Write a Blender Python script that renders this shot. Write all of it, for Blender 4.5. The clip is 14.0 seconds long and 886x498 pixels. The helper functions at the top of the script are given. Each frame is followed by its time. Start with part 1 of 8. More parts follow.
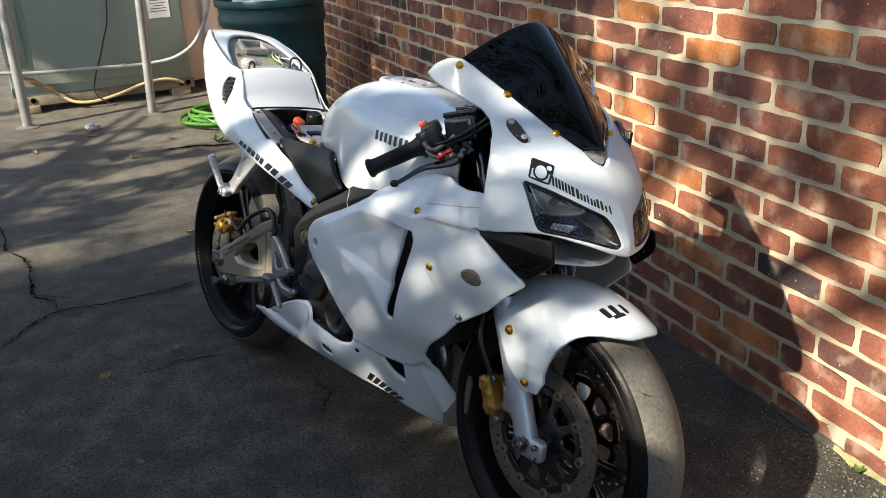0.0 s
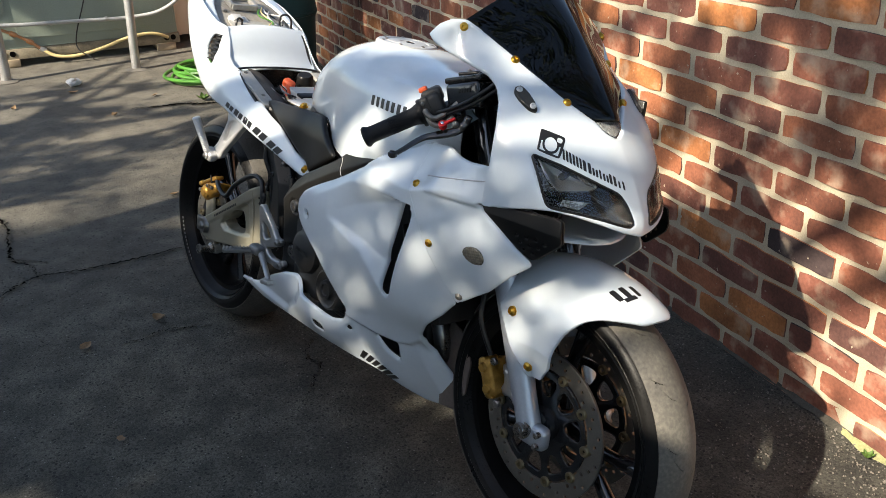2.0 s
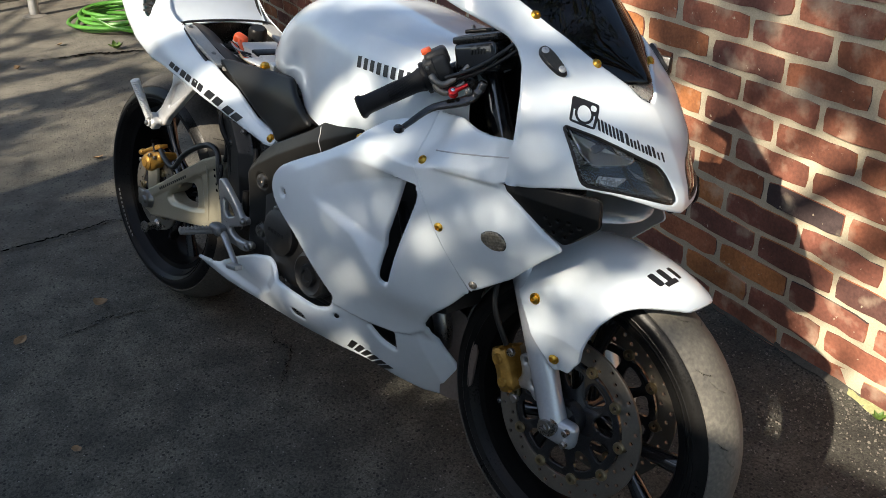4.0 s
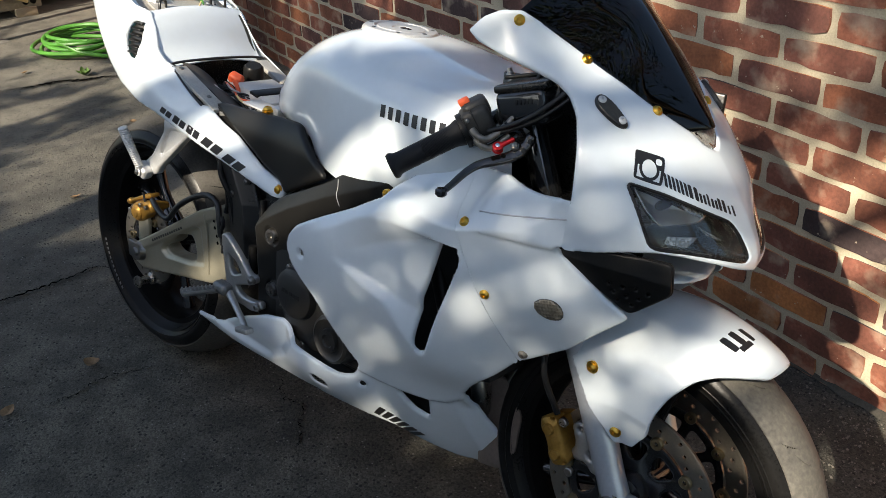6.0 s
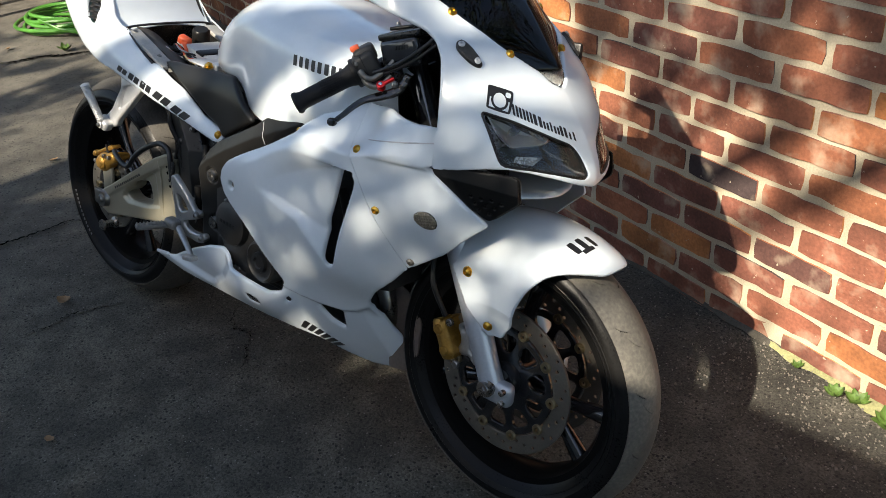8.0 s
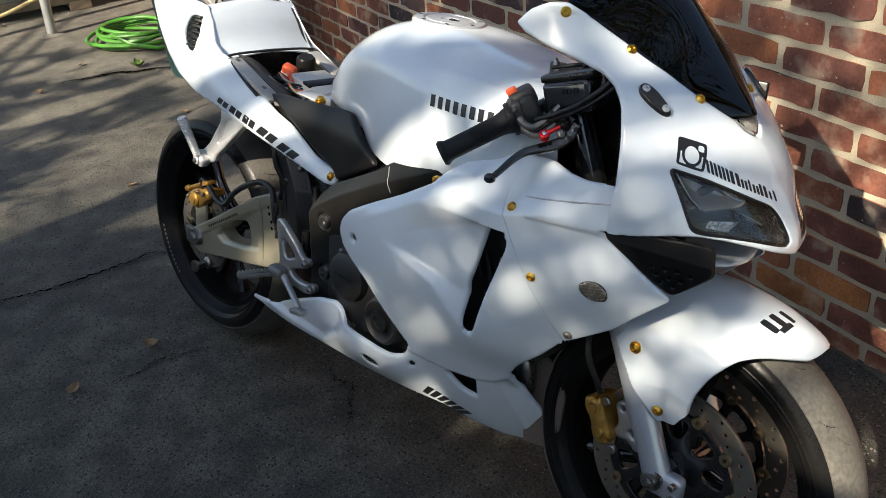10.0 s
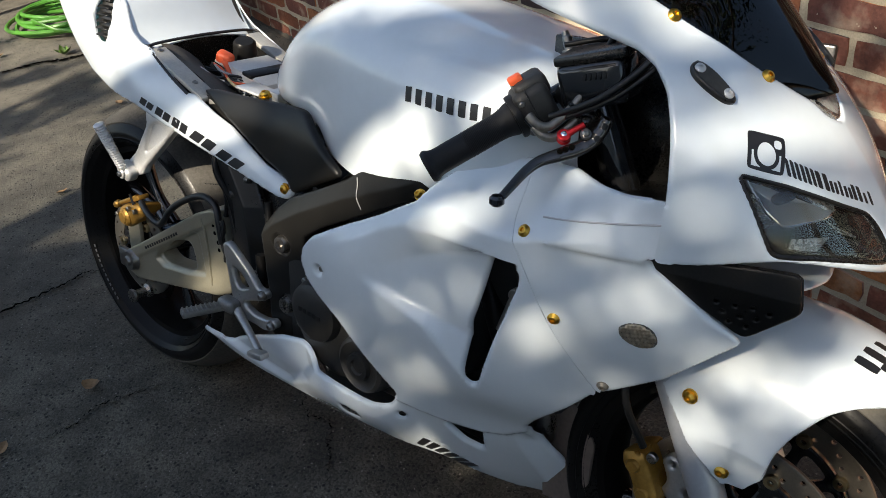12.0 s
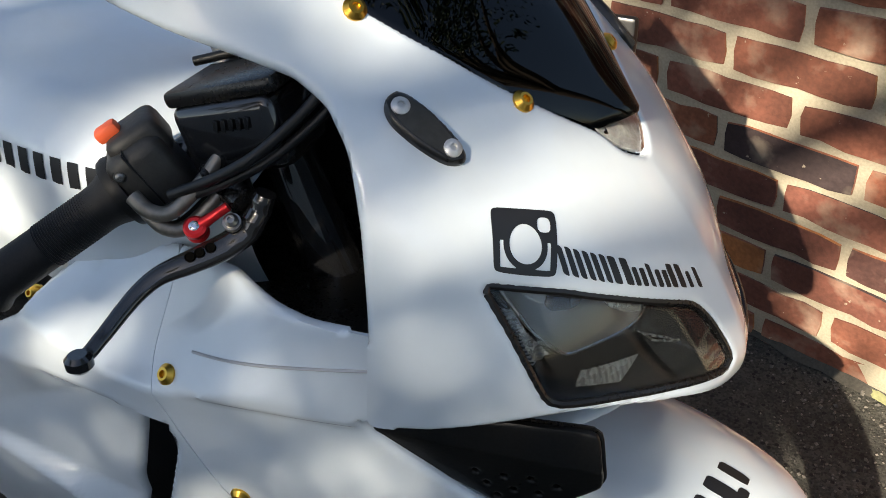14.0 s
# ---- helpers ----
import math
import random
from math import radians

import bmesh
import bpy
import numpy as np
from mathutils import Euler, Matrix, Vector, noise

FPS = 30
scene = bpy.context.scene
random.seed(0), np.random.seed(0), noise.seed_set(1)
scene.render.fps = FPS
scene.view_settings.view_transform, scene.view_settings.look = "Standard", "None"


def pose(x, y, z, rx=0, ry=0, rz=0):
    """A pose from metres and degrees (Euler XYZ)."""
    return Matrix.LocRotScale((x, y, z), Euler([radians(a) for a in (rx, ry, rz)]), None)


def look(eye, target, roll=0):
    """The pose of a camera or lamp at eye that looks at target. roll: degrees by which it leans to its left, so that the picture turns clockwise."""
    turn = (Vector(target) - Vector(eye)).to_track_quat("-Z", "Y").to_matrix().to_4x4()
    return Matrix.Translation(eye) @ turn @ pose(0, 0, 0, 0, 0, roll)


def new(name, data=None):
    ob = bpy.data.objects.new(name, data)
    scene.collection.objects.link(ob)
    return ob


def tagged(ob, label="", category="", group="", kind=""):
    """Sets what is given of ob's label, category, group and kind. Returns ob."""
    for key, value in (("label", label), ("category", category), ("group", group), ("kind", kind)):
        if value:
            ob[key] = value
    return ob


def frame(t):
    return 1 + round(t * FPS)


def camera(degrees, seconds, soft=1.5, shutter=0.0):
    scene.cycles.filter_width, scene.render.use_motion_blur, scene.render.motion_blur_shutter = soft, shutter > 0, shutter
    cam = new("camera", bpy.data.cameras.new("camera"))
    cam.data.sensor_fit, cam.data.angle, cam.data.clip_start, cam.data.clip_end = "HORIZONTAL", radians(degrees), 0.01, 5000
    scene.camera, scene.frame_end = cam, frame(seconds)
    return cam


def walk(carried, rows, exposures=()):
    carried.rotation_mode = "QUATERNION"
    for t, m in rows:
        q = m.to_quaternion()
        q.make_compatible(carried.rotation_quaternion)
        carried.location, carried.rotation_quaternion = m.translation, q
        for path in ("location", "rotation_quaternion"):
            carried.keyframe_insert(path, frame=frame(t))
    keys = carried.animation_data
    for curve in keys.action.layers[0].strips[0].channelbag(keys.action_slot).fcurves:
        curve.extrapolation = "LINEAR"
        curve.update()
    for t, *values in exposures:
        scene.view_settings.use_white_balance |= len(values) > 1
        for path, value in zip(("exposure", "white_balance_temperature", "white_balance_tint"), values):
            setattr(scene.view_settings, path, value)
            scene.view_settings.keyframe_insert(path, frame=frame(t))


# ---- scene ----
cam = camera(53.7, 14.0, soft=0.7)
PATH = [
    (0, (2.506, -1.079, 1.357), (1.032, 0.048, 0.611), -2.8),
    (0.5, (2.51, -1.088, 1.359), (1.039, 0.048, 0.619), -2.5),
    (1, (2.503, -1.087, 1.354), (1.032, 0.038, 0.599), -2.5),
    (1.5, (2.488, -1.088, 1.354), (1.023, 0.043, 0.596), -2.2),
    (2, (2.402, -1.028, 1.345), (0.972, 0.096, 0.513), -1.8),
    (2.5, (2.265, -0.955, 1.339), (0.876, 0.148, 0.416), -2.8),
    (5, (1.996, -1.05, 1.343), (0.811, 0.24, 0.377), -1.5),
    (5.5, (1.896, -0.962, 1.353), (0.711, 0.328, 0.386), -2.5),
    (6, (1.918, -0.967, 1.37), (0.716, 0.303, 0.399), -3.0),
    (6.5, (2.018, -1.044, 1.398), (0.841, 0.239, 0.413), -3.2),
    (7, (2.122, -1.085, 1.413), (0.955, 0.197, 0.416), -3.4),
    (7.5, (2.218, -1.064, 1.394), (1.041, 0.209, 0.397), -3.8),
    (8, (2.247, -1.063, 1.394), (1.062, 0.2, 0.393), -3.2),
    (8.5, (2.181, -1.07, 1.396), (0.925, 0.126, 0.4), -4.3),
    (9, (2.074, -1.083, 1.401), (0.785, 0.097, 0.428), -3.1),
    (11.5, (1.786, -0.826, 1.343), (0.582, 0.382, 0.297), -7.5),
    (12, (1.689, -0.802, 1.318), (0.511, 0.41, 0.249), -7.2),
    (12.5, (1.622, -0.801, 1.293), (0.542, 0.479, 0.2), -4.9),
    (13, (1.578, -0.776, 1.28), (0.663, 0.607, 0.163), -1.2),
    (13.5, (1.569, -0.573, 1.241), (0.679, 0.854, 0.158), -5.1),
    (14, (1.571, -0.353, 1.217), (0.694, 0.933, -0.039), -7.4),
]
walk(cam, [(t, look(eye, target, roll)) for t, eye, target, roll in PATH],
     [(0, 1.10, 6950, 10), (1.5, 1.16, 6950, 10), (2.5, 1.22, 6950, 10), (5, 1.06, 6950, 10), (6.5, 1.04, 6950, 10), (7.5, 1.08, 6950, 10), (9, 1.14, 6950, 10), (11.5, 1.02, 6950, 10), (12, 1.00, 6950, 10), (13, 1.08, 6950, 10), (13.5, 1.08, 6950, 10), (14, 0.94, 6950, 10)])

# ---- light ----
SUN_WAY = Vector((-0.024, 1.0, -0.73)).normalized()
ELEV = math.asin(-SUN_WAY.z)
world = bpy.data.worlds.new("sky")
scene.world = world
world.use_nodes = True
wn = world.node_tree.nodes
sky = wn.new("ShaderNodeTexSky")
sky.sky_type, sky.sun_disc = "NISHITA", False
sky.sun_elevation, sky.sun_rotation = ELEV, math.pi
world.node_tree.links.new(sky.outputs[0], wn["Background"].inputs[0])
wn["Background"].inputs[1].default_value = 0.11
sun = new("sun", bpy.data.lights.new("sun", "SUN"))
sun.data.energy, sun.data.angle, sun.data.color = 5.0, radians(0.53), (1.0, 0.92, 0.79)
sun.matrix_world = look((0.0, -8.0, 8.0), Vector((0.0, -8.0, 8.0)) + SUN_WAY)


# ---- materials ----
def mat(name, base, rough=0.5, metal=0.0, var=0.0, scale=6.0, fine=90.0, bump=0.0, coat=0.0, ramp=None, rvar=0.0, spec=0.5):
    """A principled material with variation at two scales: broad patches and fine grain."""
    m = bpy.data.materials.new(name)
    m.use_nodes = True
    nt = m.node_tree
    n, l = nt.nodes, nt.links
    p = n["Principled BSDF"]
    p.inputs["Roughness"].default_value, p.inputs["Metallic"].default_value = rough, metal
    p.inputs["Coat Weight"].default_value, p.inputs["Coat Roughness"].default_value = coat, 0.05
    p.inputs["Specular IOR Level"].default_value = spec
    p.inputs["Base Color"].default_value = (*base, 1)
    if var or bump or rvar:
        co = n.new("ShaderNodeTexCoord")
        a, b = n.new("ShaderNodeTexNoise"), n.new("ShaderNodeTexNoise")
        for t, s, d in ((a, scale, 5.0), (b, fine, 3.0)):
            t.inputs["Scale"].default_value, t.inputs["Detail"].default_value = s, d
            l.new(co.outputs["Object"], t.inputs["Vector"])
        mix = n.new("ShaderNodeMath")
        mix.operation = "MULTIPLY_ADD"
        mix.inputs[1].default_value = 0.6
        l.new(a.outputs["Fac"], mix.inputs[0])
        half = n.new("ShaderNodeMath")
        half.operation = "MULTIPLY"
        half.inputs[1].default_value = 0.4
        l.new(b.outputs["Fac"], half.inputs[0])
        l.new(half.outputs[0], mix.inputs[2])
        r = n.new("ShaderNodeValToRGB")
        lo = tuple(c * (1 - var) for c in base)
        hi = tuple(min(1.0, c * (1 + var)) for c in base)
        stops = ramp or ((0.3, lo), (0.7, hi))
        while len(r.color_ramp.elements) < len(stops):
            r.color_ramp.elements.new(0.5)
        for e, (at, col) in zip(r.color_ramp.elements, stops):
            e.position, e.color = at, (*col, 1)
        l.new(mix.outputs[0], r.inputs[0])
        if var or ramp:
            l.new(r.outputs[0], p.inputs["Base Color"])
        if rvar:
            q = n.new("ShaderNodeMapRange")
            q.inputs[3].default_value, q.inputs[4].default_value = max(0.02, rough - rvar), min(1.0, rough + rvar)
            q.inputs[1].default_value, q.inputs[2].default_value = 0.3, 0.7
            l.new(mix.outputs[0], q.inputs[0])
            l.new(q.outputs[0], p.inputs["Roughness"])
        if bump:
            h = n.new("ShaderNodeBump")
            h.inputs["Strength"].default_value, h.inputs["Distance"].default_value = bump, min(0.004, 0.25 / fine)
            l.new(b.outputs["Fac"], h.inputs["Height"])
            l.new(h.outputs[0], p.inputs["Normal"])
    return m


def glass(name, tint, rough=0.02, ior=1.45):
    m = mat(name, tint, rough)
    p = m.node_tree.nodes["Principled BSDF"]
    p.inputs["Transmission Weight"].default_value, p.inputs["IOR"].default_value = 1.0, ior
    return m


WHITE = mat("white_paint", (0.675, 0.74, 0.785), 0.26, 0, 0.03, 4, 60, 0.0, 1.0)
WHITE_DULL = mat("seam_shadow_grey", (0.45, 0.46, 0.48), 0.6, 0, 0.1, 9, 120)
BLACK = mat("black_satin_plastic", (0.011, 0.0105, 0.010), 0.30, 0, 0.4, 12, 300, 0.10, rvar=0.1, spec=0.5)
GRAIN = mat("grained_black_plastic", (0.0085, 0.0082, 0.0076), 0.38, 0, 0.55, 7, 420, 0.2, rvar=0.12, spec=0.26)
FORKTUBE = mat("polished_black_tube", (0.045, 0.046, 0.048), 0.09, 0.6, 0.1, 9, 200, 0.0, 1.0)
GLOSSBLACK = mat("gloss_black_enamel", (0.012, 0.012, 0.013), 0.16, 0, 0.3, 9, 200, 0.0, 0.6, rvar=0.06)
RIMBLACK = mat("black_rim_enamel", (0.006, 0.006, 0.006), 0.35, 0, 0.3, 9, 200, 0.0, 0.0, rvar=0.06, spec=0.05)
RUBBER = mat("rubber", (0.010, 0.0097, 0.0094), 0.32, 0, 0.4, 7, 240, 0.15, rvar=0.1, spec=0.14)
TREAD = mat("worn_tyre_tread", (0.13, 0.12, 0.10), 0.6, 0, 0.5, 7, 150, 0.2, ramp=((0.34, (0.075, 0.070, 0.062)), (0.5, (0.125, 0.116, 0.098)), (0.66, (0.20, 0.185, 0.155))), rvar=0.15, spec=0.35)
GRIPRUB = mat("grip_rubber", (0.010, 0.010, 0.011), 0.6, 0, 0.3, 20, 500, 0.5, spec=0.3)
ALU = mat("cast_aluminium", (0.58, 0.58, 0.57), 0.38, 0.5, 0.16, 9, 260, 0.1, rvar=0.1)
PEDAL = mat("dull_cast_alloy", (0.40, 0.40, 0.39), 0.36, 0.75, 0.22, 9, 260, 0.12, rvar=0.1)
PEG = mat("worn_grey_steel", (0.17, 0.17, 0.168), 0.42, 0.5, 0.35, 14, 260, 0.2, rvar=0.12)
SWING = mat("champagne_aluminium", (0.33, 0.305, 0.228), 0.38, 0.5, 0.14, 6, 240, 0.12, rvar=0.1)
SLIDER = mat("silver_fork_enamel", (0.50, 0.53, 0.57), 0.33, 0.55, 0.1, 8, 200, 0.0, 0.4)
STEEL = mat("brushed_steel", (0.30, 0.285, 0.265), 0.33, 1.0, 0.2, 14, 320, 0.1, rvar=0.12)
DISC = mat("ground_disc_steel", (0.21, 0.19, 0.16), 0.40, 0.75, 0.2, 14, 320, 0.1, rvar=0.12)
CHROME = mat("chrome", (0.75, 0.75, 0.76), 0.1, 1.0)
GOLD = mat("gold_anodised", (0.72, 0.42, 0.07), 0.28, 1.0, 0.15, 30, 200)
CALGOLD = mat("gold_caliper_enamel", (0.38, 0.205, 0.04), 0.42, 0.55, 0.28, 20, 220, 0.15)
RED = mat("red_anodised", (0.60, 0.02, 0.025), 0.3, 0.6, 0.15, 40, 200)
ORANGE = mat("orange_plastic", (0.80, 0.12, 0.04), 0.45, 0, 0.1, 40, 200)
VINYL = mat("black_vinyl", (0.012, 0.012, 0.013), 0.35, 0, 0.2, 20, 200)
ENGINE = mat("dark_grey_engine_enamel", (0.021, 0.0205, 0.020), 0.42, 0.2, 0.35, 14, 260, 0.3, rvar=0.1)
RADI = mat("radiator_core", (0.020, 0.017, 0.015), 0.7, 0.2, 0.4, 20, 300, 0.4)
SMOKE = glass("smoked_acrylic", (0.003, 0.004, 0.006), 0.012, 1.42)
CLEAR = glass("clear_lens", (0.93, 0.94, 0.94), 0.01, 1.40)
DARKCHROME = mat("dark_chrome", (0.008, 0.0085, 0.009), 0.25, 0.0, 0.3, 30, 150)
SATINREF = mat("satin_reflector", (0.15, 0.16, 0.165), 0.28, 0.6, 0.3, 40, 260, 0.25, rvar=0.1)
# dusty tread again, darker: the rear tyre's shade is in this colour
TREADDARK = mat("dusty_tread_in_shade", (0.075, 0.070, 0.062), 0.7, 0, 0.5, 9, 190, 0.5, spec=0.2)
LAMPBACK = mat("silvered_lamp_back", (0.34, 0.35, 0.345), 0.3, 0.35, 0.5, 120, 260, 0.5)
DUSTSW = mat("dusty_switch_plastic", (0.030, 0.028, 0.025), 0.5, 0, 0.5, 22, 300, 0.3, rvar=0.12)
DUSTBLACK = mat("dusty_black_plastic", (0.060, 0.054, 0.047), 0.6, 0, 0.5, 18, 200, 0.3, rvar=0.1)
FACETS = mat("faceted_reflector", (0.27, 0.225, 0.165), 0.22, 0.5, 0.5, 150, 320, 0.4, 1.0)
SHROUD = mat("brown_grey_shroud", (0.12, 0.095, 0.08), 0.5, 0, 0.3, 8, 160, 0.1)
PLAQUE = mat("bronze_plaque", (0.085, 0.078, 0.068), 0.35, 0.6, 0.25, 20, 200)
ELBOW = mat("worn_cable_metal", (0.26, 0.235, 0.20), 0.4, 0.7, 0.35, 30, 200, 0.15)
BRASS = mat("dull_brass", (0.30, 0.24, 0.14), 0.4, 0.9, 0.25, 30, 200)
REFLECT = mat("reflector", (0.44, 0.46, 0.475), 0.34, 0.9)
WIRE = mat("wire_sleeve", (0.009, 0.009, 0.009), 0.42, 0, 0.3, 40, 300)
BATT = mat("pale_grey_battery_case", (0.55, 0.54, 0.52), 0.5, 0, 0.12, 12, 200)
RAILGREY = mat("dusty_grey_alloy", (0.42, 0.41, 0.38), 0.5, 0.3, 0.25, 14, 200, 0.2, rvar=0.1)
TRAY = mat("dusty_grey_tray", (0.30, 0.28, 0.25), 0.65, 0, 0.4, 12, 200, 0.2)
HVAC = mat("grey_green_sheet_steel", (0.27, 0.325, 0.275), 0.5, 0, 0.16, 2.5, 160, 0.03, rvar=0.1)
RAILRUST = mat("stained_base_rail", (0.20, 0.175, 0.125), 0.7, 0.1, 0.5, 9, 90, 0.3)
GALV = mat("galvanised_steel", (0.42, 0.42, 0.41), 0.45, 0.65, 0.25, 10, 160, 0.1, rvar=0.12)
CONDUIT = mat("grey_conduit", (0.40, 0.41, 0.41), 0.5, 0, 0.2, 10, 160)
YELLOW = mat("yellow_gas_line", (0.62, 0.50, 0.24), 0.5, 0, 0.25, 12, 120)
COPPER = mat("copper", (0.50, 0.25, 0.13), 0.4, 0.9, 0.35, 18, 160)
GLOSSWHITE = mat("white_house_paint", (0.80, 0.79, 0.76), 0.45, 0, 0.06, 3, 90, 0.05)
SIDING = mat("beige_siding", (0.70, 0.61, 0.50), 0.6, 0, 0.1, 3, 150)
HOSE = mat("green_hose", (0.058, 0.205, 0.025), 0.42, 0, 0.25, 8, 120)
BIN = mat("teal_plastic", (0.012, 0.060, 0.062), 0.42, 0, 0.3, 4, 140, 0.08, rvar=0.1)
BAG = mat("clear_rubbish_bag", (0.6, 0.62, 0.64), 0.3, 0, 0.3, 14, 90, 0.4)
PAPER = mat("printed_paper", (0.72, 0.72, 0.70), 0.7, 0, 0.1, 30, 200)
INKGREY = mat("grey_ink", (0.113, 0.113, 0.113), 0.7)
WOOD = mat("weathered_timber", (0.34, 0.27, 0.18), 0.8, 0, 0.3, 14, 200, 0.3)
DRYLEAF = mat("dry_leaf", (0.24, 0.15, 0.075), 0.75, 0, 0.45, 30, 200, 0.3)
WEED = mat("weed_leaf", (0.075, 0.14, 0.025), 0.6, 0, 0.4, 40, 200)
FOLIAGE = mat("tree_leaf", (0.055, 0.10, 0.025), 0.6, 0, 0.45, 2, 40)
BARK = mat("bark", (0.13, 0.10, 0.075), 0.9, 0, 0.4, 5, 60, 0.6)
# grey-blue, picked for the light these unseen walls bounce onto the bike
PLASTER = mat("painted_wall", (0.42, 0.45, 0.48), 0.7, 0, 0.12, 1.5, 90, 0.1)
SANDGRIT = mat("pale_grit", (0.17, 0.155, 0.13), 0.9, 0, 0.4, 40, 200)
CRACK = mat("crack_fill", (0.004, 0.0037, 0.0034), 0.95, 0, 0.3, 30, 200, spec=0.0)
MOSS = mat("moss_and_sand", (0.25, 0.25, 0.12), 0.95, 0, 0.5, 14, 160, 0.6)
MORTAR = mat("sandy_mortar", (0.47, 0.412, 0.300), 0.92, 0, 0.3, 11, 220, 1.0)


def asphalt():
    """Asphalt: broad pale and dark patches, stones of their own tone, sparse pale grit."""
    m = mat("asphalt", (0.045, 0.046, 0.048), 0.85, 0, 0.0, 1.3, 150, 0.9)
    nt = m.node_tree
    n, l = nt.nodes, nt.links
    p = n["Principled BSDF"]
    co = n.new("ShaderNodeTexCoord")
    broad, mid_n = n.new("ShaderNodeTexNoise"), n.new("ShaderNodeTexNoise")
    for t, s, d in ((broad, 1.1, 6.0), (mid_n, 9.0, 6.0)):
        t.inputs["Scale"].default_value, t.inputs["Detail"].default_value = s, d
        l.new(co.outputs["Object"], t.inputs["Vector"])
    cells = n.new("ShaderNodeTexVoronoi")
    cells.inputs["Scale"].default_value = 260.0
    l.new(co.outputs["Object"], cells.inputs["Vector"])
    grit = n.new("ShaderNodeTexVoronoi")
    grit.inputs["Scale"].default_value = 110.0
    l.new(co.outputs["Object"], grit.inputs["Vector"])
    add = n.new("ShaderNodeMath")
    add.operation = "ADD"
    l.new(broad.outputs["Fac"], add.inputs[0])
    l.new(mid_n.outputs["Fac"], add.inputs[1])
    r = n.new("ShaderNodeValToRGB")
    stops = ((0.36, (0.0325, 0.0317, 0.0266)), (0.50, (0.058, 0.056, 0.0455)), (0.62, (0.104, 0.098, 0.078)))
    r.color_ramp.elements.new(0.5)
    for e, (at, col) in zip(r.color_ramp.elements, stops):
        e.position, e.color = at, (*col, 1)
    halved = n.new("ShaderNodeMath")
    halved.operation = "MULTIPLY"
    halved.inputs[1].default_value = 0.5
    l.new(add.outputs[0], halved.inputs[0])
    l.new(halved.outputs[0], r.inputs[0])
    tone = n.new("ShaderNodeSeparateColor")
    l.new(cells.outputs["Color"], tone.inputs[0])
    span = n.new("ShaderNodeMapRange")
    span.inputs[3].default_value, span.inputs[4].default_value = 0.50, 1.50
    l.new(tone.outputs[0], span.inputs[0])
    mul = n.new("ShaderNodeVectorMath")
    mul.operation = "SCALE"
    l.new(r.outputs[0], mul.inputs[0])
    l.new(span.outputs[0], mul.inputs["Scale"])
    pale = n.new("ShaderNodeSeparateColor")
    l.new(grit.outputs["Color"], pale.inputs[0])
    few = n.new("ShaderNodeMath")
    few.operation = "GREATER_THAN"
    few.inputs[1].default_value = 0.92
    l.new(pale.outputs[1], few.inputs[0])
    near = n.new("ShaderNodeMath")
    near.operation = "LESS_THAN"
    near.inputs[1].default_value = 0.24
    l.new(grit.outputs["Distance"], near.inputs[0])
    spot = n.new("ShaderNodeMath")
    spot.operation = "MULTIPLY"
    l.new(few.outputs[0], spot.inputs[0])
    l.new(near.outputs[0], spot.inputs[1])
    # paler towards the back, to stand in for the brighter light on that ground
    place = n.new("ShaderNodeSeparateXYZ")
    l.new(co.outputs["Object"], place.inputs[0])
    back = n.new("ShaderNodeMapRange")
    back.inputs[1].default_value, back.inputs[2].default_value = 0.1, -1.9
    l.new(place.outputs[0], back.inputs[0])
    back_lift = n.new("ShaderNodeMath")
    back_lift.operation = "MULTIPLY"
    l.new(back.outputs[0], back_lift.inputs[0])
    l.new(mid_n.outputs["Fac"], back_lift.inputs[1])
    # mixes in the pale tone that carries the extra light
    dusty = n.new("ShaderNodeMix")
    dusty.data_type = "RGBA"
    dusty.inputs[7].default_value = (0.17, 0.155, 0.127, 1)
    l.new(mul.outputs[0], dusty.inputs[6])
    l.new(back_lift.outputs[0], dusty.inputs[0])
    mx = n.new("ShaderNodeMix")
    mx.data_type = "RGBA"
    mx.inputs[7].default_value = (0.20, 0.19, 0.17, 1)
    hollow = n.new("ShaderNodeTexVoronoi")
    hollow.inputs["Scale"].default_value = 95.0
    l.new(co.outputs["Object"], hollow.inputs["Vector"])
    chance = n.new("ShaderNodeSeparateColor")
    l.new(hollow.outputs["Color"], chance.inputs[0])
    lost = n.new("ShaderNodeMath")
    lost.operation = "GREATER_THAN"
    lost.inputs[1].default_value = 0.74
    l.new(chance.outputs[0], lost.inputs[0])
    within = n.new("ShaderNodeMath")
    within.operation = "LESS_THAN"
    within.inputs[1].default_value = 0.34
    l.new(hollow.outputs["Distance"], within.inputs[0])
    pit = n.new("ShaderNodeMath")
    pit.operation = "MULTIPLY"
    l.new(lost.outputs[0], pit.inputs[0])
    l.new(within.outputs[0], pit.inputs[1])
    pitted = n.new("ShaderNodeMix")
    pitted.data_type = "RGBA"
    pitted.inputs[7].default_value = (0.016, 0.015, 0.013, 1)
    l.new(dusty.outputs[2], pitted.inputs[6])
    l.new(pit.outputs[0], pitted.inputs[0])
    l.new(pitted.outputs[2], mx.inputs[6])
    l.new(spot.outputs[0], mx.inputs[0])
    l.new(mx.outputs[2], p.inputs["Base Color"])
    lump = n.new("ShaderNodeTexNoise")
    lump.inputs["Scale"].default_value, lump.inputs["Detail"].default_value, lump.inputs["Roughness"].default_value = 60.0, 8.0, 0.75
    l.new(co.outputs["Object"], lump.inputs["Vector"])
    pit = n.new("ShaderNodeMath")
    pit.operation = "MULTIPLY_ADD"
    pit.inputs[1].default_value = -0.22
    l.new(cells.outputs["Distance"], pit.inputs[0])
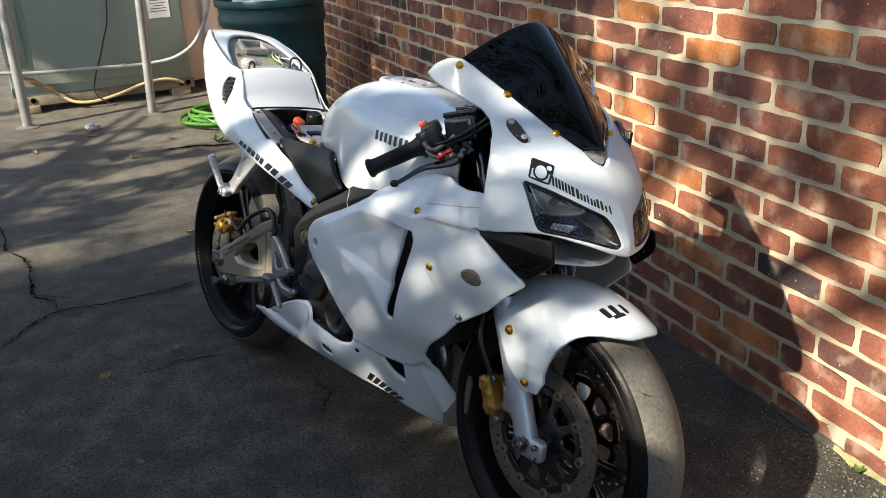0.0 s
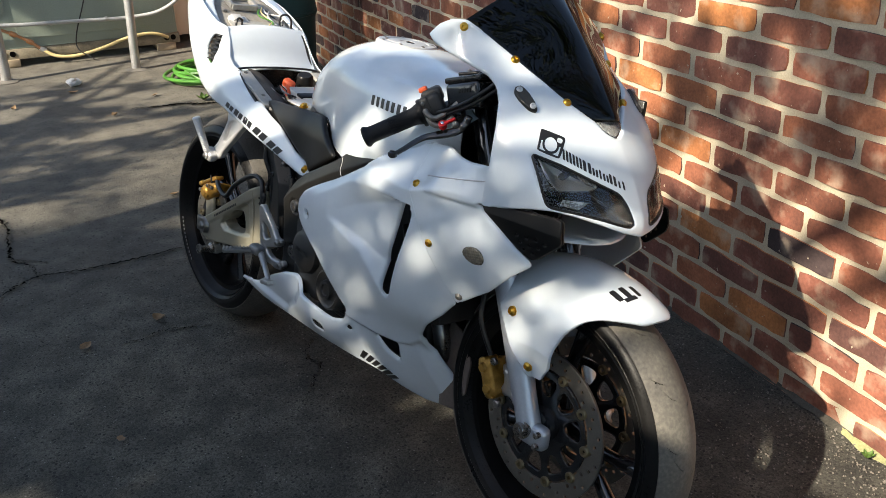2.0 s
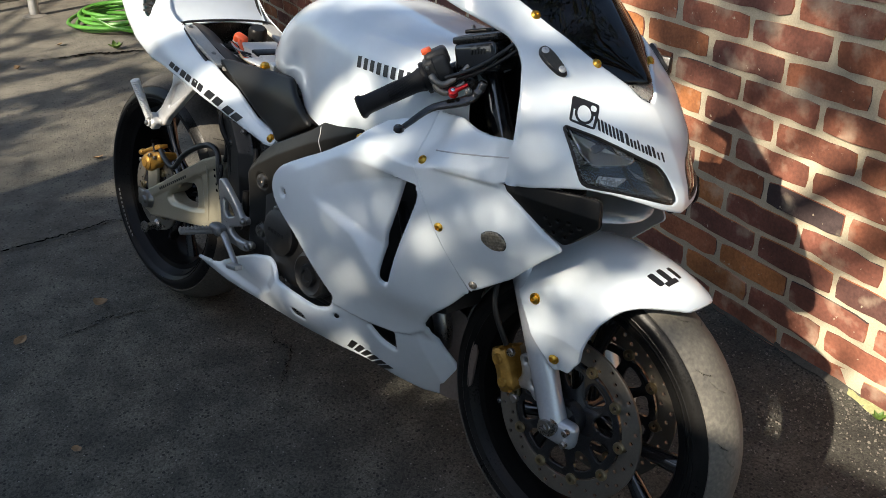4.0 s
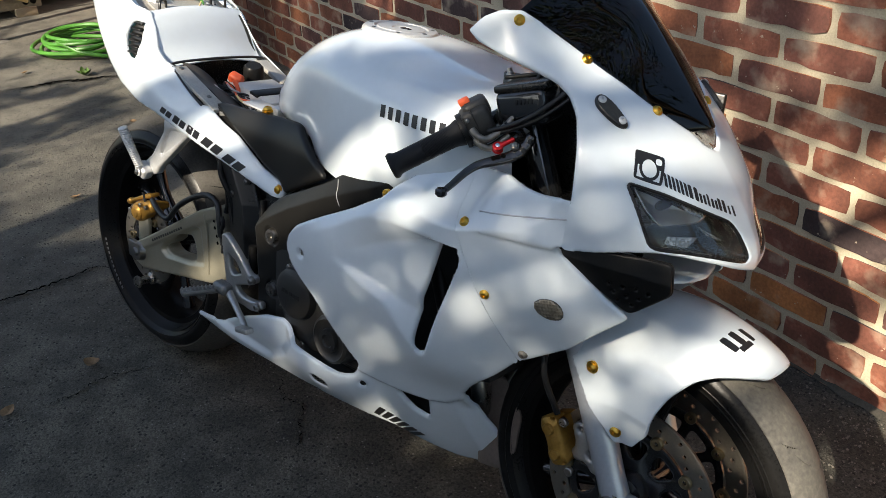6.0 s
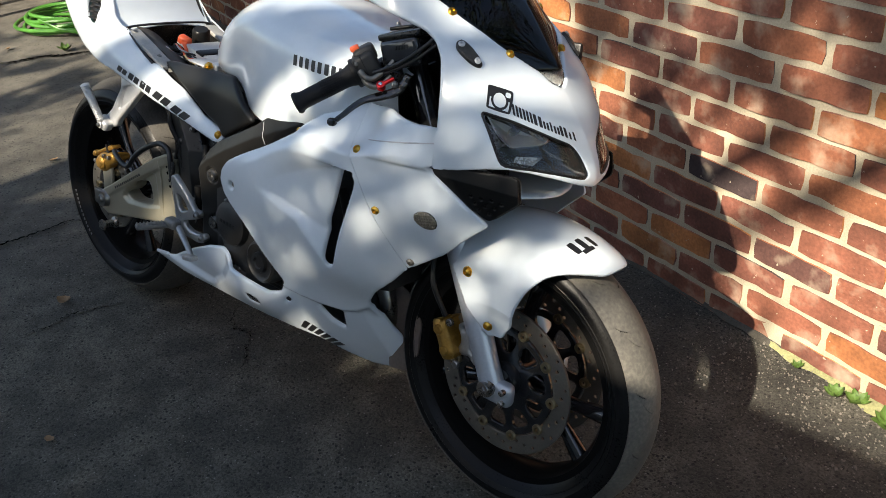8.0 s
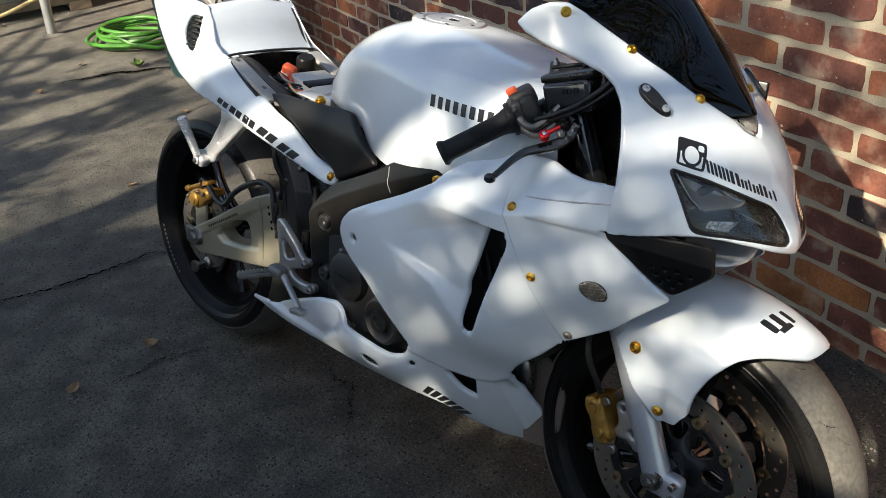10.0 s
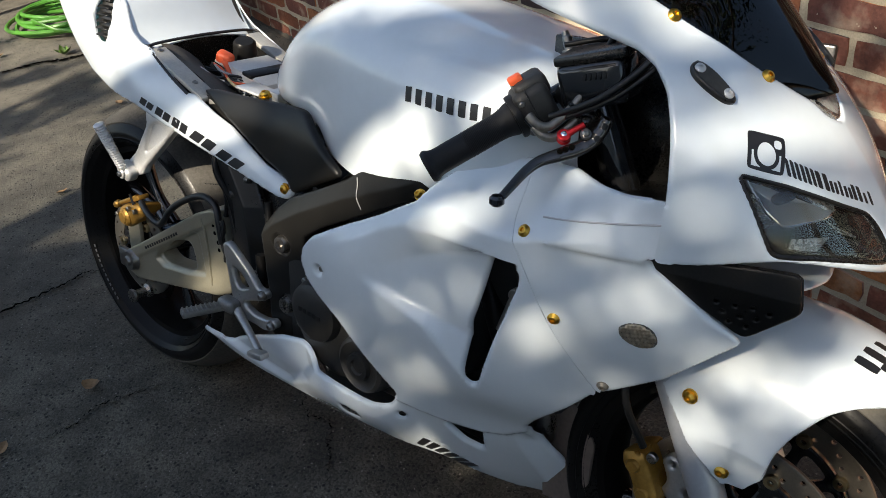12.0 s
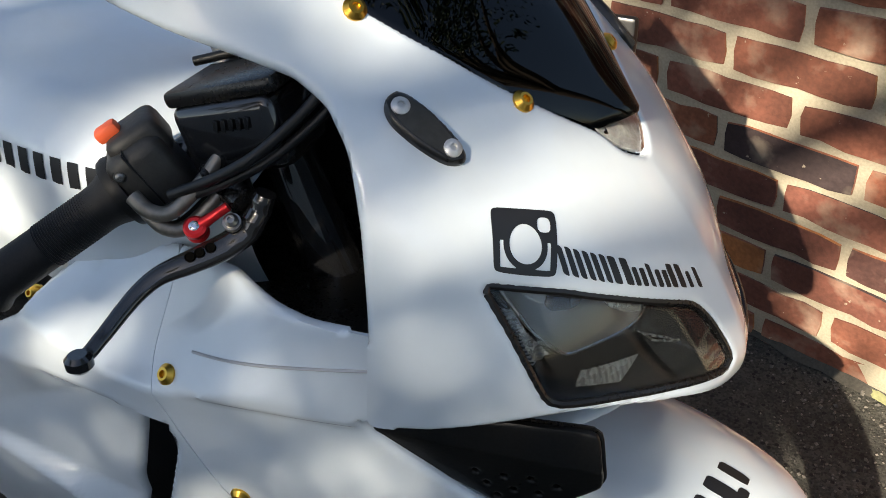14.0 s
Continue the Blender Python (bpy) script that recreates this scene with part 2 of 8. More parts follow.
    l.new(lump.outputs["Fac"], pit.inputs[2])
    relief = n.new("ShaderNodeBump")
    relief.inputs["Strength"].default_value, relief.inputs["Distance"].default_value = 1.0, 0.0055
    l.new(pit.outputs[0], relief.inputs["Height"])
    l.new(relief.outputs[0], p.inputs["Normal"])
    return m


def brick_paint():
    m = mat("red_brick", (0.34, 0.12, 0.07), 0.86, 0, 0.0, 9, 130, 1.0)
    nt = m.node_tree
    n, l = nt.nodes, nt.links
    p = n["Principled BSDF"]
    info = n.new("ShaderNodeObjectInfo")
    geo = n.new("ShaderNodeNewGeometry")
    add = n.new("ShaderNodeMath")
    add.operation = "ADD"
    l.new(info.outputs["Random"], add.inputs[0])
    l.new(geo.outputs["Random Per Island"], add.inputs[1])
    fr = n.new("ShaderNodeMath")
    fr.operation = "FRACT"
    l.new(add.outputs[0], fr.inputs[0])
    r = n.new("ShaderNodeValToRGB")
    stops = ((0.0, (0.040, 0.030, 0.030)), (0.08, (0.066, 0.038, 0.036)), (0.13, (0.150, 0.060, 0.045)), (0.35, (0.215, 0.078, 0.052)), (0.62, (0.275, 0.098, 0.058)), (0.80, (0.33, 0.118, 0.056)), (0.95, (0.43, 0.165, 0.055)))
    while len(r.color_ramp.elements) < len(stops):
        r.color_ramp.elements.new(0.5)
    for e, (at, col) in zip(r.color_ramp.elements, stops):
        e.position, e.color = at, (*col, 1)
    l.new(fr.outputs[0], r.inputs[0])
    co = n.new("ShaderNodeTexCoord")
    sm = n.new("ShaderNodeTexNoise")
    sm.inputs["Scale"].default_value, sm.inputs["Detail"].default_value = 13.0, 6.0
    geo_at = n.new("ShaderNodeNewGeometry")
    l.new(geo_at.outputs["Position"], sm.inputs["Vector"])
    film = n.new("ShaderNodeMapRange")
    film.inputs[1].default_value, film.inputs[2].default_value, film.inputs[4].default_value = 0.55, 0.76, 0.6
    l.new(sm.outputs["Fac"], film.inputs[0])
    grit = n.new("ShaderNodeTexNoise")
    grit.inputs["Scale"].default_value, grit.inputs["Detail"].default_value = 120.0, 6.0
    l.new(geo_at.outputs["Position"], grit.inputs["Vector"])
    gm = n.new("ShaderNodeMapRange")
    gm.inputs[1].default_value, gm.inputs[2].default_value, gm.inputs[3].default_value, gm.inputs[4].default_value = 0.3, 0.7, 0.80, 1.18
    l.new(grit.outputs["Fac"], gm.inputs[0])
    mul = n.new("ShaderNodeVectorMath")
    mul.operation = "SCALE"
    l.new(r.outputs[0], mul.inputs[0])
    l.new(gm.outputs[0], mul.inputs["Scale"])
    mx = n.new("ShaderNodeMix")
    mx.data_type = "RGBA"
    mx.inputs[7].default_value = (0.54, 0.45, 0.33, 1)
    burn = n.new("ShaderNodeTexNoise")
    burn.inputs["Scale"].default_value, burn.inputs["Detail"].default_value = 6.5, 4.0
    l.new(geo_at.outputs["Position"], burn.inputs["Vector"])
    bm_r = n.new("ShaderNodeMapRange")
    bm_r.inputs[1].default_value, bm_r.inputs[2].default_value, bm_r.inputs[3].default_value, bm_r.inputs[4].default_value = 0.34, 0.62, 0.55, 1.18
    l.new(burn.outputs["Fac"], bm_r.inputs[0])
    fired = n.new("ShaderNodeVectorMath")
    fired.operation = "SCALE"
    l.new(mul.outputs[0], fired.inputs[0])
    l.new(bm_r.outputs[0], fired.inputs["Scale"])
    l.new(fired.outputs[0], mx.inputs[6])
    chips = n.new("ShaderNodeTexNoise")
    chips.inputs["Scale"].default_value, chips.inputs["Detail"].default_value, chips.inputs["Roughness"].default_value = 55.0, 3.0, 0.6
    l.new(geo_at.outputs["Position"], chips.inputs["Vector"])
    chip = n.new("ShaderNodeMapRange")
    chip.inputs[1].default_value, chip.inputs[2].default_value, chip.inputs[4].default_value = 0.69, 0.73, 0.8
    l.new(chips.outputs["Fac"], chip.inputs[0])
    most = n.new("ShaderNodeMath")
    most.operation = "MAXIMUM"
    l.new(film.outputs[0], most.inputs[0])
    l.new(chip.outputs[0], most.inputs[1])
    l.new(most.outputs[0], mx.inputs[0])
    l.new(mx.outputs[2], p.inputs["Base Color"])
    return m


ASPHALT, BRICK = asphalt(), brick_paint()


# ---- mesh tools ----
def mesh_of(name, verts, faces, material, smooth=True, sharp=40):
    me = bpy.data.meshes.new(name)
    me.from_pydata([tuple(map(float, v)) for v in verts], [], [tuple(map(int, f)) for f in faces])
    me.validate()
    me.materials.append(material)
    if smooth:
        me.polygons.foreach_set("use_smooth", [True] * len(me.polygons))
        me.set_sharp_from_angle(angle=radians(sharp))
    me.update()
    return me


def part(name, me, parent=None, label="", at=None):
    """Links a mesh as one object, under a thing or a part when one is given."""
    ob = new(name, me)
    if parent:
        ob.parent = parent
    if at is not None:
        ob.matrix_basis = at
    if label:
        ob["label"] = label
    return ob


def thing(name, label, category, at=None, group="", me=None):
    ob = new(name, me)
    if at is not None:
        ob.matrix_basis = at
    return tagged(ob, label, category, group)


def join(*pieces):
    """Several (verts, faces) as one."""
    vs, fs = [], []
    for v, f in pieces:
        o = len(vs)
        vs += [tuple(p) for p in v]
        fs += [tuple(i + o for i in q) for q in f]
    return vs, fs


def moved(piece, m):
    v, f = piece
    return [m @ Vector(p) for p in v], f


def flipped(piece):
    """The mirror image in y."""
    v, f = piece
    return [(p[0], -p[1], p[2]) for p in v], [tuple(reversed(q)) for q in f]


def box(sx, sy, sz, r=0.004, seg=2):
    """A box about its middle with rounded edges."""
    bm = bmesh.new()
    bmesh.ops.create_cube(bm, size=1.0, matrix=Matrix.Diagonal((sx, sy, sz, 1)))
    r = min(r, 0.45 * min(sx, sy, sz))
    bmesh.ops.bevel(bm, geom=bm.edges[:], offset=r, segments=seg, affect="EDGES", profile=0.5)
    bm.verts.index_update()
    out = [v.co.copy() for v in bm.verts], [tuple(v.index for v in f.verts) for f in bm.faces]
    bm.free()
    return out


def lathe(profile, n=48, axis="y"):
    """Turns (radius, along) pairs about an axis through the origin."""
    vs, fs = [], []
    k = len(profile)
    for i in range(n):
        a = 2 * math.pi * i / n
        for r, h in profile:
            u, v = r * math.cos(a), r * math.sin(a)
            vs.append({"y": (u, h, v), "z": (u, v, h), "x": (h, u, v)}[axis])
    for i in range(n):
        j = (i + 1) % n
        for q in range(k - 1):
            f = (i * k + q, i * k + q + 1, j * k + q + 1, j * k + q)
            fs.append(f if axis != "y" else tuple(reversed(f)))
    return vs, fs


def disc(r, h, bev=0.0015, n=28, axis="y"):
    """A closed short cylinder from 0 to h along an axis."""
    return lathe(((0, 0), (r, 0), (r, h - bev), (r - bev, h), (0, h)), n, axis) if h > 0 else lathe(((0, h), (r - bev, h), (r, h + bev), (r, 0), (0, 0)), n, axis)


def tube(points, radius, n=12, smooth=4, closed_ends=True):
    """A round tube along a path; radius is one number or one for each point."""
    pts = [Vector(p) for p in points]
    rad = [radius] * len(pts) if isinstance(radius, (int, float)) else list(radius)
    if smooth > 1 and len(pts) > 2:
        u = np.arange(len(pts))
        fine = np.linspace(0, len(pts) - 1, (len(pts) - 1) * smooth + 1)
        co = cub(u, np.array(pts), fine)
        rad = cub(u, np.array(rad, float), fine)
        pts = [Vector(c) for c in co]
    vs, fs = [], []
    up = None
    for i, p in enumerate(pts):
        d = (pts[min(i + 1, len(pts) - 1)] - pts[max(i - 1, 0)]).normalized()
        if up is None:
            up = d.orthogonal().normalized()
        up = (up - d * up.dot(d)).normalized()
        side = d.cross(up)
        for k in range(n):
            a = 2 * math.pi * k / n
            vs.append(p + (up * math.cos(a) + side * math.sin(a)) * float(rad[i]))
    for i in range(len(pts) - 1):
        for k in range(n):
            a, b = i * n + k, i * n + (k + 1) % n
            fs.append((a, b, b + n, a + n))
    if closed_ends:
        fs += [tuple(reversed(range(n))), tuple(range((len(pts) - 1) * n, len(pts) * n))]
    return vs, fs


def cub(xs, ys, x):
    """A smooth curve through (xs, ys); ys may hold columns."""
    xs, ys = np.asarray(xs, float), np.asarray(ys, float)
    x = np.clip(x, xs[0], xs[-1])
    h = np.diff(xs)
    tail = (None,) * (ys.ndim - 1)
    dl = np.diff(ys, axis=0) / h[(...,) + tail]
    m = np.zeros_like(ys)
    m[1:-1], m[0], m[-1] = (dl[:-1] + dl[1:]) / 2, dl[0], dl[-1]
    i = np.clip(np.searchsorted(xs, x, side="right") - 1, 0, len(h) - 1)
    t, hh = ((x - xs[i]) / h[i])[(...,) + tail], h[i][(...,) + tail]
    return ys[i] * (2 * t**3 - 3 * t**2 + 1) + m[i] * hh * (t**3 - 2 * t**2 + t) + ys[i + 1] * (3 * t**2 - 2 * t**3) + m[i + 1] * hh * (t**3 - t**2)


def net(xs, zs, rows, x, z):
    """A smooth surface value from a table: rows by z, columns by x."""
    x, z = np.broadcast_arrays(np.asarray(x, float), np.asarray(z, float))
    flat = np.array([cub(zs, np.array(rows, float)[:, k], z.ravel()) for k in range(len(xs))])
    xs = np.asarray(xs, float)
    h = np.diff(xs)
    dl = np.diff(flat, axis=0) / h[:, None]
    m = np.zeros_like(flat)
    m[1:-1], m[0], m[-1] = (dl[:-1] + dl[1:]) / 2, dl[0], dl[-1]
    xc = np.clip(x.ravel(), xs[0], xs[-1])
    i, k = np.clip(np.searchsorted(xs, xc, side="right") - 1, 0, len(xs) - 2), np.arange(xc.size)
    t = (xc - xs[i]) / h[i]
    out = flat[i, k] * (2 * t**3 - 3 * t**2 + 1) + m[i, k] * h[i] * (t**3 - 2 * t**2 + t) + flat[i + 1, k] * (3 * t**2 - 2 * t**3) + m[i + 1, k] * h[i] * (t**3 - t**2)
    return out.reshape(x.shape)


def eased(p, r):
    """Rounds the corners of a closed outline by about r."""
    if r <= 0:
        return p
    out = []
    n = len(p)
    for i in range(n):
        a, v, b = p[i - 1], p[i], p[(i + 1) % n]
        da, db = a - v, b - v
        la, lb = np.linalg.norm(da) + 1e-12, np.linalg.norm(db) + 1e-12
        s, e = v + da / la * min(r, 0.4 * la), v + db / lb * min(r, 0.4 * lb)
        out += [s * (1 - t) ** 2 + v * 2 * t * (1 - t) + e * t * t for t in (0, 0.33, 0.67, 1)]
    return np.array(out)


def outline(poly, ka=1.0, kb=1.0, rounds=2):
    """The signed distance (inside: minus) to a closed outline; ka, kb: metres for a unit of a and b."""
    p = eased(np.array(poly, float) * (ka, kb), (0, 0.007, 0.016)[rounds])
    q = np.roll(p, -1, 0)

    def far(a, b):
        x, y = np.asarray(a, float) * ka, np.asarray(b, float) * kb
        best, inside = np.full(x.shape, 1e9), np.zeros(x.shape, bool)
        for (x0, y0), (x1, y1) in zip(p, q):
            dx, dy = x1 - x0, y1 - y0
            t = np.clip(((x - x0) * dx + (y - y0) * dy) / (dx * dx + dy * dy + 1e-12), 0, 1)
            best = np.minimum(best, (x - x0 - t * dx) ** 2 + (y - y0 - t * dy) ** 2)
            if dy:
                inside ^= ((y0 > y) != (y1 > y)) & (x < x0 + (y - y0) * dx / dy)
        return np.where(inside, -1, 1) * np.sqrt(best)

    return far


def less(a, *holes):
    return lambda x, y: np.maximum.reduce([a(x, y)] + [-h(x, y) for h in holes])


def both(*fs):
    return lambda x, y: np.maximum.reduce([f(x, y) for f in fs])


def panel(shape, far, a0, a1, b0, b1, na, nb, thick=0.003, roll=0.004, flip=False, flat=None):
    """A sheet cut from the surface shape(a, b) along the outline far(a, b), with rolled edges and a back."""
    ga, gb = np.linspace(a0, a1, na), np.linspace(b0, b1, nb)
    A, B = np.meshgrid(ga, gb, indexing="ij")
    sd = far(A, B)
    ids, pa, pb, faces = {}, [], [], []

    def corner(i, j):
        key = (i, j)
        if key not in ids:
            ids[key] = len(pa)
            pa.append(A[i, j]), pb.append(B[i, j])
        return ids[key]

    def cross(i, j, k, l):
        key = (min((i, j), (k, l)), max((i, j), (k, l)))
        if key not in ids:
            t = sd[i, j] / (sd[i, j] - sd[k, l])
            ids[key] = len(pa)
            pa.append(A[i, j] + t * (A[k, l] - A[i, j])), pb.append(B[i, j] + t * (B[k, l] - B[i, j]))
        return ids[key]

    live = np.minimum(np.minimum(sd[:-1, :-1], sd[1:, :-1]), np.minimum(sd[:-1, 1:], sd[1:, 1:])) <= 0
    for i, j in np.argwhere(live):
        ring = ((i, j), (i + 1, j), (i + 1, j + 1), (i, j + 1))
        f = []
        for p, q in zip(ring, ring[1:] + ring[:1]):
            if sd[p] <= 0:
                f.append(corner(*p))
            if (sd[p] <= 0) != (sd[q] <= 0):
                f.append(cross(*p, *q))
        f = list(dict.fromkeys(f))
        if len(f) > 2:
            faces.append(tuple(f))
    pa, pb = np.array(pa), np.array(pb)
    P = shape(pa, pb)
    ea, eb = (a1 - a0) / na * 0.5, (b1 - b0) / nb * 0.5
    N = np.cross(shape(pa + ea, pb) - shape(pa - ea, pb), shape(pa, pb + eb) - shape(pa, pb - eb))
    N /= np.linalg.norm(N, axis=1, keepdims=True) + 1e-12
    if flip:
        N = -N
        faces = [tuple(reversed(f)) for f in faces]
    d = np.clip(-far(pa, pb), 0, None)
    if roll > 0:
        e = np.clip(roll - d, 0, roll)
        if flat is not None:
            e = np.where(flat(pa, pb), 0, e)
        P = P - N * (roll - np.sqrt(np.maximum(roll * roll - e * e, 0)))[:, None]
    back = P - N * thick
    count = {}
    for f in faces:
        for p, q in zip(f, f[1:] + f[:1]):
            count[(p, q)] = count.get((p, q), 0) + 1
    rim = [(p, q) for p, q in count if (q, p) not in count]
    n = len(P)
    fs = faces + [tuple(v + n for v in reversed(f)) for f in faces] + [(q, p, p + n, q + n) for p, q in rim]
    return [tuple(v) for v in P] + [tuple(v) for v in back], fs


def plate(poly, y, thick, roll=0.004, cell=0.006, rounds=2, holes=(), dome=0.0):
    """A flat plate of that outline in x and z, whose outer face lies at y on the bike's right side."""
    p = np.array(poly, float)
    (x0, z0), (x1, z1) = p.min(0) - 0.005, p.max(0) + 0.005
    far = less(outline(poly, rounds=rounds), *holes)

    def shape(a, b):
        e = np.clip(-far(a, b), 0, None)
        return np.stack([a, np.full_like(a, y) - dome * np.minimum(1, e / 0.02), b], -1)

    return panel(shape, far, x0, x1, z0, z1, max(6, int((x1 - x0) / cell)), max(6, int((z1 - z0) / cell)), thick, roll)


def ring_hole(x, z, r):
    return lambda a, b: np.hypot(a - x, b - z) - r


def cloth_on(shape, poly, ka, a0, a1, b0, b1, na, nb, lift=0.0008, flip=False, holes=(), rounds=1):
    """A thin film that follows a surface."""
    def up(a, b):
        e = 1e-3
        P = shape(a, b)
        N = np.cross(shape(a + e / ka, b) - P, shape(a, b + e) - P)
        N /= np.linalg.norm(N, axis=-1, keepdims=True)
        return P + (N if not flip else -N) * lift
    return panel(up, less(outline(poly, ka, rounds=rounds), *holes), a0, a1, b0, b1, na, nb, 0.0005, 0, flip)


def screw(p, n, r=0.008, h=0.005):
    """A button-head screw at p that faces n."""
    v, f = lathe(((0, h * 0.45), (r * 0.32, h * 0.45), (r * 0.36, h), (r * 0.6, h), (r, h * 0.35), (r, -0.002), (r * 1.3, -0.002), (r * 1.3, -0.006)), 18, "z")
    return moved((v, f), Matrix.Translation(p) @ Vector(n).to_track_quat("Z", "Y").to_matrix().to_4x4())


# ---- the setting ----
WALL_O, WALL_TURN = Vector((1.42, 0.894, 0.0)), math.atan(-0.2805)
WALL_M = Matrix.Translation(WALL_O) @ Matrix.Rotation(WALL_TURN, 4, "Z")
COURSE, PITCH = 0.0754, 0.240


def ground():
    n = 90
    xs = np.r_[-400, -60, np.linspace(-7, 5, n), 60, 400]
    ys = np.r_[-400, -60, np.linspace(-4, 3, 60), 60, 400]
    vs = [(x, y, 0.004 * noise.noise((x * 1.1, y * 1.1, 0)) * (abs(x) < 8 and abs(y) < 5) - 0.003) for x in xs for y in ys]
    k = len(ys)
    fs = [(i * k + j, (i + 1) * k + j, (i + 1) * k + j + 1, i * k + j + 1) for i in range(len(xs) - 1) for j in range(k - 1)]
    return tagged(part("ground", mesh_of("ground", vs, fs, ASPHALT)), "dark cracked asphalt driveway with pale worn grit", "ground", kind="structure")


GROUND = ground()


def crack(points, width, seed):
    """A ragged open joint in the asphalt, as a narrow strip."""
    rnd = random.Random(seed)
    pts = cub(np.arange(len(points)), np.array(points, float), np.linspace(0, len(points) - 1, 14 * len(points)))
    vs, fs = [], []
    for i, (x, y) in enumerate(pts):
        d = pts[min(i + 1, len(pts) - 1)] - pts[max(i - 1, 0)]
        d = d / (np.linalg.norm(d) + 1e-9)
        w = width * rnd.uniform(0.2, 1.0) * min(1, 3 * min(i, len(pts) - 1 - i) / len(pts) + 0.15)
        j = rnd.uniform(-0.007, 0.007)
        for s in (-1, 1):
            vs.append((x - d[1] * (s * w + j), y + d[0] * (s * w + j), 0.003))
    fs = [(2 * i, 2 * i + 1, 2 * i + 3, 2 * i + 2) for i in range(len(pts) - 1)]
    part("crack", mesh_of("crack", vs, fs, CRACK, False), GROUND, "open crack in the asphalt")
    cv, cf = [], []
    for i in range(int(len(pts) * 0.6)):
        x, y = pts[rnd.randrange(len(pts))]
        q = moved(box(rnd.uniform(0.004, 0.010), rnd.uniform(0.003, 0.007), 0.004, 0.001, 1), Matrix.Translation((x + rnd.gauss(0, width * 1.3), y + rnd.gauss(0, width * 1.3), 0.0025)) @ Matrix.Rotation(rnd.uniform(0, 6.3), 4, "Z"))
        o = len(cv)
        cv += q[0]
        cf += [tuple(k + o for k in f) for f in q[1]]
    rubble = part("crumbs", mesh_of("crumbs", cv, cf, ASPHALT, False), GROUND, "loose crumbs of asphalt along the crack")
    rubble["kind"] = "stuff"


crack([(-0.30, 0.15), (-0.572, 0.066), (-0.594, -0.027), (-0.62, -0.176), (-0.655, -0.317), (-0.70, -0.43), (-0.646, -0.54), (-0.581, -0.61), (-0.50, -0.70)], 0.0068, 1)
crack([(-0.70, -0.43), (-0.815, -0.417), (-0.913, -0.459), (-1.084, -0.426), (-1.314, -0.384), (-1.538, -0.411), (-1.82, -0.365), (-2.2, -0.40)], 0.0070, 2)
crack([(-0.913, -0.459), (-0.85, -0.40), (-0.80, -0.36)], 0.0030, 3)
crack([(0.05, -0.10), (-0.019, -0.233), (-0.018, -0.306), (-0.03, -0.40)], 0.0026, 4)
crack([(0.332, 0.084), (0.41, 0.014), (0.467, 0.023), (0.533, -0.033), (0.60, -0.10)], 0.0026, 5)
crack([(-2.40, 1.20), (-2.47, 1.109), (-2.51, 1.024), (-2.586, 0.956), (-2.635, 0.816), (-2.70, 0.70)], 0.0238, 6)

gv, gf = [], []
rg = random.Random(77)
for i in range(2000):
    s, dd = (rg.uniform(-0.6, 1.1), -abs(rg.gauss(0, 0.35)) - 0.01) if i < 700 else (rg.uniform(0.1, 1.1), -abs(rg.gauss(0, 0.16)) - 0.005)
    q = WALL_M @ Vector((s, dd, 0.001))
    m = Matrix.Translation(q) @ Euler((rg.uniform(0, 6.3), rg.uniform(0, 6.3), 0)).to_matrix().to_4x4()
    r = rg.uniform(0.0008, 0.0030) if i % 9 else rg.uniform(0.003, 0.005)
    o = len(gv)
    gv += [m @ Vector(p) for p in ((r, 0, 0), (0, r, 0), (-r, 0, 0), (0, -r, 0), (0, 0, r * 0.7), (0, 0, -r * 0.7))]
    gf += [tuple(k + o for k in f) for f in ((0, 1, 4), (1, 2, 4), (2, 3, 4), (3, 0, 4), (1, 0, 5), (2, 1, 5), (3, 2, 5), (0, 3, 5))]
grit_ob = part("grit", mesh_of("grit", gv, gf, SANDGRIT, False), GROUND, "loose pale grit along the foot of the wall")
grit_ob["kind"] = "stuff"

# brick wall: mortar body, with its bricks set proud of it
L0, L1, WH = -6.1, 1.10, 1.36
v, f = box(L1 - L0, 0.2, WH + 0.1, 0.003, 1)
wall = tagged(part("wall_north", mesh_of("wall_north", *moved((v, f), Matrix.Translation(((L0 + L1) / 2, 0.1, WH / 2 - 0.05))), MORTAR), at=WALL_M),
              "weathered red brick wall with wide sandy mortar joints", "wall", kind="structure")


def brick_mesh(seed, w=PITCH - 0.0125, h=COURSE - 0.0125):
    """One worn brick about its middle; its face looks to -y and is ragged at the edge."""
    r = random.Random(seed)
    base = [(-1 + 2 * k / 6, -1) for k in range(6)] + [(1, -1), (1, -0.1)] + [(1 - 2 * k / 6, 1) for k in range(6)] + [(-1, 1), (-1, 0.15)]
    ring = []
    for a, b in base:
        c = r.uniform(0.0015, 0.005) if abs(a) == 1 and abs(b) == 1 else 0.0
        chip = r.uniform(0.003, 0.006) if r.random() < 0.1 else 0.0
        ring.append((a * (w / 2 - c - r.uniform(-0.001, 0.002)), b * (h / 2 - c - chip - r.uniform(-0.0012, 0.0016))))
    d = 0.0028 + r.uniform(-0.0014, 0.0014)
    vs = [(a * 0.984, -d - r.uniform(0, 0.0012), b * 0.968) for a, b in ring] + [(a * 1.008, 0.010, b * 1.02) for a, b in ring]
    n = len(ring)
    fs = [tuple(range(n))] + [(i, n + i, n + (i + 1) % n, (i + 1) % n) for i in range(n)]
    return vs, fs


BRICKS = [brick_mesh(s) for s in range(12)]


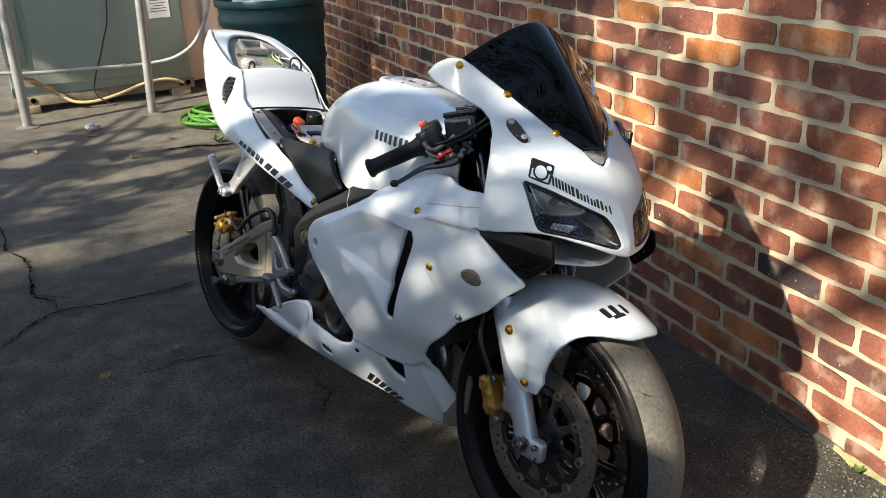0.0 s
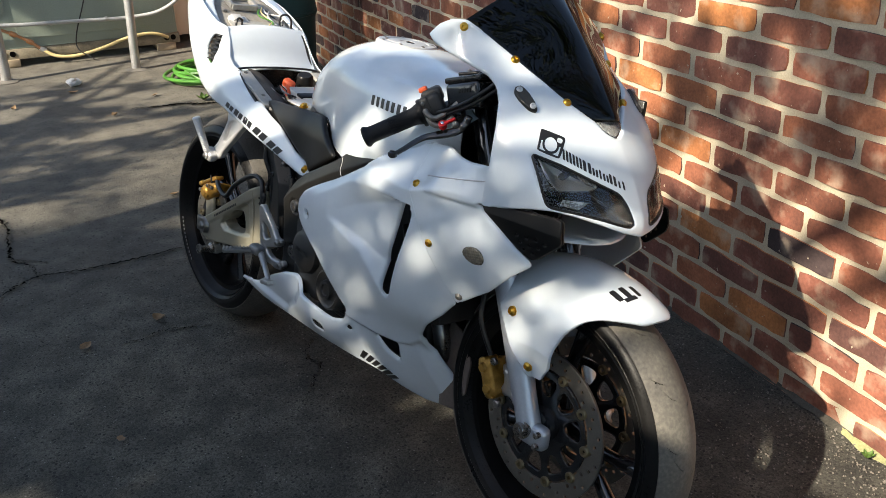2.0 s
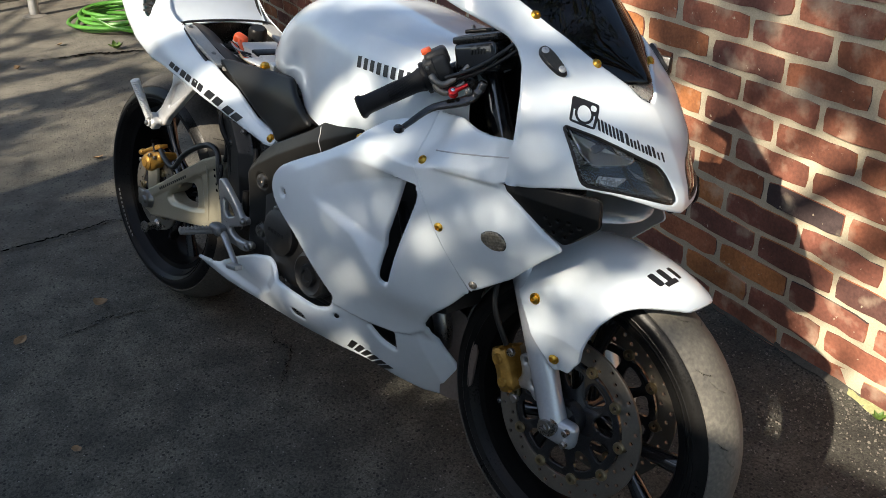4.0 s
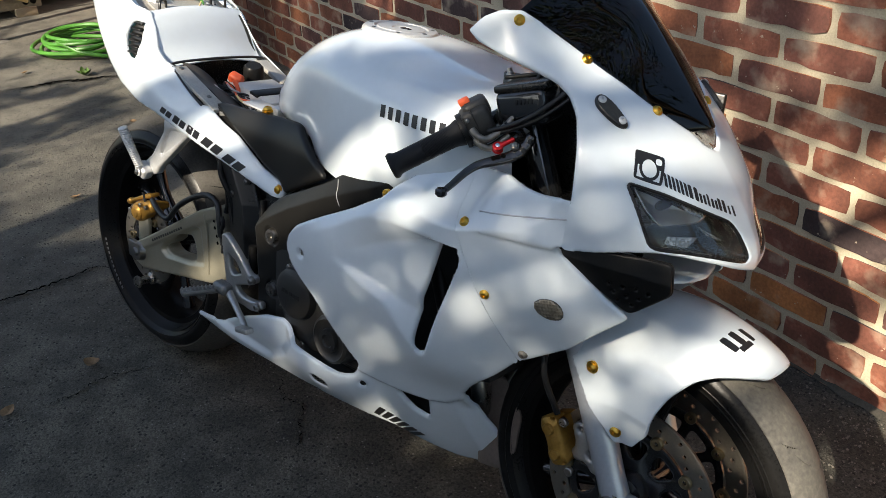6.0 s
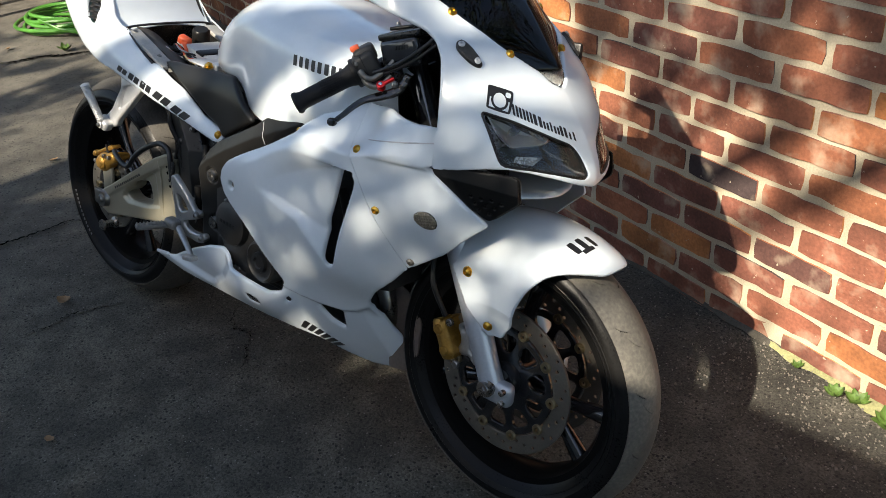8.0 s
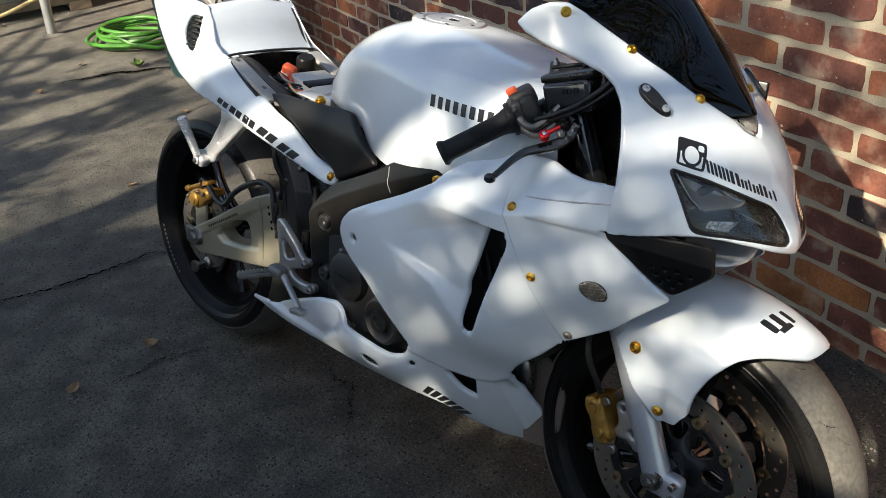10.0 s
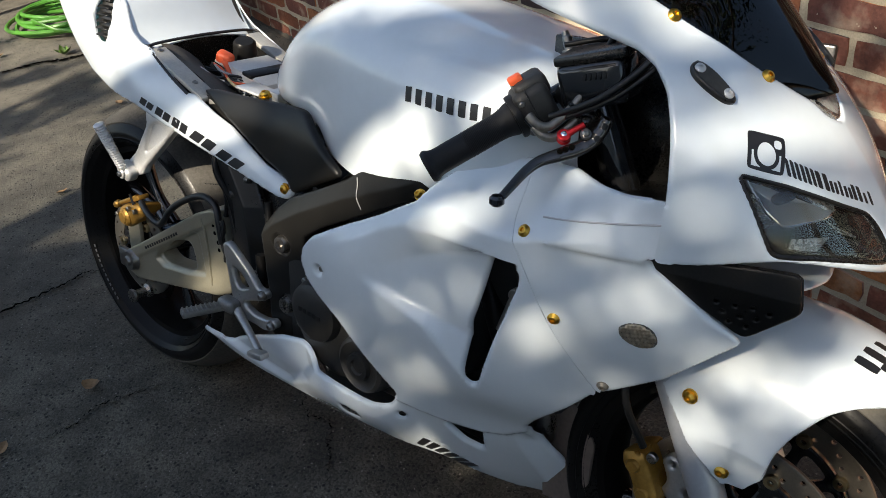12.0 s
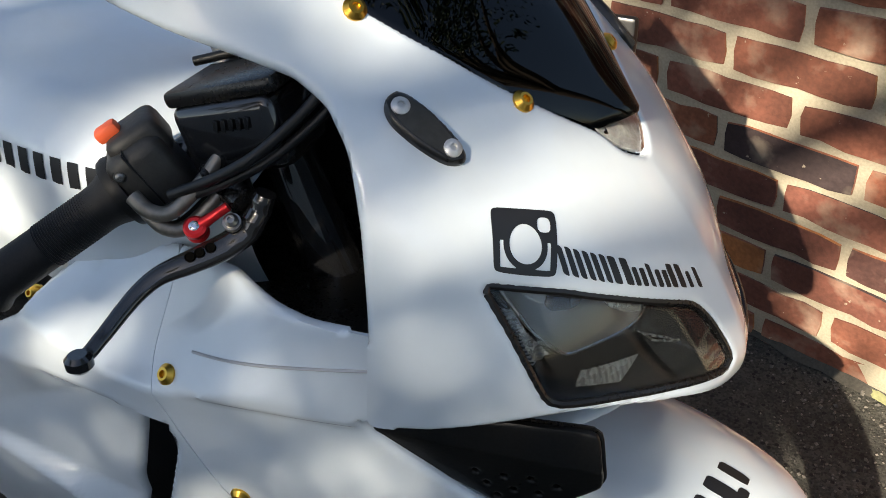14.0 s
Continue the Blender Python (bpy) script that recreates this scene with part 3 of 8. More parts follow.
def leaf_mesh(seed, size, material=None):
    """A curled leaf with a pointed outline."""
    r = random.Random(seed)
    n = 7
    vs, fs = [], []
    bend, twist = r.uniform(0.2, 0.9), r.uniform(-0.5, 0.5)
    for i in range(n):
        t = i / (n - 1)
        w = size * 0.36 * math.sin(math.pi * (0.04 + 0.93 * t) ** 0.8) * r.uniform(0.75, 1.1)
        z = size * bend * (t - 0.45) ** 2 * 1.6
        for s in (-1, 0, 1):
            vs.append((size * (t - 0.5), s * w, z + abs(s) * w * (0.45 + twist * s * 0.5) + 0.002))
    for i in range(n - 1):
        for k in range(2):
            a = i * 3 + k
            fs.append((a, a + 3, a + 4, a + 1))
    return vs, fs


# ---- behind the bike: air-conditioning unit, posts, pipes, hose, bin ----
UNIT_M = Matrix.Translation((-4.50, 0.37, 0.0)) @ Matrix.Rotation(math.atan2(0.30, 1.26), 4, "Z").inverted()


def outdoor_unit():
    """Width along +y from its corner, front face towards +x."""
    u = thing("air_conditioning_unit", "grey-green sheet steel outdoor air-conditioning unit on a raised base frame", "air conditioner", UNIT_M)
    W, H, D = 1.30, 1.35, 0.75
    body = part("cabinet", mesh_of("cabinet", *moved(box(D, W, H, 0.012), Matrix.Translation((-D / 2, W / 2, 0.12 + H / 2))), HVAC), u)
    part("side_panel", mesh_of("side_panel", *moved(box(0.02, 0.14, 0.75, 0.004), Matrix.Translation((0.008, 0.07, 0.30 + 0.45))), HVAC), body, "narrow raised control cover")
    part("service_panel", mesh_of("service_panel", *moved(box(0.012, 1.10, 1.18, 0.005), Matrix.Translation((0.004, 0.735, 0.18 + 0.60))), HVAC), body, "wide flat access panel")
    part("base_rail", mesh_of("base_rail", *moved(box(0.05, W + 0.02, 0.075, 0.006), Matrix.Translation((-0.015, W / 2, 0.085))), RAILRUST), u, "stained and rusty steel base rail")
    for y in (0.07, 0.13, 1.21, 1.26):
        part("knockout", mesh_of("knockout", *moved(disc(0.020, 0.006, axis="x"), Matrix.Translation((0.009, y, 0.09))), CRACK), u, "round dark knockout hole")
    for y in (0.10, 1.20):
        part("skid_block", mesh_of("skid_block", *moved(box(0.5, 0.14, 0.055, 0.006), Matrix.Translation((-0.22, y, 0.026))), WOOD), u, "weathered timber packing block")
    tag = part("rating_plate", mesh_of("rating_plate", *moved(box(0.003, 0.16, 0.24, 0.001, 1), Matrix.Translation((0.0125, 1.125, 0.72))), PAPER), u, "white printed rating label")
    for k in range(9):
        part("text_bar", mesh_of("text_bar", *moved(box(0.001, 0.12 if k % 3 else 0.07, 0.006, 0.0003, 1), Matrix.Translation((0.0145, 1.125, 0.81 - 0.02 * k))), INKGREY), tag)
    part("sticker", mesh_of("sticker", *moved(box(0.003, 0.10, 0.10, 0.001, 1), Matrix.Translation((0.0125, 0.26, 0.94))), PAPER), u, "small pale notice")
    return u


outdoor_unit()


SAND2 = mat("dusty_concrete", (0.16, 0.15, 0.13), 0.9, 0, 0.3, 14, 160, 0.4)


def post(x, y, r, h, lean=0):
    t = thing("steel_post", "dull galvanised round steel post set in the asphalt", "post", pose(x, y, 0, lean), "posts beside the outdoor unit")
    part("shaft", mesh_of("shaft", *tube(((0, 0, -0.02), (0, 0, h)), r, 24, 1), GALV), t)
    part("collar", mesh_of("collar", *lathe(((r, 0.012), (r + 0.022, 0.009), (r + 0.045, 0.0), (r + 0.045, -0.01)), 24, "z"), SAND2), t, "ring of dusty setting concrete")
    return t


post(-3.714, 1.100, 0.030, 2.3, -3.0)
post(-4.01, 0.320, 0.033, 2.3, -0.8)

# pipes in front of the unit, in its own frame turned into the place
def strung(name, pts, r, material, label, category):
    t = thing(name, label, category, UNIT_M)
    part("run", mesh_of("run", *tube(pts, r, 12, 6), material), t)
    return t


cond = strung("grey_conduit", ((0.06, -1.5, 0.36), (0.06, -0.2, 0.33), (0.06, 0.15, 0.30), (0.06, 0.6, 0.285), (0.06, 0.95, 0.275), (0.08, 1.2, 0.31), (0.10, 1.38, 0.45), (0.11, 1.50, 0.75), (0.10, 1.55, 1.3), (0.08, 1.56, 2.2)), 0.014, CONDUIT,
              "grey flexible conduit clipped along the outdoor unit", "conduit")
for y, z in ((0.42, 0.289), (0.80, 0.280)):
    part("clip", mesh_of("clip", *moved(lathe(((0.0145, -0.008), (0.018, -0.008), (0.018, 0.008), (0.0145, 0.008)), 16, "y"), Matrix.Translation((0.06, y, z))), GALV), cond, "steel pipe clip")
gas = strung("gas_line", ((0.05, 0.34, 0.10), (0.07, 0.42, 0.055), (0.08, 0.55, 0.045), (0.08, 0.72, 0.075), (0.07, 0.90, 0.125), (0.06, 1.05, 0.145), (0.05, 1.15, 0.13), (0.03, 1.22, 0.095)), 0.012, YELLOW,
             "yellow coated flexible gas line drooping below the unit", "pipe")
part("fitting", mesh_of("fitting", *tube(((0.035, 0.05, 0.29), (0.04, 0.16, 0.235), (0.045, 0.26, 0.17), (0.05, 0.34, 0.10)), 0.011, 12, 4), COPPER), gas, "copper elbow pipe")
for y, z in ((0.16, 0.235), (0.26, 0.17), (0.335, 0.107)):
    part("coupling", mesh_of("coupling", *moved(lathe(((0, -0.022), (0.017, -0.022), (0.019, 0), (0.017, 0.022), (0, 0.022)), 10, "y"), Matrix.Translation((0.045, y, z)) @ Matrix.Rotation(-0.55, 4, "X")), COPPER if z > 0.12 else GALV), gas, "brass compression coupling")
strung("thermostat_wire", ((0.03, 0.78, 1.6), (0.03, 0.76, 0.75), (0.035, 0.68, 0.45), (0.05, 0.58, 0.2), (0.08, 0.57, 0.09), (0.14, 0.66, 0.02)), 0.0045, WIRE, "thin dark wire hanging over the unit's front", "wire")

# lean-to with pale metal siding beside the unit
lean = part("wall_west", mesh_of("wall_west", *moved(box(0.9, 1.5, 2.6, 0.004, 1), Matrix.Translation((-4.86, 2.42, 1.36))), SIDING))
tagged(lean, "beige ribbed siding of a lean-to", "wall", kind="structure")
for k in range(7):
    part("siding_board", mesh_of("siding_board", *moved(box(0.02, 0.16, 2.6, 0.006), Matrix.Translation((-4.402, 1.76 + 0.2 * k, 1.36))), SIDING), lean)
part("corner_board", mesh_of("corner_board", *moved(box(0.05, 0.105, 2.6, 0.006), Matrix.Translation((-4.385, 1.925, 1.36))), GLOSSWHITE), lean, "white painted corner board")


def rubbish_bin():
    b = thing("rubbish_bin", "dark teal ribbed plastic rubbish bin against the brick wall", "bin", pose(-2.20, 1.36, 0))
    prof = ((0.0, 0.015), (0.235, 0.015), (0.245, 0.0), (0.252, 0.012), (0.262, 0.20), (0.268, 0.21), (0.270, 0.25), (0.266, 0.26), (0.280, 0.50), (0.288, 0.51), (0.290, 0.55), (0.284, 0.56), (0.292, 0.72), (0.305, 0.735), (0.308, 0.775), (0.300, 0.79),
            (0.303, 0.832), (0.293, 0.832), (0.290, 0.80), (0.245, 0.05), (0, 0.05))
    part("bin_body", mesh_of("bin_body", *lathe(prof, 56, "z"), BIN), b)
    part("rim", mesh_of("rim", *lathe(((0.294, 0.829), (0.318, 0.838), (0.322, 0.862), (0.314, 0.878), (0.298, 0.872), (0.294, 0.829)), 56, "z"), BIN), b, "rolled teal rim")
    for z, r in ((0.23, 0.2705), (0.53, 0.2905)):
        part("rib", mesh_of("rib", *lathe(((r - 0.006, z - 0.012), (r + 0.003, z - 0.007), (r + 0.003, z + 0.007), (r - 0.006, z + 0.012)), 56, "z"), BIN), b)
    n = 26
    vs, fs = [], []
    for i in range(n):
        for j in range(n):
            x, y = (i / (n - 1) - 0.5) * 0.55, (j / (n - 1) - 0.5) * 0.55
            q = min(1, math.hypot(x, y) / 0.285)
            k = 0.275 / max(math.hypot(x, y), 0.275)
            vs.append((x * k, y * k, 0.80 + 0.13 * (1 - q * q) + 0.035 * noise.noise((x * 16, y * 16, 3))))
    fs = [(i * n + j, (i + 1) * n + j, (i + 1) * n + j + 1, i * n + j + 1) for i in range(n - 1) for j in range(n - 1)]
    t = thing("rubbish_bag", "crumpled pale plastic rubbish bag filling the bin", "bag", pose(-2.20, 1.36, 0))
    part("bag", mesh_of("bag", vs, fs, BAG), t)


rubbish_bin()


def garden_hose():
    t = thing("garden_hose", "bright green garden hose coiled on the asphalt", "hose", pose(-3.10, 1.36, 0))
    r = random.Random(4)
    pts = []
    for i in range(150):
        a = i * 2 * math.pi / 25
        k = i / 150
        R = 0.25 - 0.03 * math.sin(a * 0.37 + 1) - 0.04 * k
        pts.append((R * math.cos(a) * 1.15 + 0.02 * math.sin(i * 0.13), R * math.sin(a) * 0.95 + 0.02 * math.cos(i * 0.21), 0.013 + 0.075 * k + 0.008 * math.sin(a * 2.3)))
    pts += [(0.1, -0.2, 0.09), (0.25, -0.16, 0.05), (0.34, -0.05, 0.016), (0.40, 0.10, 0.013)]
    part("coil", mesh_of("coil", *tube(pts, 0.0115, 8, 1), HOSE), t)
    part("coupling", mesh_of("coupling", *moved(disc(0.017, 0.05, axis="y"), Matrix.Translation((0.40, 0.10, 0.017))), STEEL), t, "metal hose coupling")


garden_hose()
for k, (x, y, s, rz) in enumerate(((-0.10, -0.222, 0.05, 30), (-0.082, -0.462, 0.045, 120), (-2.62, 0.55, 0.05, 10), (-3.35, 0.55, 0.06, 70), (-1.7, 0.85, 0.04, 200), (-2.3, -0.35, 0.05, 40), (-3.2, 0.15, 0.05, 140),
                                   (-1.15, 0.28, 0.04, 80), (-2.9, 0.9, 0.05, 300), (0.45, -0.55, 0.03, 10))):
    t = thing("fallen_leaf", "curled dry brown leaf lying on the asphalt", "leaf", pose(x, y, 0.001, 0, 0, rz), "fallen leaves on the driveway", mesh_of("fallen_leaf", *leaf_mesh(k, s), DRYLEAF))
t = thing("crumpled_paper", "crumpled pale scrap of paper on the asphalt", "litter", pose(-3.55, 0.62, 0))
bm = bmesh.new()
bmesh.ops.create_icosphere(bm, subdivisions=3, radius=0.04)
for vv in bm.verts:
    vv.co *= 1 + 0.5 * noise.noise(vv.co * 40)
    vv.co.z = vv.co.z * 0.6 + 0.024
me = bpy.data.meshes.new("scrap")
bm.to_mesh(me)
bm.free()
me.materials.append(PAPER)
part("scrap", me, t)

# sand and patches of moss where the wall meets the asphalt
def foot_strip(s0, s1, wide, material, label, seed):
    vs, n = [], int((s1 - s0) * 60) + 4
    for i in range(n + 1):
        s = s0 + (s1 - s0) * i / n
        w = wide * min(1, 6 * min(i, n - i) / n) * (0.25 + 0.9 * abs(noise.noise((s * 9, seed, 0))) + 0.7 * max(0, noise.noise((s * 2.3, 4 + seed, 0))))
        for d, z in ((-0.001, 0.008 + 0.010 * w / wide + 0.005 * noise.noise((s * 23, seed, 0))), (-w * 0.5, 0.007 + 0.003 * noise.noise((s * 40, seed, 2))), (-w, -0.001)):
            vs.append((s, d, z))
    fs = [(i * 3 + k, i * 3 + k + 1, i * 3 + k + 4, i * 3 + k + 3) for i in range(n) for k in range(2)]
    tagged(part("trim", mesh_of("trim", vs, fs, material), at=WALL_M), label, "moss", kind="structure")


SAND = mat("dark_sand", (0.075, 0.068, 0.055), 0.95, 0, 0.5, 14, 200, 0.8)
foot_strip(L0, L1, 0.020, SAND, "strip of dark sand along the foot of the wall", 1)
foot_strip(0.13, 0.62, 0.045, MOSS, "patch of yellow-green moss at the foot of the wall", 5)
foot_strip(0.66, 1.08, 0.035, MOSS, "patch of yellow-green moss at the foot of the wall", 9)


def weed(s, d, k, size):
    base = WALL_M @ Vector((s, d, 0))
    t = thing("weed", "small green weed growing at the foot of the wall", "weed", pose(base.x, base.y, 0, 0, 0, 77 * k), "weeds along the wall")
    r = random.Random(k)
    for i in range(7):
        a = i * 2.4 + r.uniform(-0.3, 0.3)
        m = Matrix.Rotation(a, 4, "Z") @ Matrix.Translation((size * 0.5, 0, size * 0.22)) @ Matrix.Rotation(-r.uniform(0.2, 0.7), 4, "Y")
        part("leaf", mesh_of("leaf", *moved(leaf_mesh(k * 9 + i, size), m), WEED), t)


for k, (s, d, z) in enumerate(((0.42, -0.05, 0.03), (0.47, -0.03, 0.035), (0.56, -0.05, 0.045), (0.66, -0.04, 0.05), (0.30, -0.03, 0.02), (-3.9, -0.9, 0.05))):
    weed(s, d, k, z)

# unseen walls added behind the camera; the tall one's edge shades the lower bike
tagged(part("wall_south", mesh_of("wall_south", *join(moved(box(5.2, 0.25, 2.60, 0.01, 1), Matrix.Translation((3.60, -3.16, 1.28))), moved(box(5.12, 0.27, 0.10, 0.045, 3), Matrix.Translation((3.66, -3.15, 2.60)))), PLASTER)), "plain wall out of view, added to shade the lower bike", "wall", kind="structure")
tagged(part("wall_south_low", mesh_of("wall_south_low", *moved(box(8.0, 0.22, 1.32, 0.02, 2), Matrix.Translation((-3.02, -3.15, 0.61))), PLASTER)), "low plain wall added out of view", "wall", kind="structure")


# set sun patches on the asphalt, middle and half-widths: leaves shading them are dropped
GAPS = ((-1.41, -0.32, 0.075, 0.19), (-2.29, 0.54, 0.10, 0.31), (-3.10, 0.08, 0.13, 0.20), (-3.24, 0.65, 0.10, 0.17), (-2.75, 1.0, 0.08, 0.2))


def in_gap(p):
    g = p - SUN_WAY * (p.z / SUN_WAY.z)
    e = 0.0042 * (p - g).length
    return any(((g.x - a) / (c + e)) ** 2 + ((g.y - b) / (d + e)) ** 2 < 1 for a, b, c, d in GAPS)


def shade_tree(x, y, height, boughs, seed, leaves, trunk=0.2):
    """A tapered trunk, limbs, and a crown of many small leaves. boughs: (x0, x1, z0, z1, clumps, size) from the trunk's foot."""
    t = thing("tree", "added tall leafy tree whose open crown breaks up the sunlight", "tree", pose(x, y, 0), "trees beyond the house")
    r = random.Random(seed)
    part("trunk", mesh_of("trunk", *tube(((0, 0, -0.1), (0.05, 0.02, height * 0.3), (-0.04, 0.05, height * 0.6), (0.02, 0, height * 0.95)), (trunk, trunk * 0.75, trunk * 0.45, 0.02), 12, 4), BARK), t)
    vs, fs = [], []
    for x0, x1, z0, z1, clumps, size in boughs:
        c = Vector(((x0 + x1) / 2, 0, (z0 + z1) / 2))
        h = max(1.5, c.z - 0.9 - 0.4 * abs(c.x))
        part("limb", mesh_of("limb", *tube(((0, 0, h), (c.x * 0.5, 0.1, h + (c.z - h) * 0.45), c, (x1 if c.x > 0 else x0, 0.1, c.z + 0.15)), (0.05, 0.03, 0.014, 0.005), 6, 3), BARK), t)
        for _ in range(clumps):
            q = Vector((r.uniform(x0, x1), 0, r.uniform(z0, z1)))
            q += SUN_WAY * r.uniform(-0.4, 0.4)
            w = r.uniform(0.6, 1.4) * size
            for _ in range(leaves):
                p = q + Vector((r.gauss(0, w * 1.25), r.gauss(0, w), r.gauss(0, w)))
                if in_gap(p + Vector((x, y, 0))):
                    continue
                m = Matrix.Translation(p) @ Euler((r.uniform(0, 6.3), r.uniform(0, 6.3), r.uniform(0, 6.3))).to_matrix().to_4x4()
                s = r.uniform(0.6, 1.2) * min(0.05, size * 0.85)
                o = len(vs)
                vs += [m @ Vector(v) for v in ((-s, 0, 0), (-s * 0.2, s * 0.5, 0.012), (s, 0, 0), (-s * 0.2, -s * 0.5, 0.012))]
                fs.append((o, o + 1, o + 2, o + 3))
    part("crown", mesh_of("crown", vs, fs, FOLIAGE, False), t)


# unseen tree, its boughs placed along sun rays to dapple the wall and bike
# boughs about x -3.4 stand in for a crisp-edged shadow on the outdoor unit
shade_tree(-0.874, -5.0, 7.0, ((1.72, 2.30, 3.95, 4.28, 14, 0.030), (1.72, 2.24, 4.28, 4.38, 6, 0.024), (1.05, 1.72, 3.66, 4.10, 10, 0.034), (0.95, 2.10, 3.10, 3.66, 170, 0.050), (1.50, 2.05, 4.42, 4.66, 24, 0.024), (2.05, 2.46, 4.04, 4.45, 11, 0.026), (2.12, 2.31, 4.43, 4.72, 12, 0.022), (1.92, 2.12, 4.57, 4.78, 10, 0.024), (2.30, 2.62, 4.08, 4.24, 5, 0.024), (1.95, 2.36, 4.33, 4.47, 5, 0.024),
                               (-2.6, -0.35, 3.20, 4.35, 115, 0.050), (0.30, 1.25, 2.75, 3.58, 95, 0.050), (-0.35, 0.66, 4.15, 4.60, 16, 0.05), (-1.8, 0.66, 4.60, 6.6, 380, 0.075), (0.66, 1.45, 5.02, 6.6, 150, 0.065), (1.40, 3.4, 5.02, 5.75, 66, 0.046), (1.40, 3.4, 5.75, 6.9, 190, 0.080), (2.92, 3.6, 4.78, 5.5, 44, 0.040), (-3.95, -3.44, 4.2, 5.7, 120, 0.040), (1.55, 2.0, 4.40, 4.66, 3, 0.024),
                               (2.05, 2.44, 4.06, 4.32, 3, 0.022), (2.30, 2.60, 4.08, 4.24, 2, 0.020), (1.75, 2.30, 4.92, 5.12, 6, 0.026), (2.35, 2.85, 4.96, 5.14, 5, 0.026), (2.55, 2.90, 4.62, 4.80, 4, 0.022), (2.18, 2.30, 4.94, 5.02, 2, 0.030), (2.40, 2.50, 4.98, 5.10, 3, 0.030), (2.53, 2.62, 4.80, 4.95, 3, 0.030), (1.84, 2.15, 5.02, 5.14, 3, 0.030), (2.62, 2.95, 4.86, 5.12, 5, 0.032),
                               (-2.2, -1.2, 5.1, 6.2, 60, 0.055), (-3.48, -3.31, 4.50, 5.35, 60, 0.040), (2.34, 2.46, 4.26, 4.36, 3, 0.022)), 3, 40)
# next two trees, out of view, are added to shade the ground
shade_tree(-1.5, -14.0, 12.0, ((0.35, 2.0, 9.85, 11.1, 34, 0.14), (-1.6, 2.3, 8.6, 9.9, 330, 0.16)), 8, 34)
shade_tree(-4.4, -9.6, 9.5, ((-1.2, 1.5, 6.2, 7.2, 10, 0.15), (-0.6, 1.6, 9.9, 10.8, 14, 0.15)), 5, 40)
shade_tree(-14.0, -2.0, 7.0, ((-2.2, 2.2, 1.2, 6.5, 120, 0.3),), 12, 60)
shade_tree(-13.0, 3.0, 8.0, ((-2.2, 2.2, 1.5, 7.5, 120, 0.3),), 15, 60)


def canopy_tree(x, y, height, lo, hi, clumps, seed):
    """A tree whose spreading crown hangs over the drive and is mirrored in the screen and the lamps."""
    t = thing("tree", "broad leafy tree out of view with a spreading crown over the drive", "tree", pose(x, y, 0), "trees beyond the house")
    r = random.Random(seed)
    part("trunk", mesh_of("trunk", *tube(((0, 0, -0.1), (0.06, 0.03, height * 0.3), (-0.05, 0.04, height * 0.6), (0.02, 0, height)), (0.24, 0.18, 0.11, 0.03), 12, 4), BARK), t)
    vs, fs, tips = [], [], []
    for k in range(9):
        c = Vector((r.uniform(lo[0], hi[0]), r.uniform(lo[1], hi[1]), r.uniform(lo[2], hi[2])))
        part("limb", mesh_of("limb", *tube(((0, 0, height * 0.45), (c.x * 0.4, c.y * 0.4, height * 0.5 + (c.z - height * 0.5) * 0.6), c), (0.09, 0.05, 0.015), 7, 4), BARK), t)
        tips.append(c)
    for _ in range(clumps):
        q = tips[r.randrange(9)].lerp(Vector((r.uniform(lo[0], hi[0]), r.uniform(lo[1], hi[1]), r.uniform(lo[2], hi[2]))), r.uniform(0.2, 1.0))
        w = r.uniform(0.12, 0.34)
        for _ in range(38):
            m = Matrix.Translation(q + Vector((r.gauss(0, w), r.gauss(0, w), r.gauss(0, w * 0.7)))) @ Euler((r.uniform(0, 6.3), r.uniform(0, 6.3), r.uniform(0, 6.3))).to_matrix().to_4x4()
            e = r.uniform(0.05, 0.10)
            o = len(vs)
            vs += [m @ Vector(v) for v in ((-e, 0, 0), (-e * 0.2, e * 0.5, 0.015), (e, 0, 0), (-e * 0.2, -e * 0.5, 0.015))]
            fs.append((o, o + 1, o + 2, o + 3))
    part("crown", mesh_of("crown", vs, fs, FOLIAGE, False), t)


canopy_tree(6.6, 1.2, 6.5, (-5.2, -1.6, 4.6), (1.0, 2.2, 8.0), 130, 41)
# added out of view to cut the sky light on drive and wall
canopy_tree(-1.4, 4.6, 7.5, (-4.0, -6.2, 5.7), (5.0, 1.0, 8.6), 150, 47)
canopy_tree(9.5, -3.5, 8.0, (-2.5, -2.5, 3.0), (2.5, 2.5, 8.5), 200, 43)

# ---- the motorcycle: x ahead, y to its left, z up, before it leans on its stand ----
BIKE = thing("motorcycle", "white sports motorcycle with smoked screen, seat removed, on its side stand", "motorcycle", pose(0, 0, 0, -11))

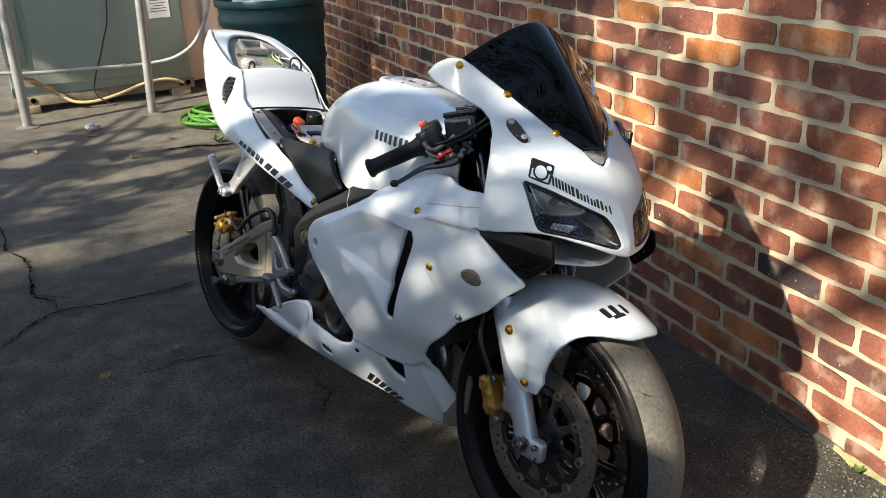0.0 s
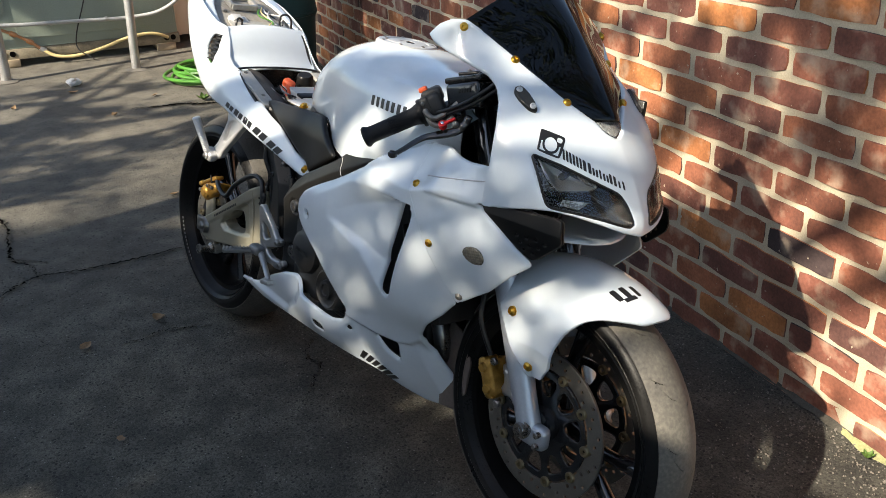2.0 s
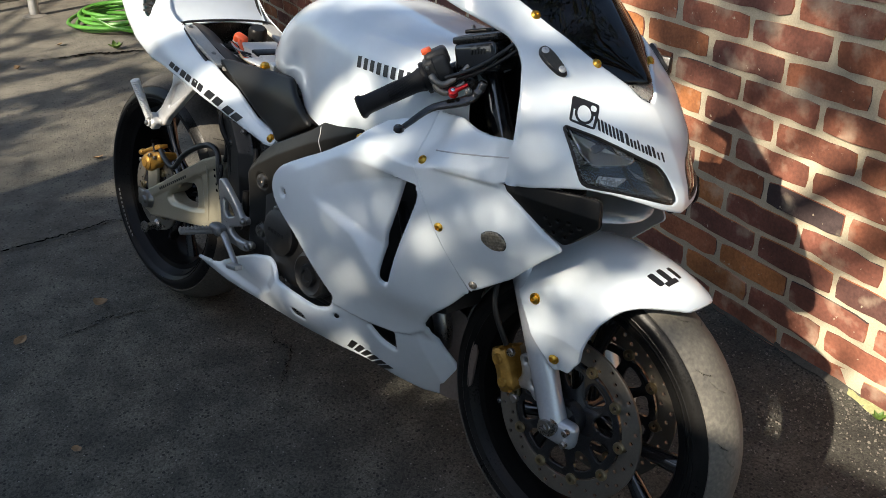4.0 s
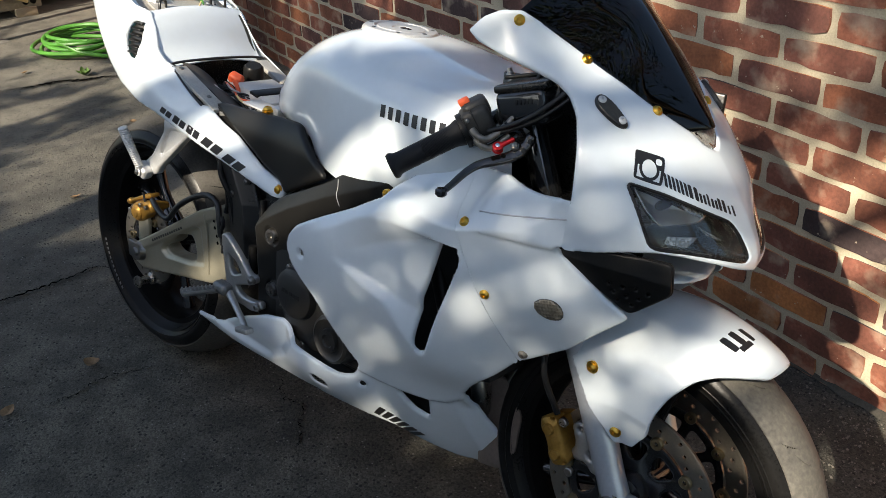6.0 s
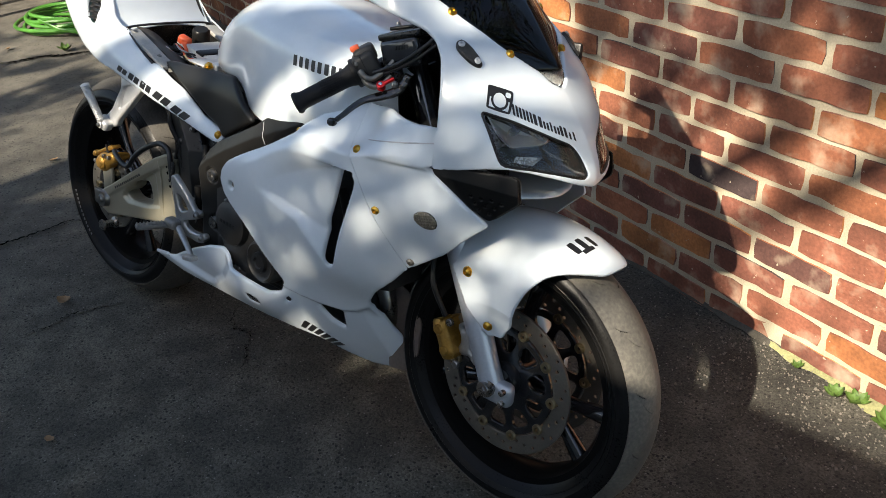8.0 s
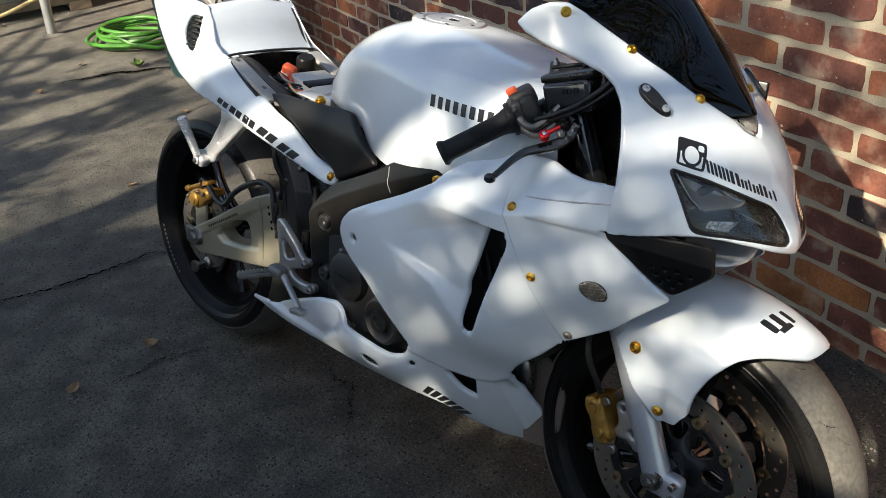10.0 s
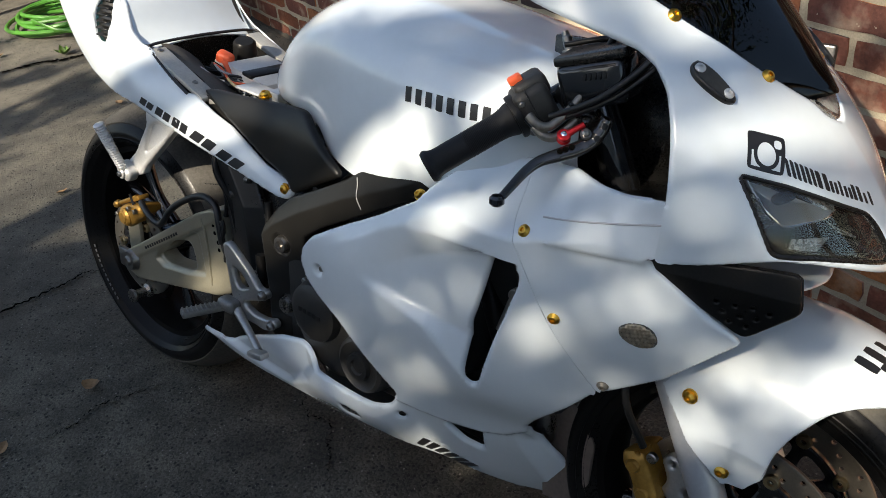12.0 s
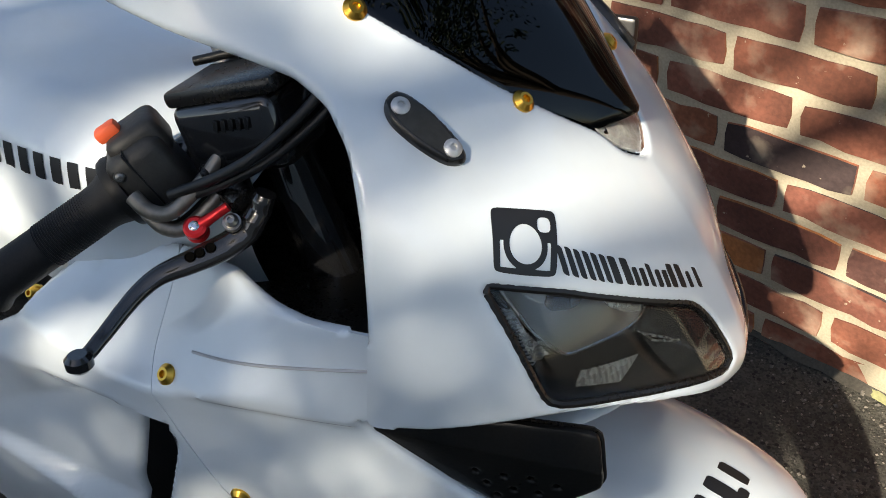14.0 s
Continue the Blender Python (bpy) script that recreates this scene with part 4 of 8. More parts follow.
FX = (0.25, 0.45, 0.65, 0.80, 0.95, 1.10, 1.20, 1.30, 1.40)
FZ = (0.15, 0.22, 0.30, 0.38, 0.46, 0.55, 0.63, 0.70, 0.735, 0.765, 0.83)
FW = ((0.05, 0.06, 0.07, 0.07, 0.06, 0.01, 0.0, 0.0, 0.0), (0.125, 0.15, 0.15, 0.14, 0.11, 0.06, 0.05, 0.04, 0.03), (0.15, 0.18, 0.20, 0.205, 0.155, 0.11, 0.09, 0.08, 0.06),
      (0.16, 0.19, 0.21, 0.215, 0.19, 0.15, 0.12, 0.10, 0.08), (0.16, 0.20, 0.22, 0.235, 0.225, 0.205, 0.165, 0.13, 0.10), (0.16, 0.22, 0.24, 0.255, 0.25, 0.235, 0.205, 0.175, 0.125),
      (0.16, 0.22, 0.245, 0.26, 0.255, 0.245, 0.232, 0.208, 0.152), (0.16, 0.20, 0.23, 0.24, 0.25, 0.25, 0.238, 0.212, 0.165), (0.16, 0.18, 0.205, 0.222, 0.236, 0.248, 0.240, 0.212, 0.17),
      (0.16, 0.16, 0.175, 0.185, 0.190, 0.212, 0.228, 0.2105, 0.175), (0.14, 0.13, 0.13, 0.135, 0.14, 0.165, 0.195, 0.2095, 0.18))
NA = (0, 10, 20, 30, 40, 50, 70, 90, 110)
NZ = (0.66, 0.73, 0.78, 0.83, 0.88, 0.93, 0.98, 1.03)
NR = ((0.375, 0.375, 0.37, 0.36, 0.33, 0.295, 0.26, 0.25, 0.25), (0.398, 0.388, 0.37, 0.345, 0.315, 0.285, 0.25, 0.24, 0.24), (0.376, 0.366, 0.355, 0.34, 0.317, 0.288, 0.25, 0.235, 0.235),
      (0.342, 0.338, 0.333, 0.322, 0.308, 0.285, 0.245, 0.23, 0.23), (0.30, 0.298, 0.298, 0.298, 0.29, 0.272, 0.24, 0.225, 0.225), (0.255, 0.252, 0.25, 0.255, 0.255, 0.248, 0.228, 0.22, 0.22),
      (0.205, 0.205, 0.205, 0.205, 0.20, 0.205, 0.215, 0.215, 0.215), (0.15, 0.15, 0.155, 0.16, 0.165, 0.175, 0.20, 0.21, 0.21))
KA = 0.0054


def ramp(v, a, b):
    return np.clip((v - a) / (b - a), 0, 1)


def flank(x, z):
    """The right flank of the fairing over x and z: a creased upper edge, the scoop into the side vent, and the folded belly."""
    x, z = np.broadcast_arrays(np.asarray(x, float), np.asarray(z, float))
    w = net(FX, FZ, FW, x, z)
    # upper crease: two straight slopes that meet in an edge
    zc = np.interp(x, (0.76, 0.82, 0.89, 0.971, 1.013, 1.052, 1.085, 1.12, 1.16, 1.25, 1.31), (0.590, 0.625, 0.662, 0.704, 0.718, 0.728, 0.734, 0.739, 0.745, 0.757, 0.765))
    d = 0.03
    w0, w1 = net(FX, FZ, FW, x, zc - d), net(FX, FZ, FW, x, zc + d)
    s0, s1 = (w0 - net(FX, FZ, FW, x, zc - d - 0.01)) / 0.01, (net(FX, FZ, FW, x, zc + d + 0.01) - w1) / 0.01
    edge_w = np.minimum(w0 + s0 * (z - zc + d), w1 + s1 * (z - zc - d))
    held = (np.abs(z - zc) < d) & (w1 - s1 * 2 * d > w0) & (w0 + s0 * 2 * d > w1)
    w = np.where(held, w + (edge_w - w) * ramp(x, 0.97, 1.02) * ramp(x, 1.33, 1.28), w)
    w = w - 0.32 * np.clip(z - zc, 0, 0.05) * ramp(x, 0.80, 0.86) * ramp(x, 1.03, 0.96)
    # scoop
    low = np.interp(x, (0.80, 0.875, 0.930, 0.987, 1.050, 1.075), (0.610, 0.587, 0.569, 0.549, 0.468, 0.455))
    top = np.interp(x, (0.85, 0.95, 1.003, 1.078, 1.103, 1.15), (0.665, 0.688, 0.695, 0.693, 0.690, 0.690))
    k = np.minimum((z - low) / np.interp(x, (0.87, 0.99, 1.05), (0.012, 0.016, 0.070)), (top - z) / np.interp(x, (0.9, 1.0, 1.08), (0.06, 0.035, 0.014)))
    k = np.clip(np.minimum(k, (1.053 + (z - 0.474) * 0.392 - x) / 0.016), 0, 1) * ramp(x, 0.87, 1.05)
    # step below the shelf of the front piece
    step = ramp(z, 0.731, 0.724) * ramp(x, 1.14, 1.22) * ramp(x, 1.36, 1.30)
    # belly: a ledge, a folded leading edge and a hollow at the back
    ledge = np.interp(x, (0.883, 0.920, 0.965, 1.023, 1.061, 1.103), (0.360, 0.349, 0.341, 0.339, 0.348, 0.376))
    inset = 0.008 * ramp(ledge - z, 0, 0.006) * ramp(x, 0.86, 0.91)
    fold = 0.65 * np.clip(x - np.interp(z, (0.187, 0.272, 0.345), (1.091, 1.082, 1.072)), 0, 0.06) * ramp(z, 0.36, 0.335)
    hollow = 0.010 * ramp(np.interp(z, (0.25, 0.279, 0.31, 0.344, 0.362), (0.60, 0.641, 0.69, 0.714, 0.712)) - x, 0, 0.032) * ramp(z, 0.256, 0.272)
    return np.stack([x, -w + 0.030 * k + 0.007 * step + inset + fold + hollow, z], -1)


def nose(a, z, dr=0.0):
    """The nose about an upright axis: a in degrees from straight ahead to the right."""
    r = net(NA, NZ, NR, np.abs(a), z) - dr
    t = np.radians(a)
    return np.stack([1.10 + r * np.cos(t), -r * np.sin(t), np.asarray(z, float) + 0 * r], -1)


def point(shape, a, b, lift=0.0):
    a, b = np.array([a], float), np.array([b], float)
    return Vector(shape(a, b)[0])


def normal_at(shape, a, b, ea=0.004, eb=0.004, flip=False):
    A, B = np.array([a], float), np.array([b], float)
    n = np.cross((shape(A + ea, B) - shape(A - ea, B))[0], (shape(A, B + eb) - shape(A, B - eb))[0])
    n = Vector(n).normalized()
    return -n if flip else n


# side fairing: rear piece with the belly, and front piece, on both sides
VENT = outline(((1.086, 0.692), (1.136, 0.684), (1.140, 0.668), (1.063, 0.474), (1.051, 0.466), (1.042, 0.482), (1.046, 0.563)), rounds=2)
TRIANGLE = outline(((0.955, 0.331), (1.016, 0.329), (1.004, 0.276), (0.978, 0.290)), rounds=1)
BELLYSLOT = outline(((0.765, 0.302), (0.80, 0.300), (0.803, 0.282), (0.768, 0.284)), rounds=2)
REAR = ((0.748, 0.600), (0.771, 0.624), (0.836, 0.660), (0.896, 0.690), (0.961, 0.727), (0.975, 0.752), (1.010, 0.785), (1.112, 0.808), (1.121, 0.743), (1.171, 0.632), (1.224, 0.509), (1.184, 0.465),
        (1.133, 0.420), (1.104, 0.385), (1.10, 0.348), (1.11, 0.315), (1.121, 0.282), (1.125, 0.250), (1.10, 0.200), (1.073, 0.172), (1.022, 0.168), (0.971, 0.184), (0.92, 0.205), (0.864, 0.222), (0.80, 0.232),
        (0.70, 0.236), (0.58, 0.236), (0.40, 0.226), (0.262, 0.218), (0.262, 0.224), (0.415, 0.271), (0.521, 0.326), (0.60, 0.362), (0.665, 0.380), (0.702, 0.371), (0.716, 0.346), (0.79, 0.340), (0.841, 0.331),
        (0.872, 0.338), (0.889, 0.371), (0.869, 0.399), (0.841, 0.44), (0.804, 0.49), (0.767, 0.521), (0.744, 0.546), (0.738, 0.575))
FRONT = ((1.1126, 0.808), (1.179, 0.815), (1.221, 0.806), (1.253, 0.803), (1.312, 0.806), (1.306, 0.742), (1.286, 0.731), (1.341, 0.688), (1.388, 0.648), (1.392, 0.640), (1.355, 0.607), (1.309, 0.563), (1.239, 0.516), (1.2247, 0.5093),
         (1.1716, 0.6327), (1.1216, 0.743))
rear_far = less(outline(REAR, rounds=1), VENT, TRIANGLE, BELLYSLOT, ring_hole(0.887, 0.323, 0.005), ring_hole(0.784, 0.572, 0.0075))
front_far = outline(FRONT, rounds=1)


def at_seam(a, b):
    """Along the joint of the two fairing pieces, where the edges lie flush."""
    return np.abs(a - np.interp(b, (0.50, 0.632, 0.743, 0.81), (1.226, 0.0 + 1.172, 1.122, 1.113))) < 0.007


rear_piece = panel(flank, rear_far, 0.255, 1.235, 0.16, 0.825, 236, 160, 0.003, 0.005, False, at_seam)
front_piece = panel(flank, front_far, 1.11, 1.395, 0.505, 0.825, 80, 96, 0.003, 0.004, False, lambda a, b: ((a > 1.285) & (b > 0.735)) | at_seam(a, b))
FAIRING = part("side_fairing", mesh_of("side_fairing", *rear_piece, WHITE, True, 50), BIKE, "gloss white side fairing and belly pan with a dark vent slot")
part("side_fairing", mesh_of("side_fairing", *flipped(panel(flank, both(rear_far, lambda a, b: 0.56 - a), 0.50, 1.235, 0.16, 0.825, 120, 100, 0.003, 0.005)), WHITE, True, 50), BIKE)
COWL = part("front_side_cowl", mesh_of("front_side_cowl", *front_piece, WHITE, True, 50), BIKE, "gloss white front side cowl")
part("front_side_cowl", mesh_of("front_side_cowl", *flipped(front_piece), WHITE, True, 50), BIKE)
for x, z, own, metal in ((1.141, 0.735, COWL, GOLD), (1.185, 0.628, COWL, GOLD), (1.234, 0.528, COWL, ELBOW)):
    part("screw", mesh_of("screw", *screw(point(flank, x, z), normal_at(flank, x, z)), metal), own, "gold anodised screw" if metal is GOLD else "dull worn metal screw")
part("screw", mesh_of("screw", *screw((0.934, -0.200, 0.717), (0, -0.8, 0.5), 0.0065), GOLD), FAIRING, "gold anodised screw")
part("screw", mesh_of("screw", *screw(point(flank, 0.784, 0.572) + Vector((0, 0.010, 0)), (0, -1, 0), 0.006), STEEL), FAIRING, "recessed steel screw")

# black sheets laid in the slot and the screw hole for their shade
for poly in (((0.765, 0.302), (0.80, 0.300), (0.803, 0.282), (0.768, 0.284)), ((0.881, 0.323), (0.884, 0.328), (0.890, 0.328), (0.893, 0.323), (0.890, 0.318), (0.884, 0.318))):
    q = np.array(poly)
    (x0, z0), (x1, z1) = q.min(0) - 0.003, q.max(0) + 0.003
    part("slot_dark", mesh_of("slot_dark", *cloth_on(flank, poly, 1.0, x0, x1, z0, z1, 20, 20, -0.0022, False, (), 1), BLACK), FAIRING, "black sheet in a slot for its dark inside")
part("inner_shroud", mesh_of("inner_shroud", *plate(((1.085, 0.40), (1.13, 0.385), (1.165, 0.33), (1.160, 0.25), (1.13, 0.20), (1.08, 0.19), (1.07, 0.30)), -0.055, 0.004, 0.002, 0.008, 1), SHROUD), BIKE, "brown-grey shroud inside the belly pan")

for k in range(6):
    q = []
    for u, v in ((k / 6, 0), (k / 6 + 0.12, 0), (k / 6 + 0.12, 1), (k / 6, 1)):
        q.append((0.879 + 0.067 * u + (0.022 + 0.012 * u) * v, 0.240 - 0.042 * u + (0.026 - 0.012 * u) * v))
    p = np.array(q)
    (x0, z0), (x1, z1) = p.min(0) - 0.003, p.max(0) + 0.003
    part("vinyl_bar", mesh_of("vinyl_bar", *cloth_on(flank, q, 1.0, x0, x1, z0, z1, 20, 20, 0.0008, False, (), 0), VINYL), FAIRING, "black slanted lettering bar" if not k else "")

part("vent_bracket", mesh_of("vent_bracket", *join(moved(box(0.020, 0.006, 0.070, 0.002), Matrix.Translation((1.082, -0.178, 0.575)) @ Matrix.Rotation(radians(20), 4, "Y")), moved(disc(0.011, -0.010, n=18), Matrix.Translation((1.098, -0.182, 0.612))), tube(((1.060, -0.17, 0.50), (1.085, -0.176, 0.545), (1.115, -0.17, 0.66)), 0.006, 8, 3)), STEEL), FAIRING, "steel bracket and bolt inside the vent")

# flush indicator
IND = ((1.2655, 0.639), (1.275, 0.6470), (1.291, 0.6495), (1.303, 0.6435), (1.3085, 0.630), (1.303, 0.6195), (1.287, 0.6160), (1.2725, 0.6225), (1.2665, 0.630))


def over(shape, lift):
    def up(a, b):
        e = 1e-3
        P = shape(a, b)
        N = np.cross(shape(a + e, b) - P, shape(a, b + e) - P)
        N /= np.linalg.norm(N, axis=-1, keepdims=True)
        return P + N * lift
    return up


ind = part("indicator", mesh_of("indicator", *panel(over(flank, 0.0012), lambda a, b: outline(IND)(a, b) - 0.0018, 1.25, 1.335, 0.605, 0.665, 44, 36, 0.004, 0.002), BLACK), COWL, "oval flush indicator with a clear faceted lens in a black gasket")


def prisms(a, b):
    """Small upright lens facets."""
    u, w = a * 420 + b * 90, b * 420 - a * 60
    return over(flank, 0.0022)(a, b) + np.stack([0 * a, -0.0016 * np.abs((u / 1.9) % 1 - 0.5) - 0.0016 * np.abs((w / 2.3) % 1 - 0.5), 0 * a], -1)


part("lens", mesh_of("lens", *panel(prisms, outline(IND), 1.255, 1.33, 0.61, 0.66, 110, 80, 0.003, 0.002), FACETS, True, 20), ind, "silvery faceted lens")

# nose fairing, one piece about the middle
half = ((4.5, 0.884), (7, 0.900), (18, 0.932), (28.6, 0.962), (43, 0.995), (60, 1.027), (70.6, 1.045), (79, 1.043), (87, 1.030), (92.9, 1.009), (87.7, 0.996), (72.6, 0.979), (60.5, 0.966), (53.5, 0.958), (48.9, 0.944), (46.8, 0.92),
        (46.4, 0.88), (46.6, 0.83), (46.8, 0.79), (47.2, 0.734), (40.4, 0.738), (32, 0.748), (26, 0.751), (20, 0.747), (12.9, 0.737), (6, 0.722))
NOSE = [(0, 0.874)] + list(half) + [(0, 0.712)] + [(-a, z - 0.016 * min(1, max(0, (z - 0.92) / 0.05))) for a, z in reversed(half)]
LAMP = ((33.4, 0.842), (24, 0.828), (17.5, 0.814), (6.3, 0.787), (4.6, 0.772), (3.0, 0.737), (4.3, 0.732), (12.9, 0.745), (19.4, 0.752), (26.6, 0.756), (28, 0.761), (29.3, 0.78), (31.2, 0.812))
LAMP_L = [(-a, z) for a, z in reversed(LAMP)]
lamp_r, lamp_l = outline(LAMP, KA, rounds=1), outline(LAMP_L, KA, rounds=1)
nose_far = less(outline(NOSE, KA, rounds=1), lamp_r, lamp_l)
NOSEP = part("nose_fairing", mesh_of("nose_fairing", *panel(nose, nose_far, -96, 96, 0.70, 1.05, 330, 150, 0.003, 0.004, True, lambda a, b: (np.abs(a) > 44) & (b < 0.803)), WHITE, True, 50), BIKE, "gloss white nose fairing with black vinyl lettering")
for a, z in ((18.1, 0.927), (41.7, 0.987), (71.3, 1.032)):
    for s in (1, -1):
        part("screw", mesh_of("screw", *screw(point(nose, s * a, z), normal_at(nose, s * a, z, 1, flip=True)), GOLD), NOSEP, "gold anodised screw")


sx, sz = (1.316, 1.315, 1.312, 1.303, 1.27, 1.22, 1.16), (0.806, 0.794, 0.784, 0.778, 0.772, 0.764, 0.755)
su = np.linspace(0, 6, 60)
seam = [Vector(flank(np.array([np.interp(u, range(7), sx)]), np.array([np.interp(u, range(7), sz)]))[0]) + Vector((0, -0.0004, 0.0004)) for u in su]
# dull grey bead, drawn as the shadow line of the panel edge
part("panel_seam", mesh_of("panel_seam", *tube(seam, 0.0012, 6, 1), WHITE_DULL), COWL)


# headlights: clear lens over a dark bowl with a reflector
REF_CUP = ((30.6, 0.8345), (29.6, 0.825), (28.7, 0.815), (27.6, 0.803), (25.6, 0.791), (24.0, 0.784), (20.4, 0.7855), (17.2, 0.7865), (14.4, 0.789), (12.4, 0.7945), (12.8, 0.800), (18, 0.8125), (24, 0.8255))
SIDE_PLATE = ((31.5, 0.822), (29.4, 0.818), (28.3, 0.803), (26.2, 0.787), (29.3, 0.7795))
FACET = ((13.2, 0.7945), (12.9, 0.7995), (15.5, 0.806), (18.6, 0.8125), (17.6, 0.805), (15.6, 0.798))
LOW_PLATE = ((22.8, 0.771), (15.2, 0.769), (18.4, 0.756), (23.6, 0.761))
TOP_BAND = ((33.6, 0.8425), (24, 0.8285), (17.5, 0.8145), (11.5, 0.8015), (11.5, 0.798), (17.5, 0.8105), (24, 0.8245), (32.9, 0.8375))


def headlight(s, far):
    """Clear lens; behind it a dark housing, a deep bright cup, satin side and lower plates and a ribbed edge."""
    a0, a1 = (-36, -2) if s < 0 else (2, 36)

    def sheet(poly, depth, na, nb, material, name, label="", rounds=1):
        pts = [(s * a, z) for a, z in poly]
        edge_far = outline(pts, KA, rounds=rounds)
        (p0, z0), (p1, z1) = np.array(pts).min(0) - (0.3, 0.001), np.array(pts).max(0) + (0.3, 0.001)
        return part(name, mesh_of(name, *panel(depth(edge_far), edge_far, p0, p1, z0, z1, na, nb, 0.0015, 0, True), material, True, 35), h, label)

    h = part("headlight", mesh_of("headlight", *panel(lambda a, b: nose(a, b, 0.003), lambda a, b: far(a, b) + 0.0005, a0, a1, 0.72, 0.85, 64, 50, 0.002, 0.002, True), CLEAR, True, 50), NOSEP, "clear headlight lens over a dark housing")
    h.visible_shadow = False

    def bowl(a, b):
        d = np.clip(-far(a, b), 0, None)
        return nose(a, b, 0.006 + 0.042 * np.minimum(1, d / 0.014))
    part("bowl", mesh_of("bowl", *panel(bowl, lambda a, b: far(a, b) - 0.0005, a0, a1, 0.72, 0.85, 70, 54, 0.002, 0, True), DARKCHROME, True, 60), h, "dark headlight housing")

    def cup(e):
        def deep(a, b):
            d = np.clip(-e(a, b), 0, 0.024) / 0.024
            facet = 0.0002 * np.abs((np.abs(a) * 0.42 + b * 60) % 1 - 0.5)
            return nose(a, b, 0.013 + 0.030 * np.sqrt(1 - (1 - d) ** 2) + facet)
        return deep

    sheet(REF_CUP, cup, 110, 90, REFLECT, "reflector", "bright deep reflector cup")
    sheet(SIDE_PLATE, lambda e: lambda a, b: nose(a, b, 0.013 + 0.0006 * np.sin(b * 2600)), 90, 110, SATINREF, "side_plate", "ribbed satin reflector plate", 0)
    sheet(LOW_PLATE, lambda e: lambda a, b: nose(a, b, 0.012 + 0.00012 * np.sin(np.abs(a) * 9)), 110, 60, SATINREF, "lower_plate", "satin lower reflector plate", 0)
    sheet(TOP_BAND, lambda e: lambda a, b: nose(a, b, 0.0058), 80, 60, GLOSSBLACK, "top_band", "black band along the upper edge", 0)
    sheet(FACET, lambda e: lambda a, b: nose(a, b, 0.0115), 40, 40, SATINREF, "facet", "bright angled facet", 0)
    rim = [point(lambda a, b: nose(a, b, 0.0125), s * a, z) for a, z in REF_CUP[2:10]]
    part("reflector_rim", mesh_of("reflector_rim", *tube(rim, 0.0011, 6, 3), CHROME), h, "bright reflector rim")
    c = point(lambda a, b: nose(a, b, 0.034), s * 21.0, 0.806)
    n = Vector((0.80, -0.27 * s, 0.53))
    part("bulb", mesh_of("bulb", *moved(lathe(((0, 0.016), (0.0055, 0.014), (0.007, 0.008), (0.007, -0.012), (0, -0.012)), 16, "z"), Matrix.Translation(c) @ n.to_track_quat("Z", "Y").to_matrix().to_4x4()), GLOSSBLACK), h, "capped bulb")
    loop = eased(np.array(LAMP) * (KA, 1), 0.007) / (KA, 1)
    loop = np.vstack([loop, loop[:1]])
    run = np.concatenate([[0], np.cumsum(np.linalg.norm(np.diff(loop * (KA, 1), axis=0), axis=1))])
    ring_a = [point(lambda a, b: nose(a, b, 0.0034), s * np.interp(q, run, loop[:, 0]), np.interp(q, run, loop[:, 1])) for q in np.linspace(0, run[-1], 64)]
    part("gasket", mesh_of("gasket", *tube(ring_a, 0.0031, 8, 1), BLACK), h, "black rubber gasket round the lens")
    teeth = []
    for k in range(30):
        t = k / 29
        a, z = 32.7 - 5.3 * t, 0.835 - 0.075 * t
        teeth.append(tube([point(lambda p, b: nose(p, b, 0.0062), s * (a + 0.15), z), point(lambda p, b: nose(p, b, 0.0062), s * (a - 0.75), z - 0.001)], 0.0006, 5, 1))
    part("ribbed_edge", mesh_of("ribbed_edge", *join(*teeth), GLOSSBLACK), h, "fine black ribs down the side edge")
    for q in range(2):
        e = [point(lambda a, b: nose(a, b, 0.016), s * a, z - 0.0035 * q) for a, z in ((14.2 - q, 0.781), (12, 0.773), (9.4 - q, 0.765))]
        part("trim_bar", mesh_of("trim_bar", *tube(e, 0.0009, 6, 3), SATINREF), h)


headlight(1, lamp_r)
headlight(-1, lamp_l)

# position lamp under the screen
PL = ((0, 0.876), (4.3, 0.887), (6.8, 0.899), (3.5, 0.909), (-3.5, 0.909), (-6.8, 0.899), (-4.3, 0.887))
pos = part("position_lamp", mesh_of("position_lamp", *panel(lambda a, b: nose(a, b, -0.001), outline(PL, KA, rounds=1), -9, 9, 0.865, 0.915, 34, 30, 0.003, 0.003, True), CLEAR), NOSEP, "small clear wedge-shaped lamp")
part("lamp_back", mesh_of("lamp_back", *panel(lambda a, b: nose(a, b, 0.0045), outline(PL, KA, rounds=1), -9, 9, 0.865, 0.915, 30, 26, 0.002, 0, True), LAMPBACK), pos, "silver reflector")
pos.visible_shadow = False

